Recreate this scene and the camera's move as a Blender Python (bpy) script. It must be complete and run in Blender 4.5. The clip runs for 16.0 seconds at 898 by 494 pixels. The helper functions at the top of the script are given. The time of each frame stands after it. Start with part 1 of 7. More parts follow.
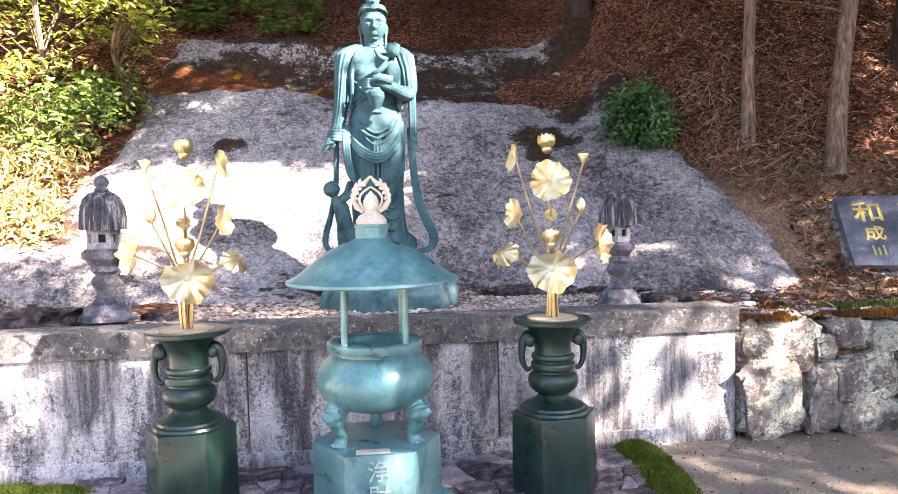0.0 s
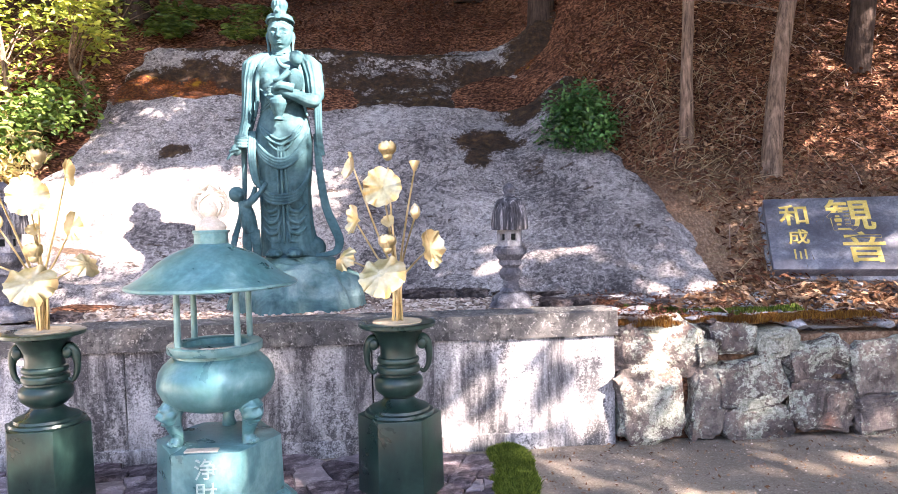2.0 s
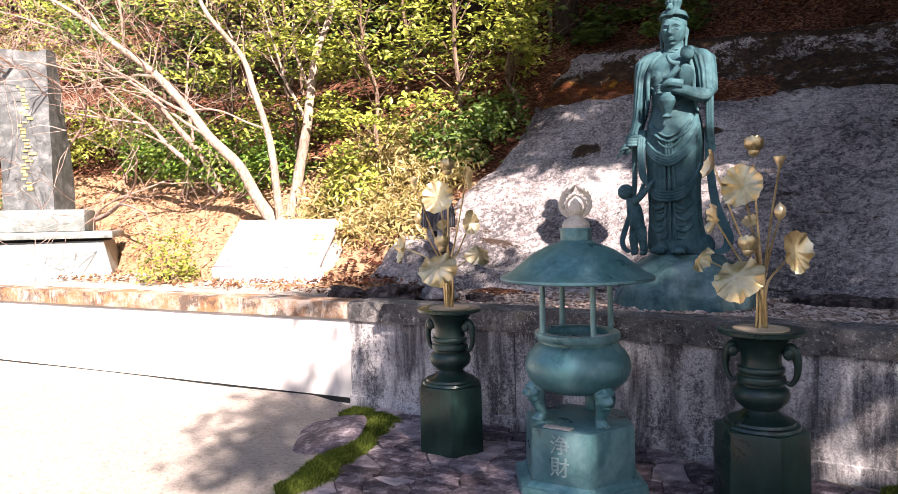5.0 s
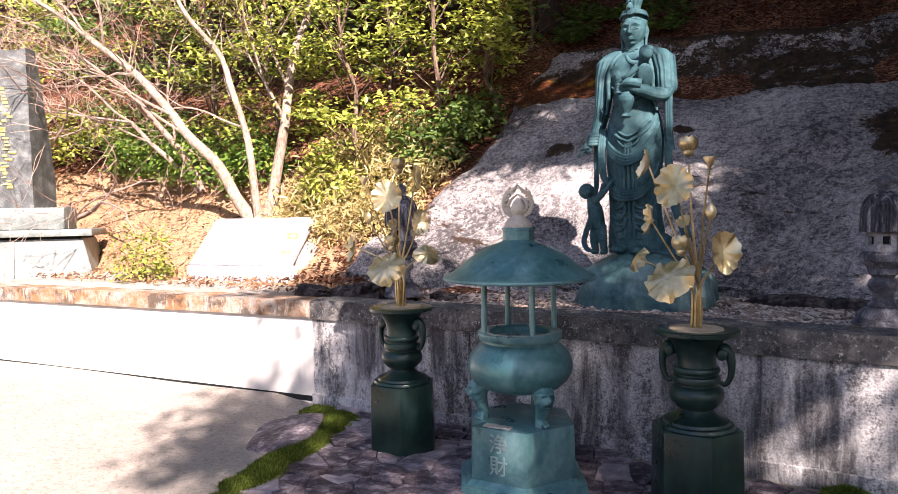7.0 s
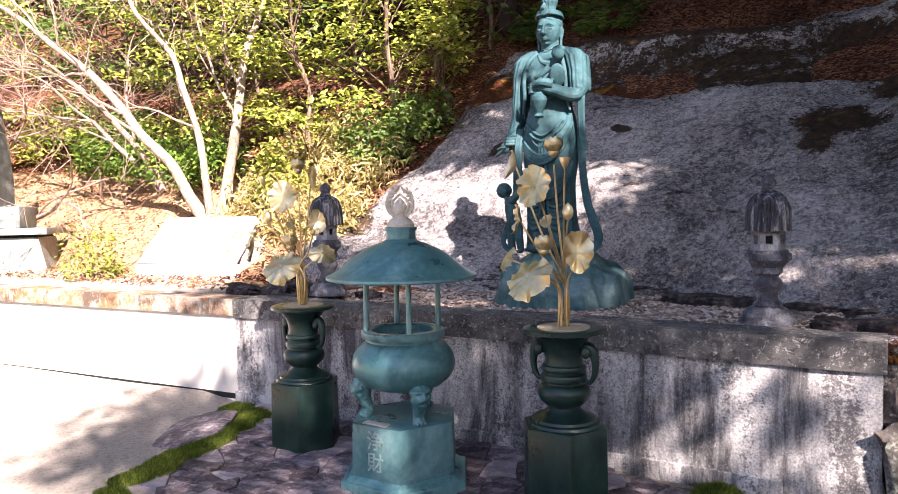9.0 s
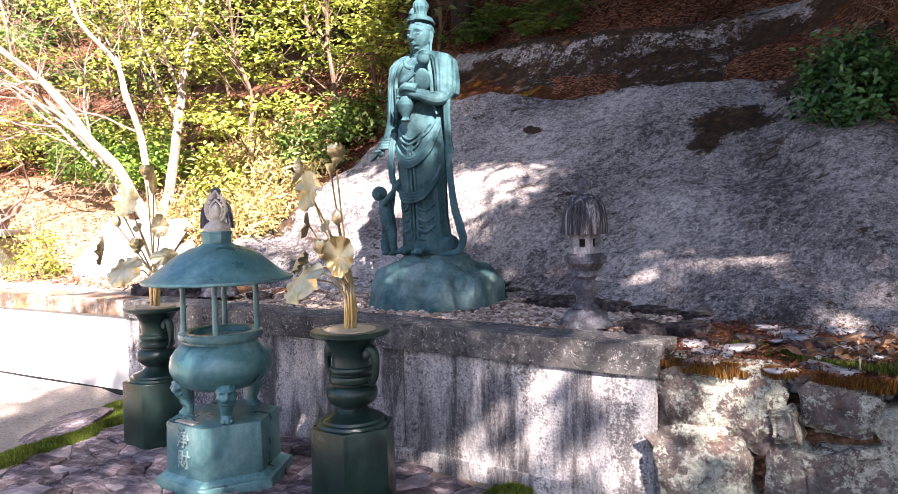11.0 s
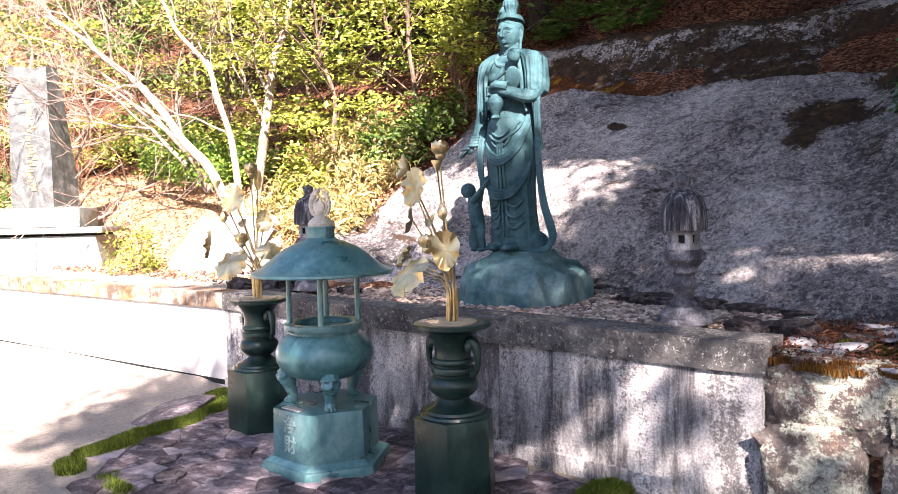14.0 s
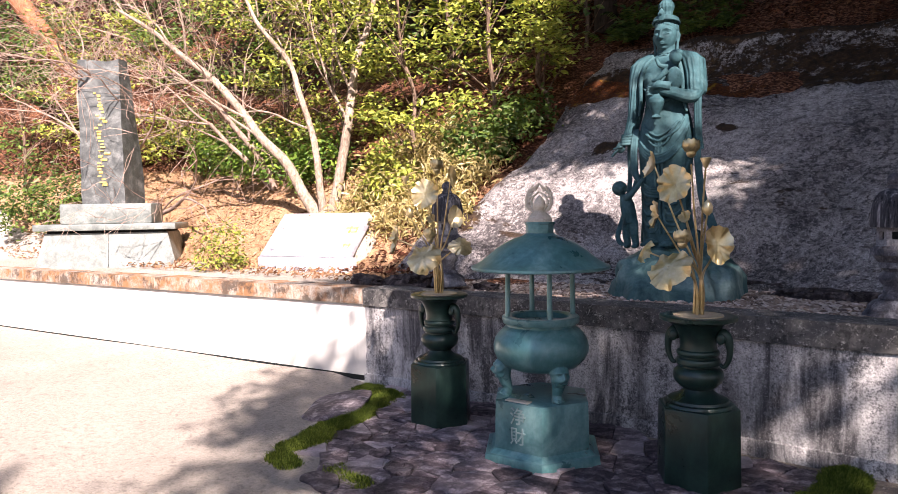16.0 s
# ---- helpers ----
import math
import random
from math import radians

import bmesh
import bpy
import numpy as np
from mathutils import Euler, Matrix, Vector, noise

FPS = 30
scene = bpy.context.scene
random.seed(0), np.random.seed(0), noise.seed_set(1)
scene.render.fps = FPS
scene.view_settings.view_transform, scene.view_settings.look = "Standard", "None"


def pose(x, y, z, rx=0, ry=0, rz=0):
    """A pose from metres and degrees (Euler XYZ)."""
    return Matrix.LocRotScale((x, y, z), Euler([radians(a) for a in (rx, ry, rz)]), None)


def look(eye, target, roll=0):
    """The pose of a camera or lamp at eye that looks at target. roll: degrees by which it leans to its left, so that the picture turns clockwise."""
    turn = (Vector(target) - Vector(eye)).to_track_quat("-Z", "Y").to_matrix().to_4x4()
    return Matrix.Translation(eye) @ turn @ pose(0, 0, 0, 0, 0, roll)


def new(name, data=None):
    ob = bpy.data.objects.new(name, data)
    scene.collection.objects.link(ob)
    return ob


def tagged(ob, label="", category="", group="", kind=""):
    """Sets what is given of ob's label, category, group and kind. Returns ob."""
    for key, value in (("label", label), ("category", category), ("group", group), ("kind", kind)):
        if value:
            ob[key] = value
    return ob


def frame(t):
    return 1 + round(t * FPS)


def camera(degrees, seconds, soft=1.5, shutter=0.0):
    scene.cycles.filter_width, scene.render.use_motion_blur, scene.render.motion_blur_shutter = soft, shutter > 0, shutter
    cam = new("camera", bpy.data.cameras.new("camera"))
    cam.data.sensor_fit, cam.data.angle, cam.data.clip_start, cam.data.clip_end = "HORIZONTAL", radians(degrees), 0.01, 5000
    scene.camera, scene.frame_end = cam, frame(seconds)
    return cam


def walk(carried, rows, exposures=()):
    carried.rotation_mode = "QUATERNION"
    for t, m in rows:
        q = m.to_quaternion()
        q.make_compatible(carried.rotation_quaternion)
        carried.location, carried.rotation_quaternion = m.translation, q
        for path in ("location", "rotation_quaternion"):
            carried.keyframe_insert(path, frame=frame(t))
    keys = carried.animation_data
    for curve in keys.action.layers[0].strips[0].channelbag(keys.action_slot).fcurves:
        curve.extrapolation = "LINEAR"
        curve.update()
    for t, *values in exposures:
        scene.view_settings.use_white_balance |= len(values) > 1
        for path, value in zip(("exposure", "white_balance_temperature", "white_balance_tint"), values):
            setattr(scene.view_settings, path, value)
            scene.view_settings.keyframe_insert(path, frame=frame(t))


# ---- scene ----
cam = camera(64.7, 16.0, soft=0.8)
METRES, EYE, TILT, LEAN, TURN = 6.6, 1.62, 0.0, 0.0, -7.2
ROWS = [
    (0.0, 0.0, 0.0, 0.0, -0.06, -2.77, 1.28),
    (0.5, 0.0105, 0.0035, -0.0002, 0.05, -2.8, 1.24),
    (1.0, 0.048, 0.0017, -0.0009, 0.18, -2.81, 1.23),
    (1.5, 0.1062, -0.0016, -0.0005, 0.42, -2.78, 1.25),
    (2.0, 0.1764, -0.0077, 0.0007, 3.04, -2.65, 1.38),
    (2.5, 0.2018, -0.0113, 0.0018, 9.91, -2.51, 1.67),
    (3.0, 0.215, -0.0124, 0.003, 22.55, -2.25, 1.75),
    (3.5, 0.231, -0.0134, 0.0035, 34.98, -2.04, 1.77),
    (6.0, 0.2644, 0.0045, 0.0061, 38.27, -2.57, 1.08),
    (6.5, 0.2754, 0.0117, 0.0053, 38.34, -2.62, 1.03),
    (7.0, 0.3035, 0.0312, 0.0058, 38.4, -2.67, 1.07),
    (7.5, 0.33, 0.0489, 0.0063, 38.46, -2.71, 1.09),
    (8.0, 0.3439, 0.0591, 0.0065, 38.52, -2.78, 1.17),
    (8.5, 0.359, 0.0695, 0.0062, 38.64, -2.81, 1.11),
    (9.0, 0.4004, 0.0984, 0.0054, 38.81, -2.83, 1.11),
    (9.5, 0.4622, 0.1434, 0.0047, 38.99, -2.83, 1.14),
    (12.0, 0.594, 0.2421, 0.0063, 45.07, -2.76, 1.46),
    (12.5, 0.5936, 0.2376, 0.0053, 46.56, -2.73, 1.41),
    (13.0, 0.5923, 0.2334, 0.0039, 46.67, -2.76, 1.35),
    (13.5, 0.585, 0.2246, 0.0031, 46.75, -2.78, 1.32),
    (14.0, 0.5604, 0.1972, 0.0034, 46.8, -2.81, 1.3),
    (14.5, 0.5216, 0.1556, 0.0042, 46.86, -2.82, 1.25),
    (15.0, 0.4756, 0.1069, 0.0045, 46.6, -2.85, 1.16),
    (15.5, 0.432, 0.0553, 0.0044, 46.18, -2.86, 1.1),
    (16.0, 0.388, 0.0024, 0.0048, 44.33, -2.91, 0.97),
]
walk(cam, [(t, pose(0, 0, EYE, TILT, LEAN, TURN) @ pose(METRES * x, METRES * y, METRES * z, 90 + pitch, roll, yaw)) for t, x, y, z, yaw, pitch, roll in ROWS],
     exposures=[(t, e + 0.18, 6900 if t < 5 else 6650, 27) for t, e in ((0.0, 3.75), (2.2, 3.9), (3.0, 3.5), (3.6, 3.05), (6.0, 1.9), (9.0, 2.4), (10.7, 2.75), (12.2, 3.0), (13.5, 2.9), (14.6, 2.5), (16.0, 1.8))])

# ---- world and sun ----
SUN_DIR = Vector((0.62, -0.50, 0.60)).normalized()     # towards the sun
world = bpy.data.worlds.new("sky")
world.use_nodes = True
scene.world = world
_n = world.node_tree.nodes
_sky = _n.new("ShaderNodeTexSky")
_sky.sky_type = "NISHITA"
_sky.sun_disc = False
_sky.sun_elevation = math.asin(SUN_DIR.z)
_sky.sun_rotation = math.atan2(SUN_DIR.x, SUN_DIR.y)
world.node_tree.links.new(_sky.outputs[0], _n["Background"].inputs[0])
_n["Background"].inputs[1].default_value = 0.06
_sun = bpy.data.lights.new("sun", "SUN")
_sun.energy, _sun.angle, _sun.color = 5.0, radians(0.6), (1.0, 0.93, 0.82)
sun = new("sun", _sun)
sun.matrix_world = look(SUN_DIR * 40, (0, 0, 0))

# ---- materials ----
class Nodes:
    """Short hand for building a node material."""

    def __init__(self, name, rough=0.8, metal=0.0):
        self.mat = bpy.data.materials.new(name)
        self.mat.use_nodes = True
        self.tree = self.mat.node_tree
        self.bsdf = self.tree.nodes["Principled BSDF"]
        self.bsdf.inputs["Roughness"].default_value = rough
        self.bsdf.inputs["Metallic"].default_value = metal
        self.bsdf.inputs["Specular IOR Level"].default_value = 0.5 if rough < 0.6 else 0.12
        self.tc = self.add("ShaderNodeTexCoord")
        self.co = self.tc.outputs["Object"]

    def add(self, kind):
        return self.tree.nodes.new(kind)

    def link(self, a, b):
        self.tree.links.new(a, b)

    def world_space(self):
        self.co = self.add("ShaderNodeNewGeometry").outputs["Position"]
        return self

    def stretch(self, x, y, z):
        m = self.add("ShaderNodeMapping")
        m.inputs["Scale"].default_value = (x, y, z)
        self.link(self.co, m.inputs["Vector"])
        return m.outputs[0]

    def noise(self, scale, detail=4, rough=0.6, co=None, distort=0.0):
        n = self.add("ShaderNodeTexNoise")
        n.inputs["Scale"].default_value = scale
        n.inputs["Detail"].default_value = detail
        n.inputs["Roughness"].default_value = rough
        n.inputs["Distortion"].default_value = distort
        self.link(co or self.co, n.inputs["Vector"])
        return n.outputs["Fac"]

    def voronoi(self, scale, feature="F1", out="Distance", co=None, rand=1.0):
        n = self.add("ShaderNodeTexVoronoi")
        n.feature = feature
        n.inputs["Scale"].default_value = scale
        n.inputs["Randomness"].default_value = rand
        self.link(co or self.co, n.inputs["Vector"])
        return n.outputs[out]

    def ramp(self, fac, stops, smooth=False):
        r = self.add("ShaderNodeValToRGB")
        if smooth:
            r.color_ramp.interpolation = "EASE"
        e = r.color_ramp.elements
        while len(e) < len(stops):
            e.new(0.5)
        for k, (p, c) in enumerate(stops):
            e[k].position = p
            e[k].color = (c, c, c, 1) if isinstance(c, (int, float)) else (*c, 1)
        self.link(fac, r.inputs[0])
        return r.outputs[0]

    def mix(self, fac, a, b, mode="MIX"):
        m = self.add("ShaderNodeMix")
        m.data_type, m.blend_type = "RGBA", mode
        for v, s in ((fac, m.inputs[0]), (a, m.inputs[6]), (b, m.inputs[7])):
            if isinstance(v, (int, float)):
                s.default_value = v
            elif isinstance(v, tuple):
                s.default_value = (*v, 1)
            else:
                self.link(v, s)
        return m.outputs[2]

    def math(self, op, a, b=0.0):
        m = self.add("ShaderNodeMath")
        m.operation = op
        for v, s in ((a, m.inputs[0]), (b, m.inputs[1])):
            if isinstance(v, (int, float)):
                s.default_value = v
            else:
                self.link(v, s)
        return m.outputs[0]

    def height(self):
        s = self.add("ShaderNodeSeparateXYZ")
        self.link(self.co, s.inputs[0])
        return s.outputs[2]

    def normal_z(self):
        s = self.add("ShaderNodeSeparateXYZ")
        self.link(self.add("ShaderNodeNewGeometry").outputs["Normal"], s.inputs[0])
        return s.outputs[2]

    def blob(self, x, y, rx, ry):
        """1 at a place on the plan, falling to 0 at the rim of an ellipse and below 0 past it."""
        s = self.add("ShaderNodeSeparateXYZ")
        self.link(self.co, s.inputs[0])
        a = self.math("POWER", self.math("ABSOLUTE", self.math("MULTIPLY", self.math("SUBTRACT", s.outputs[0], x), 1 / rx)), 2.0)
        b = self.math("POWER", self.math("ABSOLUTE", self.math("MULTIPLY", self.math("SUBTRACT", s.outputs[1], y), 1 / ry)), 2.0)
        return self.math("MAXIMUM", self.math("SUBTRACT", 1.0, self.math("ADD", a, b)), -1.0)

    def most(self, fields):
        out = fields[0]
        for f in fields[1:]:
            out = self.math("MAXIMUM", out, f)
        return out

    def random(self):
        return self.add("ShaderNodeObjectInfo").outputs["Random"]

    def island(self):
        return self.add("ShaderNodeNewGeometry").outputs["Random Per Island"]

    def colour(self, c):
        if isinstance(c, tuple):
            self.bsdf.inputs["Base Color"].default_value = (*c, 1)
        else:
            self.link(c, self.bsdf.inputs["Base Color"])
        return self

    def rough(self, r):
        self.link(r, self.bsdf.inputs["Roughness"])
        return self

    def bump(self, h, strength=0.3, dist=0.01):
        b = self.add("ShaderNodeBump")
        b.inputs["Strength"].default_value = strength
        b.inputs["Distance"].default_value = dist
        self.link(h, b.inputs["Height"])
        self.link(b.outputs[0], self.bsdf.inputs["Normal"])
        return self


def m_patina(name, base, light, dark, rough=0.45, rust=False, metal=0.2):
    n = Nodes(name, rough, metal)
    big, fine = n.noise(3.0, 5, 0.65, distort=0.6), n.noise(28, 4)
    streak = n.noise(9, 4, 0.6, n.stretch(1, 1, 0.18))
    c = n.ramp(big, [(0.3, dark), (0.5, base), (0.72, light)])
    c = n.mix(n.ramp(streak, [(0.52, 0.0), (0.75, 0.5)]), c, light)
    c = n.mix(n.ramp(fine, [(0.35, 0.25), (0.6, 0.0)]), c, dark)
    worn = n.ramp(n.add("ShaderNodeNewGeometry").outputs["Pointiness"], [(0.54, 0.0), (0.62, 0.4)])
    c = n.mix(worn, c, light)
    # concave creases tinted dark, in place of the shade that gathers there
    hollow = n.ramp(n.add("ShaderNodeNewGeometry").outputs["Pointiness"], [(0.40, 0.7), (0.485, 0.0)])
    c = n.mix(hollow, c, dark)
    if rust:
        c = n.mix(n.ramp(n.noise(4.5, 7, 0.8, n.stretch(1, 1, 1.6)), [(0.67, 0.0), (0.70, 0.85)]), c, (0.09, 0.03, 0.014))
    n.colour(c).rough(n.ramp(big, [(0.3, rough - 0.08), (0.7, rough + 0.15)]))
    return n.bump(n.noise(60, 3), 0.12, 0.004).mat


def m_concrete():
    n = Nodes("weathered_concrete", 0.9).world_space()
    big = n.noise(1.3, 6, 0.65)
    streak = n.noise(4.5, 5, 0.65, n.stretch(1, 1, 0.2), 0.3)
    streak2 = n.noise(20.0, 4, 0.7, n.stretch(1, 1, 0.06))
    fine = n.noise(70, 5, 0.75)
    c = n.ramp(big, [(0.32, (0.22, 0.215, 0.217)), (0.5, (0.49, 0.48, 0.474)), (0.68, (0.72, 0.70, 0.665))])
    c = n.mix(n.ramp(streak, [(0.46, 0.0), (0.60, 0.93)]), c, (0.042, 0.041, 0.046))
    c = n.mix(n.ramp(streak2, [(0.5, 0.0), (0.68, 0.35)]), c, (0.62, 0.62, 0.61))
    spots = n.math("ADD", n.noise(38, 6, 0.85), n.math("MULTIPLY", n.math("SUBTRACT", n.noise(4.0, 5, 0.7, n.stretch(1, 1, 0.22)), 0.5), 0.9))
    c = n.mix(n.ramp(spots, [(0.52, 0.0), (0.62, 0.85)]), c, (0.03, 0.03, 0.034))
    c = n.mix(n.ramp(n.noise(40, 5, 0.85), [(0.57, 0.0), (0.63, 0.35)]), c, (0.6, 0.6, 0.62))
    c = n.mix(n.ramp(fine, [(0.4, 0.6), (0.56, 0.0)]), c, (0.085, 0.08, 0.08))
    c = n.mix(n.ramp(n.noise(95, 4, 0.85), [(0.57, 0.0), (0.64, 0.5)]), c, (0.7, 0.69, 0.67))
    n.colour(c)
    return n.bump(n.mix(0.5, fine, spots), 0.7, 0.01).mat


def m_concrete_cap():
    n = Nodes("mossy_concrete_cap", 0.92).world_space()
    big, fine = n.noise(2.2, 6, 0.7), n.noise(60, 5, 0.75)
    streak = n.noise(11, 4, 0.7, n.stretch(1, 1, 0.25))
    c = n.ramp(big, [(0.3, (0.04, 0.039, 0.039)), (0.5, (0.12, 0.115, 0.11)), (0.7, (0.30, 0.285, 0.26))])
    c = n.mix(n.ramp(streak, [(0.45, 0.0), (0.6, 0.65)]), c, (0.07, 0.07, 0.07))
    c = n.mix(n.ramp(fine, [(0.42, 0.5), (0.6, 0.0)]), c, (0.08, 0.08, 0.08))
    c = n.mix(n.ramp(n.noise(13, 8, 0.85), [(0.52, 0.0), (0.57, 0.8)]), c, (0.035, 0.034, 0.034))
    c = n.mix(n.ramp(n.noise(34, 6, 0.85), [(0.56, 0.0), (0.62, 0.75)]), c, (0.5, 0.49, 0.46))
    n.colour(c)
    return n.bump(fine, 0.5, 0.01).mat


def m_cap_rust():
    n = Nodes("lichened_concrete_cap", 0.92).world_space()
    big, fine = n.noise(1.1, 5, 0.7), n.noise(50, 5, 0.75)
    streak = n.noise(12, 4, 0.7, n.stretch(1, 1, 0.25))
    c = n.ramp(fine, [(0.35, (0.2, 0.18, 0.16)), (0.65, (0.42, 0.38, 0.33))])
    c = n.mix(n.ramp(n.noise(2.2, 6, 0.75), [(0.4, 0.0), (0.56, 0.85)]), c, (0.22, 0.095, 0.03))
    c = n.mix(n.ramp(n.noise(3.1, 6, 0.75), [(0.5, 0.0), (0.6, 0.85)]), c, (0.06, 0.045, 0.035))
    c = n.mix(n.ramp(streak, [(0.55, 0.0), (0.65, 0.5)]), c, (0.45, 0.42, 0.37))
    n.colour(c)
    return n.bump(fine, 0.5, 0.01).mat


def m_render():
    """Pale rendered wall, in the sun."""
    n = Nodes("pale_render", 0.9).world_space()
    c = n.ramp(n.noise(1.2, 5, 0.6), [(0.3, (0.5, 0.49, 0.46)), (0.7, (0.66, 0.64, 0.6))])
    c = n.mix(n.ramp(n.noise(8, 5, 0.7, n.stretch(1, 1, 0.1)), [(0.56, 0.0), (0.72, 0.5)]), c, (0.35, 0.34, 0.33))
    n.colour(c)
    return n.bump(n.noise(80, 4), 0.3, 0.004).mat


def m_rock():
    n = Nodes("rock_face", 0.9).world_space()
    mid = n.noise(2.6, 7, 0.7)
    fine = n.noise(26, 7, 0.8)
    speck = n.noise(85, 4, 0.85)
    c = n.ramp(mid, [(0.3, (0.19, 0.172, 0.17)), (0.5, (0.30, 0.276, 0.27)), (0.7, (0.42, 0.388, 0.37))])
    wash = n.noise(1.1, 5, 0.65, n.stretch(1.6, 0.4, 0.4), 0.4)
    c = n.mix(n.ramp(wash, [(0.42, 0.7), (0.58, 0.0)]), c, (0.15, 0.137, 0.14))
    c = n.mix(n.ramp(fine, [(0.41, 0.75), (0.49, 0.0)]), c, (0.045, 0.04, 0.042))
    c = n.mix(n.ramp(speck, [(0.56, 0.0), (0.63, 0.6)]), c, (0.46, 0.44, 0.43))
    c = n.mix(n.ramp(n.noise(48, 5, 0.85), [(0.38, 0.8), (0.44, 0.0)]), c, (0.035, 0.031, 0.032))
    zone = n.math("MULTIPLY", n.math("SUBTRACT", n.noise(0.8, 4, 0.6), 0.5), 0.45)
    c = n.mix(n.ramp(n.math("ADD", n.noise(17, 8, 0.85), zone), [(0.52, 0.0), (0.57, 0.85)]), c, (0.022, 0.02, 0.022))
    c = n.mix(n.ramp(n.math("SUBTRACT", n.noise(29, 6, 0.85), zone), [(0.52, 0.0), (0.57, 0.8)]), c, (0.50, 0.475, 0.46))
    grain = n.math("ADD", n.noise(9, 7, 0.8, None, 0.3), n.math("MULTIPLY", n.math("SUBTRACT", speck, 0.5), 0.35))
    c = n.mix(n.ramp(grain, [(0.40, 0.7), (0.49, 0.0)]), c, (0.07, 0.064, 0.065))
    c = n.mix(n.ramp(grain, [(0.56, 0.0), (0.66, 0.55)]), c, (0.40, 0.38, 0.365))
    c = n.mix(n.ramp(n.noise(130, 3, 0.9), [(0.40, 0.8), (0.47, 0.0)]), c, (0.03, 0.027, 0.03))
    # dark moss along the ledge and in cushions
    places = [n.blob(0.9, 9.47, 2.6, 0.20), n.blob(1.2, 9.98, 0.75, 0.16), n.blob(2.4, 10.05, 0.7, 0.24), n.blob(2.85, 9.2, 0.4, 0.5), n.blob(-1.44, 8.36, 0.26, 0.12),
              n.blob(2.3, 8.5, 0.5, 0.34), n.blob(2.1, 8.15, 0.2, 0.22), n.blob(0.05, 8.5, 0.16, 0.06), n.blob(-3.1, 7.3, 0.5, 0.4), n.blob(0.3, 10.35, 2.6, 0.12), n.blob(-1.5, 9.95, 1.4, 0.32), n.blob(0.8, 9.7, 1.6, 0.14), n.blob(3.3, 10.2, 0.7, 0.5), n.blob(3.4, 8.95, 0.4, 0.5), n.math("MULTIPLY", n.blob(0.4, 9.85, 3.6, 0.75), 0.55)]
    rag = n.math("MULTIPLY", n.math("SUBTRACT", n.math("ADD", n.math("MULTIPLY", n.noise(5.0, 6, 0.75), 0.55), n.math("MULTIPLY", n.noise(24, 6, 0.85), 0.45)), 0.5), 4.6)
    moss = n.ramp(n.math("ADD", n.most(places), rag), [(0.30, 0.0), (0.44, 0.97)])
    stray = n.ramp(n.math("ADD", n.noise(1.3, 7, 0.75, n.stretch(0.6, 1.3, 1.3), 0.4), n.math("MULTIPLY", rag, 0.06)), [(0.60, 0.0), (0.63, 0.9)])
    mossc = n.ramp(n.noise(11, 5, 0.75), [(0.35, (0.012, 0.008, 0.006)), (0.55, (0.035, 0.02, 0.011)), (0.72, (0.09, 0.055, 0.02))])
    c = n.mix(n.math("MAXIMUM", moss, stray), c, mossc)
    # red-brown needles and orange moss caught above the ledge
    beds = [n.blob(-1.7, 9.62, 1.25, 0.34), n.blob(2.75, 9.72, 0.55, 0.14), n.blob(-0.3, 9.6, 0.9, 0.15), n.blob(3.2, 9.95, 0.4, 0.1)]
    litter = n.ramp(n.math("ADD", n.most(beds), n.math("MULTIPLY", rag, 0.85)), [(0.1, 0.0), (0.3, 0.95)])
    needles = n.ramp(n.noise(30, 6, 0.8), [(0.34, (0.014, 0.005, 0.003)), (0.5, (0.06, 0.019, 0.007)), (0.68, (0.22, 0.075, 0.02))])
    needles = n.mix(n.ramp(n.noise(3.0, 4, 0.6), [(0.56, 0.0), (0.66, 0.8)]), needles, (0.30, 0.17, 0.012))
    c = n.mix(litter, c, needles)
    n.colour(c)
    return n.bump(n.mix(0.5, mid, n.mix(0.5, fine, speck)), 1.0, 0.035).mat


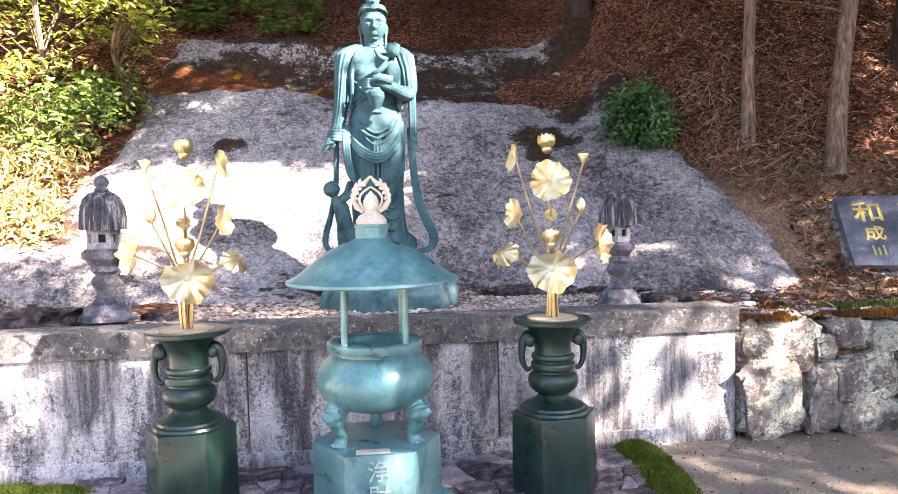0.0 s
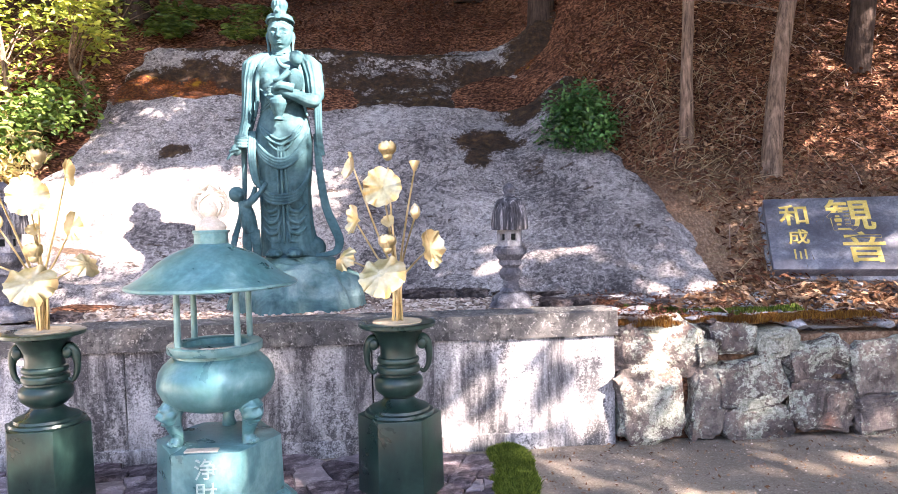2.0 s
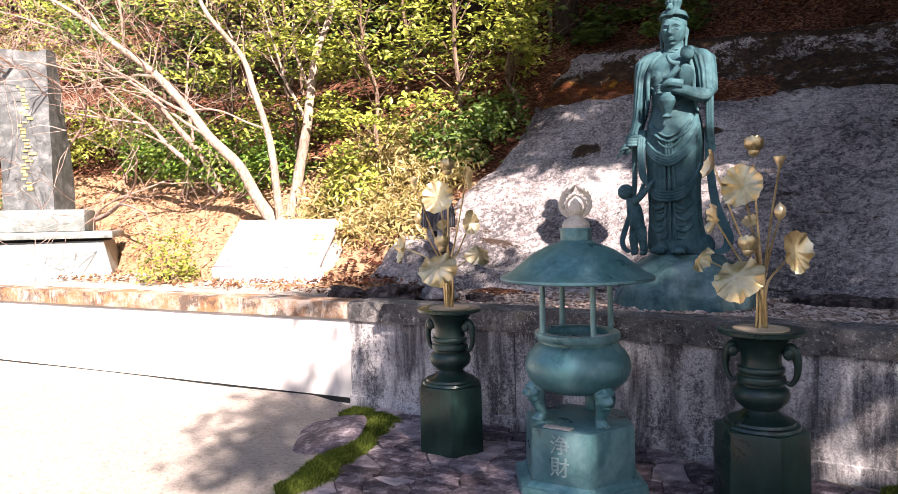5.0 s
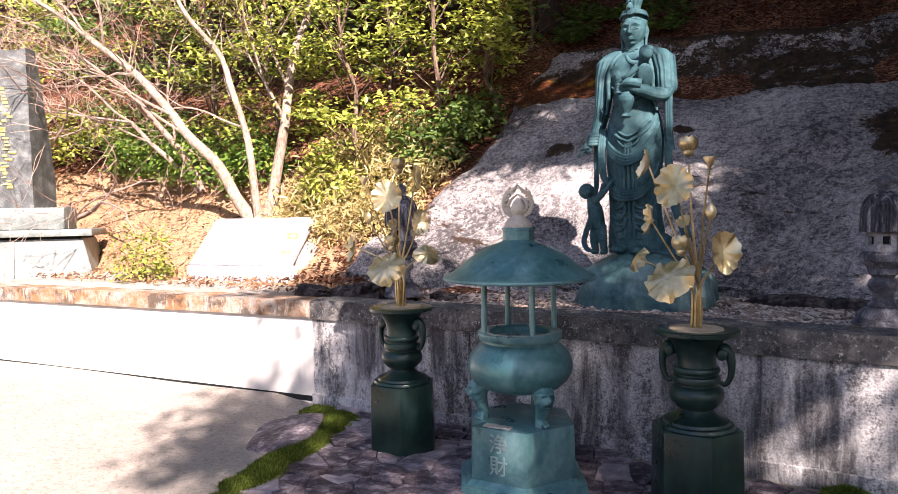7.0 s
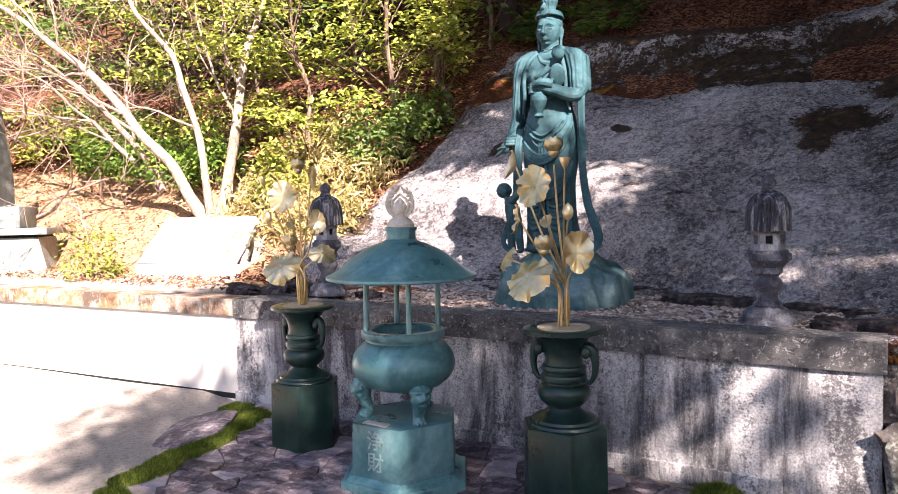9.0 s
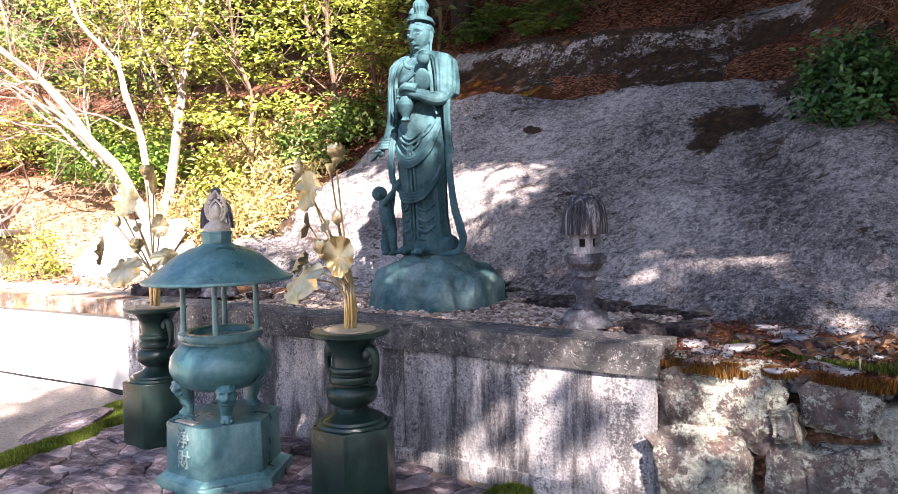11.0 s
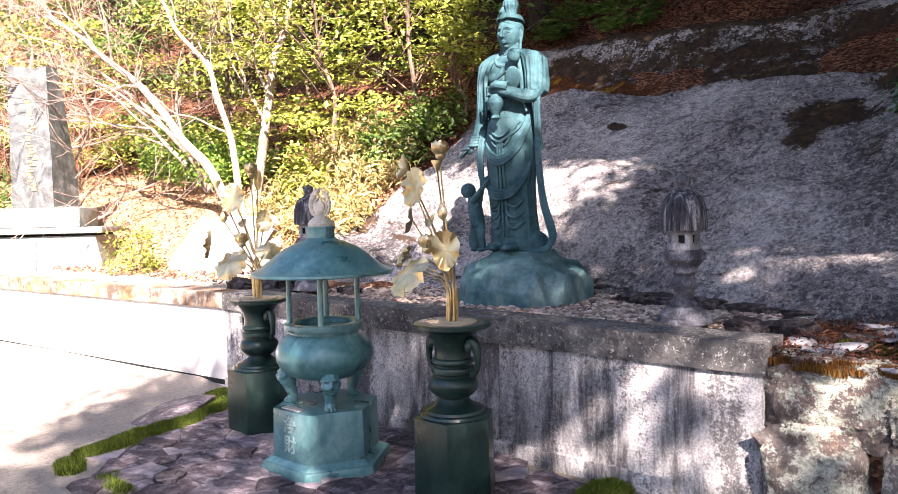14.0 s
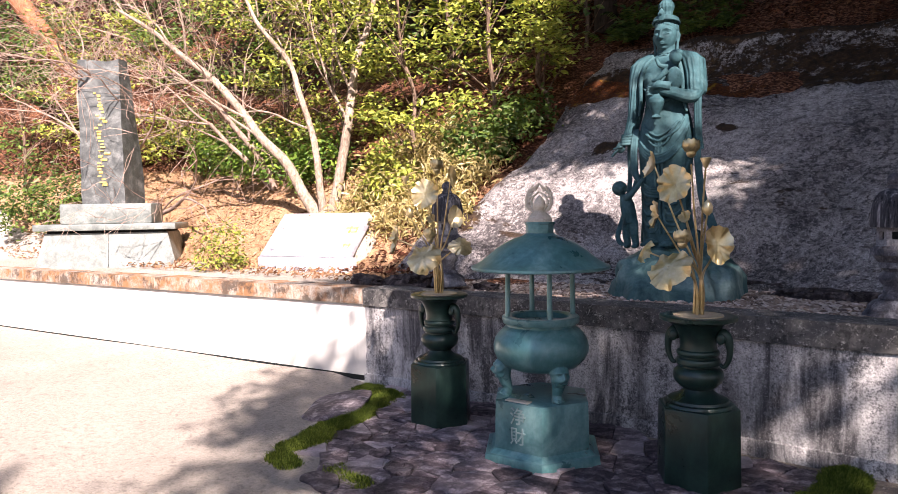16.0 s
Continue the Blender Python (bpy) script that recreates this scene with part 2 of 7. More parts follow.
def m_litter(name="leaf_litter", a=(0.018, 0.006, 0.004), b=(0.10, 0.038, 0.019), d=(0.29, 0.14, 0.08)):
    n = Nodes(name, 0.9).world_space()
    v = n.voronoi(34, "F1", "Color", n.stretch(1, 1.6, 1.2))
    s = n.add("ShaderNodeSeparateColor")
    n.link(v, s.inputs[0])
    c = n.ramp(s.outputs[0], [(0.05, a), (0.5, b), (0.95, d)])
    c = n.mix(n.ramp(n.noise(0.9, 5, 0.7), [(0.35, 0.75), (0.6, 0.0)]), c, a)
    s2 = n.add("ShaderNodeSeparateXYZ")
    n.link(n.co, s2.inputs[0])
    # sun on the western slope is put into the colour: paler needle tones
    sunlit_west = n.math("ADD", n.math("MULTIPLY", s2.outputs[0], -0.2), n.math("MULTIPLY", n.noise(1.2, 4), 0.4))
    # the pale tint stops higher up, leaving the shaded wood dark
    sunlit_west = n.math("MULTIPLY", sunlit_west, n.ramp(n.math("MULTIPLY", s2.outputs[2], 0.2), [(0.42, 1.0), (0.56, 0.0)]))
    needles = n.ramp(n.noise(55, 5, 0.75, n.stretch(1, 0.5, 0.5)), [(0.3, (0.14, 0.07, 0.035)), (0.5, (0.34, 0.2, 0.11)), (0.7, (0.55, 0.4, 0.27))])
    c = n.mix(n.ramp(sunlit_west, [(0.66, 0.0), (0.9, 0.9)]), c, needles)
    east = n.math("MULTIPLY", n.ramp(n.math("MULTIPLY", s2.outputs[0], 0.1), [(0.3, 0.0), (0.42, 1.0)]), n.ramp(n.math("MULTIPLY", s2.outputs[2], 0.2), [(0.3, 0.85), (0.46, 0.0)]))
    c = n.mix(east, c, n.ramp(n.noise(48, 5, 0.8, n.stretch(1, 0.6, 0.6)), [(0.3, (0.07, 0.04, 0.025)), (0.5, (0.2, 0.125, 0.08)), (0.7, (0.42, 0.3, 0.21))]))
    n.colour(c)
    return n.bump(n.mix(0.5, n.voronoi(34, "F1", "Distance", n.stretch(1, 1.6, 1.2)), n.noise(12, 5, 0.7)), 0.9, 0.03).mat


def m_ground():
    n = Nodes("gritty_ground", 0.95).world_space()
    big, fine = n.noise(0.7, 6, 0.65), n.noise(120, 4, 0.8)
    pale = n.ramp(big, [(0.3, (0.33, 0.29, 0.25)), (0.7, (0.45, 0.4, 0.345))])
    brown = n.ramp(big, [(0.3, (0.19, 0.155, 0.12)), (0.7, (0.33, 0.28, 0.22))])
    s = n.add("ShaderNodeSeparateXYZ")
    n.link(n.co, s.inputs[0])
    east = n.math("ADD", n.math("MULTIPLY", s.outputs[0], 0.2), n.math("MULTIPLY", n.noise(1.6, 4), 0.35))
    c = n.mix(n.ramp(east, [(0.05, 0.0), (0.4, 1.0)]), pale, brown)
    c = n.mix(n.ramp(fine, [(0.35, 0.6), (0.55, 0.0)]), c, (0.09, 0.075, 0.065))
    c = n.mix(n.ramp(n.voronoi(55, "F1", "Distance"), [(0.0, 0.45), (0.35, 0.0)]), c, (0.42, 0.39, 0.36))
    c = n.mix(n.ramp(n.noise(26, 7, 0.85), [(0.5, 0.0), (0.6, 0.55)]), c, (0.10, 0.085, 0.07))
    c = n.mix(n.ramp(n.noise(75, 4, 0.85), [(0.58, 0.0), (0.66, 0.6)]), c, (0.6, 0.56, 0.5))
    n.colour(c)
    return n.bump(n.mix(0.5, fine, n.noise(18, 6, 0.8)), 1.0, 0.02).mat


def m_stone(name, lo, mid, hi, scale=1.0, rough=0.85, bump=0.6, loose=False):
    n = Nodes(name, rough)
    big, fine = n.noise(4 * scale, 6, 0.7, distort=0.3), n.noise(42 * scale, 5, 0.78)
    c = n.ramp(big, [(0.3, lo), (0.5, mid), (0.7, hi)])
    c = n.mix(n.ramp(fine, [(0.38, 0.6), (0.56, 0.0)]), c, lo)
    if loose:
        flake = n.noise(7, 7, 0.75, n.stretch(0.45, 1.8, 1.0), 0.8)
        c = n.mix(n.ramp(flake, [(0.40, 0.85), (0.50, 0.0)]), c, lo)
        c = n.mix(n.ramp(flake, [(0.60, 0.0), (0.66, 0.6)]), c, hi)
        c = n.mix(n.ramp(n.random(), [(0.0, 0.65), (0.4, 0.0)]), c, lo)
        c = n.mix(n.ramp(n.random(), [(0.65, 0.0), (1.0, 0.5)]), c, hi)
    n.colour(c)
    return n.bump(n.mix(0.5, big, fine), bump, 0.012).mat


def m_lichen_stone():
    n = Nodes("lichened_wall_stone", 0.9).world_space()
    big, mid, fine = n.noise(1.8, 6, 0.7), n.noise(7, 6, 0.72, distort=0.5), n.noise(55, 5, 0.8)
    c = n.ramp(mid, [(0.3, (0.03, 0.024, 0.026)), (0.48, (0.13, 0.105, 0.10)), (0.68, (0.29, 0.235, 0.205))])
    c = n.mix(n.ramp(n.noise(3, 5, 0.6), [(0.55, 0.0), (0.68, 0.55)]), c, (0.27, 0.12, 0.07))
    e = n.math("ADD", n.noise(2.6, 6, 0.7), n.math("MULTIPLY", n.math("SUBTRACT", n.noise(22, 6, 0.8), 0.5), 0.9))
    c = n.mix(n.ramp(e, [(0.51, 0.0), (0.55, 0.9)]), c, n.ramp(n.noise(30, 5, 0.8), [(0.4, (0.3, 0.34, 0.26)), (0.6, (0.62, 0.64, 0.55))]))
    c = n.mix(n.ramp(n.noise(4.5, 6, 0.75, distort=0.8), [(0.56, 0.0), (0.64, 0.8)]), c, (0.03, 0.026, 0.022))
    c = n.mix(n.ramp(fine, [(0.38, 0.6), (0.54, 0.0)]), c, (0.05, 0.045, 0.04))
    c = n.mix(n.ramp(n.random(), [(0.0, 0.0), (0.5, 0.1), (1.0, 0.35)]), c, n.ramp(n.noise(14, 6, 0.8), [(0.4, (0.15, 0.12, 0.11)), (0.6, (0.46, 0.46, 0.39))]))
    n.colour(c)
    return n.bump(n.mix(0.5, mid, fine), 1.0, 0.03).mat


def m_gold():
    n = Nodes("gilt_metal", 0.34, 0.8)
    c = n.ramp(n.noise(7, 4, 0.6), [(0.3, (0.34, 0.25, 0.10)), (0.5, (0.55, 0.445, 0.235)), (0.72, (0.76, 0.67, 0.45))])
    n.colour(c)
    return n.bump(n.noise(40, 3), 0.15, 0.003).mat


def m_leaf(name, a, b, c, rough=0.5, trans=0.35):
    n = Nodes(name, rough)
    col = n.ramp(n.island(), [(0.0, a), (0.5, b), (1.0, c)])
    col = n.mix(n.ramp(n.noise(1.3, 3), [(0.35, 0.6), (0.65, 0.0)]), col, a)
    n.colour(col)
    if trans:
        t = n.add("ShaderNodeBsdfTranslucent")
        n.link(col, t.inputs[0])
        m = n.add("ShaderNodeMixShader")
        m.inputs[0].default_value = trans
        n.link(n.bsdf.outputs[0], m.inputs[1])
        n.link(t.outputs[0], m.inputs[2])
        n.link(m.outputs[0], n.tree.nodes["Material Output"].inputs[0])
    return n.mat


def m_bark(name, a, b, stretch=0.15):
    n = Nodes(name, 0.9)
    g = n.noise(30, 5, 0.7, n.stretch(1, 1, stretch), 0.3)
    c = n.ramp(g, [(0.35, a), (0.65, b)])
    c = n.mix(n.ramp(n.noise(5, 4), [(0.4, 0.4), (0.6, 0.0)]), c, a)
    n.colour(c)
    return n.bump(g, 0.9, 0.02).mat


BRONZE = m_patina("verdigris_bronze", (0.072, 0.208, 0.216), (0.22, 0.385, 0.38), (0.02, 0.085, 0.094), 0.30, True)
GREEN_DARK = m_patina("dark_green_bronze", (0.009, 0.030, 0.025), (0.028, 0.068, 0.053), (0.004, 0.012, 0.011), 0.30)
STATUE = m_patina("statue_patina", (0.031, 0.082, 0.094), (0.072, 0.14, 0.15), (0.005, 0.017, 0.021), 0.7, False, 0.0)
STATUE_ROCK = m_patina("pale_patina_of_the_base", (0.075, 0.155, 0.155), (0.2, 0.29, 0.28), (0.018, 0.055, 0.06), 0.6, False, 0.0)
CONCRETE, CAP, CAP_RUST, RENDER = m_concrete(), m_concrete_cap(), m_cap_rust(), m_render()
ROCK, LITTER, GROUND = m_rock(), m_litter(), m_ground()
GRANITE = m_stone("grey_granite", (0.06, 0.06, 0.066), (0.25, 0.25, 0.265), (0.5, 0.5, 0.51), 1.6)
SLATE = m_stone("flat_paving_stone", (0.024, 0.019, 0.023), (0.15, 0.118, 0.132), (0.50, 0.44, 0.46), 2.4, 0.62, 1.0, True)
POLISHED = m_stone("polished_dark_granite", (0.05, 0.052, 0.066), (0.11, 0.115, 0.14), (0.27, 0.28, 0.31), 1.2, 0.3, 0.15)
GREY_SLAB = m_stone("grey_green_slab_stone", (0.06, 0.072, 0.07), (0.145, 0.165, 0.155), (0.28, 0.30, 0.28), 1.1, 0.5, 0.3)
LILAC_SLAB = m_stone("pale_lilac_polished_stone", (0.18, 0.18, 0.21), (0.34, 0.34, 0.375), (0.5, 0.5, 0.53), 1.0, 0.35, 0.15)
WALL_STONE = m_lichen_stone()


def m_lantern_roof():
    n = Nodes("streaked_lantern_stone", 0.85)
    st = n.noise(26, 5, 0.7, n.stretch(1, 1, 0.12), 0.2)
    c = n.ramp(st, [(0.38, (0.014, 0.014, 0.017)), (0.52, (0.065, 0.065, 0.075)), (0.66, (0.36, 0.35, 0.36))])
    # grooves between the lobes coloured dark to stand for their shade
    c = n.mix(n.ramp(n.add("ShaderNodeNewGeometry").outputs["Pointiness"], [(0.44, 0.9), (0.495, 0.0)]), c, (0.02, 0.02, 0.022))
    c = n.mix(n.ramp(n.noise(60, 4, 0.8), [(0.4, 0.5), (0.55, 0.0)]), c, (0.05, 0.05, 0.055))
    n.colour(c)
    return n.bump(n.noise(50, 5, 0.75), 0.6, 0.008).mat


EDGE_STONE = m_stone("dark_rough_edging_stone", (0.014, 0.011, 0.011), (0.062, 0.05, 0.049), (0.21, 0.175, 0.165), 3.0, 0.85, 1.0)
LANTERN_ROOF = m_lantern_roof()
LANTERN_STONE = m_stone("dark_weathered_lantern_granite", (0.02, 0.02, 0.024), (0.11, 0.11, 0.125), (0.36, 0.36, 0.38), 2.4)
GOLD = m_gold()
# near black, also painted in for shade inside the lanterns and under a ledge
DARK = m_stone("dark_inside", (0.006, 0.007, 0.007), (0.015, 0.018, 0.018), (0.03, 0.035, 0.035))
ASH = m_stone("pale_ash_lid", (0.42, 0.33, 0.22), (0.55, 0.45, 0.32), (0.66, 0.56, 0.42))
PALE_METAL = m_stone("pale_gilt_finial", (0.33, 0.29, 0.22), (0.52, 0.47, 0.38), (0.66, 0.62, 0.54), 2.0, 0.5, 0.2)

# ---- building helpers ----
def mesh_of(bm, name, mat, smooth=True):
    me = bpy.data.meshes.new(name)
    bm.to_mesh(me)
    bm.free()
    if smooth:
        me.polygons.foreach_set("use_smooth", [True] * len(me.polygons))
        me.set_sharp_from_angle(angle=radians(40))
    me.materials.append(mat)
    return me


def part(name, bm, mat, parent, label="", smooth=True):
    ob = new(name, mesh_of(bm, name, mat, smooth))
    ob.parent = parent
    return tagged(ob, label)


def solo(name, bm, mat, label, category="", group="", kind="", smooth=True):
    return tagged(new(name, mesh_of(bm, name, mat, smooth)), label, category, group, kind)


def thing(name, m, label, category, group="", kind=""):
    ob = new(name)
    ob.empty_display_size = 0.1
    ob.matrix_basis = m
    return tagged(ob, label, category, group, kind)


def lathe(bm, prof, seg=40, cx=0.0, cy=0.0, turn=0.0, squash=None):
    """A turned shape from (radius, height) pairs."""
    rings = []
    for r, z in prof:
        ring = []
        for k in range(seg):
            a = turn + 2 * math.pi * k / seg
            f = squash(a, z) if squash else 1.0
            ring.append(bm.verts.new((cx + r * f * math.cos(a), cy + r * f * math.sin(a), z)))
        rings.append(ring)
    for a, b in zip(rings, rings[1:]):
        for k in range(seg):
            bm.faces.new((a[k], a[(k + 1) % seg], b[(k + 1) % seg], b[k]))
    bm.faces.new(list(reversed(rings[0])))
    bm.faces.new(rings[-1])
    return bm


def smooth_path(pts, n=6):
    pts = [Vector(p) for p in pts]
    out = []
    for i in range(len(pts) - 1):
        p0, p1, p2, p3 = pts[max(i - 1, 0)], pts[i], pts[i + 1], pts[min(i + 2, len(pts) - 1)]
        for k in range(n):
            t = k / n
            out.append(0.5 * (2 * p1 + (p2 - p0) * t + (2 * p0 - 5 * p1 + 4 * p2 - p3) * t * t + (3 * p1 - p0 - 3 * p2 + p3) * t ** 3))
    out.append(pts[-1])
    return out


def tube(bm, pts, radii, seg=8, n=5, flat=1.0, side=None):
    """A round or flattened rod along a smooth line."""
    line = smooth_path(pts, n) if n > 1 else [Vector(p) for p in pts]
    rs = [float(r) for r in np.interp(np.linspace(0, 1, len(line)), np.linspace(0, 1, len(radii)), radii)] if hasattr(radii, "__len__") else [radii] * len(line)
    rings, ref = [], Vector(side) if side else None
    for i, p in enumerate(line):
        d = (line[min(i + 1, len(line) - 1)] - line[max(i - 1, 0)]).normalized()
        if ref is None:
            ref = d.orthogonal().normalized()
        u = (ref - d * ref.dot(d))
        u = u.normalized() if u.length > 1e-5 else d.orthogonal().normalized()
        if side is None:
            ref = u
        v = d.cross(u)
        rings.append([bm.verts.new(p + rs[i] * (u * math.cos(a) + v * math.sin(a) * flat)) for a in (2 * math.pi * k / seg for k in range(seg))])
    for a, b in zip(rings, rings[1:]):
        for k in range(seg):
            bm.faces.new((a[k], a[(k + 1) % seg], b[(k + 1) % seg], b[k]))
    bm.faces.new(list(reversed(rings[0])))
    bm.faces.new(rings[-1])
    return bm


def box(bm, x0, x1, y0, y1, z0, z1, bevel=0.0, m=None):
    v = [bm.verts.new((x, y, z)) for z in (z0, z1) for y in (y0, y1) for x in (x0, x1)]
    f = [bm.faces.new([v[i] for i in q]) for q in ((0, 2, 3, 1), (4, 5, 7, 6), (0, 1, 5, 4), (2, 6, 7, 3), (0, 4, 6, 2), (1, 3, 7, 5))]
    if m is not None:
        for w in v:
            w.co = m @ w.co
    if bevel:
        bmesh.ops.bevel(bm, geom=list({e for q in f for e in q.edges}), offset=bevel, segments=2, affect="EDGES", profile=0.5)
    return bm


def prism(bm, n, r0, r1, z0, z1, turn=0.0, bevel=0.0):
    """A prism or frustum with n corners."""
    rings = [[bm.verts.new((r * math.cos(turn + 2 * math.pi * k / n), r * math.sin(turn + 2 * math.pi * k / n), z)) for k in range(n)] for r, z in ((r0, z0), (r1, z1))]
    f = [bm.faces.new((rings[0][k], rings[0][(k + 1) % n], rings[1][(k + 1) % n], rings[1][k])) for k in range(n)]
    f += [bm.faces.new(list(reversed(rings[0]))), bm.faces.new(rings[1])]
    if bevel:
        bmesh.ops.bevel(bm, geom=list({e for q in f for e in q.edges}), offset=bevel, segments=2, affect="EDGES", profile=0.5)
    return bm


def ball(bm, c, r, sx=1.0, sy=1.0, sz=1.0, sub=2, rot=None):
    m = Matrix.Translation(c) @ (rot or Matrix.Identity(4)) @ Matrix.Diagonal((r * sx, r * sy, r * sz, 1))
    return bmesh.ops.create_icosphere(bm, subdivisions=sub, radius=1.0, matrix=m)["verts"]


def boulder(bm, c, sx, sy, sz, rough=0.12, blocky=0.6, sub=3, seed=0, freq=2.2):
    """A rough stone: between a ball and a block, with an uneven skin."""
    rnd = random.Random(seed)
    off = Vector((rnd.uniform(0, 50), rnd.uniform(0, 50), rnd.uniform(0, 50)))
    turn = Euler((rnd.uniform(-0.12, 0.12), rnd.uniform(-0.2, 0.2), rnd.uniform(-0.15, 0.15))).to_matrix()
    for v in bmesh.ops.create_icosphere(bm, subdivisions=sub, radius=1.0)["verts"]:
        p = v.co.normalized()
        q = Vector([math.copysign(abs(t) ** blocky, t) for t in p])
        q *= 1 + rough * (noise.fractal(p * freq + off, 1.0, 2.0, 4) + 0.6 * noise.noise(p * 1.1 + off))
        v.co = Vector(c) + turn @ Vector((q.x * sx, q.y * sy, q.z * sz))
    return bm


# ---- the lie of the land ----
WALL_Y = 4.82            # front of the concrete wall
WALL_L, WALL_R = -2.43, 2.70
BEND = 0.09              # the pale wall comes forward by this much for each metre


def wall_front(x):
    if x < WALL_L:
        return WALL_Y - BEND * (WALL_L - x)
    return WALL_Y if x < WALL_R else WALL_Y - 0.08


def land(x, y):
    """Height of the hillside above the walls."""
    y0 = np.interp(x, (-40, -22, -14, -10, -6, -3.2, -2, 2.6, 4.2, 6, 12, 40), (-8, 1.0, 4.9, 6.3, 6.25, 6.5, 6.8, 6.8, 6.2, 5.8, 5.1, 2))
    s = np.interp(x, (-14, -10, -5, -2, 3, 4.5, 8), (0.72, 0.72, 0.76, 0.84, 0.84, 1.1, 0.95))
    d = y - y0
    z = 0.86 + np.interp(x, (2.7, 5, 12), (0, -0.14, -0.2)) * max(0.0, min(1.0, 1 - (y - 4.8) / 1.4))
    soft = 0.25
    up = 0.5 * (d + math.sqrt(d * d + soft * soft)) - 0.06
    return z + s * (up if up < 4.2 else 4.2 + 0.85 * (up - 4.2))


def grid_mesh(cols, rows, fn):
    """A sheet of cols x rows quads through fn(u, v)."""
    bm = bmesh.new()
    vs = [[bm.verts.new(fn(i / cols, j / rows)) for j in range(rows + 1)] for i in range(cols + 1)]
    for i in range(cols):
        for j in range(rows):
            bm.faces.new((vs[i][j], vs[i + 1][j], vs[i + 1][j + 1], vs[i][j + 1]))
    return bm


# ground: one sheet to the horizon, denser near the walls
def ground_at(u, v):
    a = (u - 0.5) * 2
    b = (v - 0.5) * 2
    x, y = 12 * a + 900 * a ** 7, 3 + 12 * b + 900 * b ** 7
    near = 0.07 * max(0.0, min(1.0, (x + 2.85) / 0.4))
    open_side = 0.045 * max(0.0, min(1.0, (4.75 - y) / 0.6)) * max(0.0, min(1.0, (x + 5.0) / 2.2))
    z = 0.012 * noise.noise(Vector((x * 0.6, y * 0.6, 0))) - 0.014 - max(near, open_side)
    return (x, y, z)


solo("ground", grid_mesh(110, 110, ground_at), GROUND, "gritty trodden earth with pale grit and twigs", "ground", kind="structure")


def hill_at(u, v):
    x = -34 + 68 * u
    y = wall_front(x) + 0.16 + 25 * v ** 1.7
    p = Vector((x * 0.9, y * 0.9, 3))
    z = land(x, y) + (0.10 * noise.fractal(p, 1.0, 2.0, 4)) * min(1.0, max(0.0, (y - 5.6) / 1.5)) + 0.015 * noise.noise(p * 5)
    return (x, y, z)


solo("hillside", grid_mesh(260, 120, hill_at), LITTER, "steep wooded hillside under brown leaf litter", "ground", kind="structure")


# rock face: a broad sloping outcrop, its skin proud of the litter
def rock_at(u, v):
    low = 6.38 - 0.42 * max(0.0, min(1.0, (u - 0.62) / 0.25))
    y = low + (10.7 - low) * v
    xl = np.interp(y, (6.3, 6.9, 7.6, 8.4, 9.2, 10.7), (-3.5, -3.55, -3.2, -2.75, -2.7, -2.5))
    xr = np.interp(y, (5.9, 6.3, 6.8, 7.6, 8.2, 9.0, 10.7), (4.15, 4.3, 4.2, 3.85, 3.65, 3.6, 3.6))
    wob = 0.22 * noise.fractal(Vector((u * 5, v * 5, 9)), 1.0, 2.0, 3)
    x = xl + (xr - xl) * u + wob * (2 * abs(u - 0.5)) ** 3
    edge = min(u, 1 - u, v * 0.7, (1 - v) * 0.75)
    lift = 0.20 * (1 - math.exp(-edge / 0.025)) - 0.09
    p = Vector((x, y, 0))
    ledge = 0.07 * math.tanh(6 * noise.noise(Vector((x * 0.25, y * 1.1 + 0.15 * x, 7))))
    bulge = 0.16 * noise.noise(p * 0.55 + Vector((3, 1, 0)))
    rough = 0.06 * noise.fractal(p * 1.8, 1.0, 2.0, 5) + 0.012 * noise.fractal(p * 9, 1.0, 2.0, 3)
    hole = math.exp(-(((x + 0.72) / 0.42) ** 4 + ((y - 7.05) / 0.26) ** 4))
    rough -= 0.03 * min(1.0, 1.6 * hole) - 0.05 * hole * noise.noise(p * 7)
    brow = 9.30 + 0.10 * noise.noise(Vector((x * 1.3, 0, 4))) + 0.03 * noise.noise(Vector((x * 5, 0, 2)))
    step = 0.17 / (1 + math.exp(max(-40, min(40, (y - brow) / 0.03)))) - 0.01
    crest = 0.22 * math.exp(-((v - 0.93) / 0.045) ** 2) + step
    return (x, y, land(x, y) + lift + ledge + bulge * min(1, edge * 6) + rough + crest * min(1, edge * 12))


solo("rock_outcrop", grid_mesh(260, 230, rock_at), ROCK, "broad sloping grey rock face with dark moss patches", "rock", kind="structure")

# concrete retaining wall with its cap
wall = thing("wall_concrete", pose(0, 0, 0), "weathered grey concrete retaining wall with dark streaks", "wall", kind="structure")
for x0, x1 in ((WALL_L, -0.775), (-0.765, 0.935), (0.945, WALL_R)):
    part("panel", box(bmesh.new(), x0, x1, WALL_Y + 0.012, WALL_Y + 0.3, -0.15, 0.722, 0.004), CONCRETE, wall)
bm = bmesh.new()
box(bm, WALL_L - 0.005, WALL_R + 0.02, WALL_Y - 0.012, WALL_Y + 0.34, 0.722, 0.893)
bmesh.ops.subdivide_edges(bm, edges=[e for e in bm.edges if e.calc_length() > 1], cuts=60)
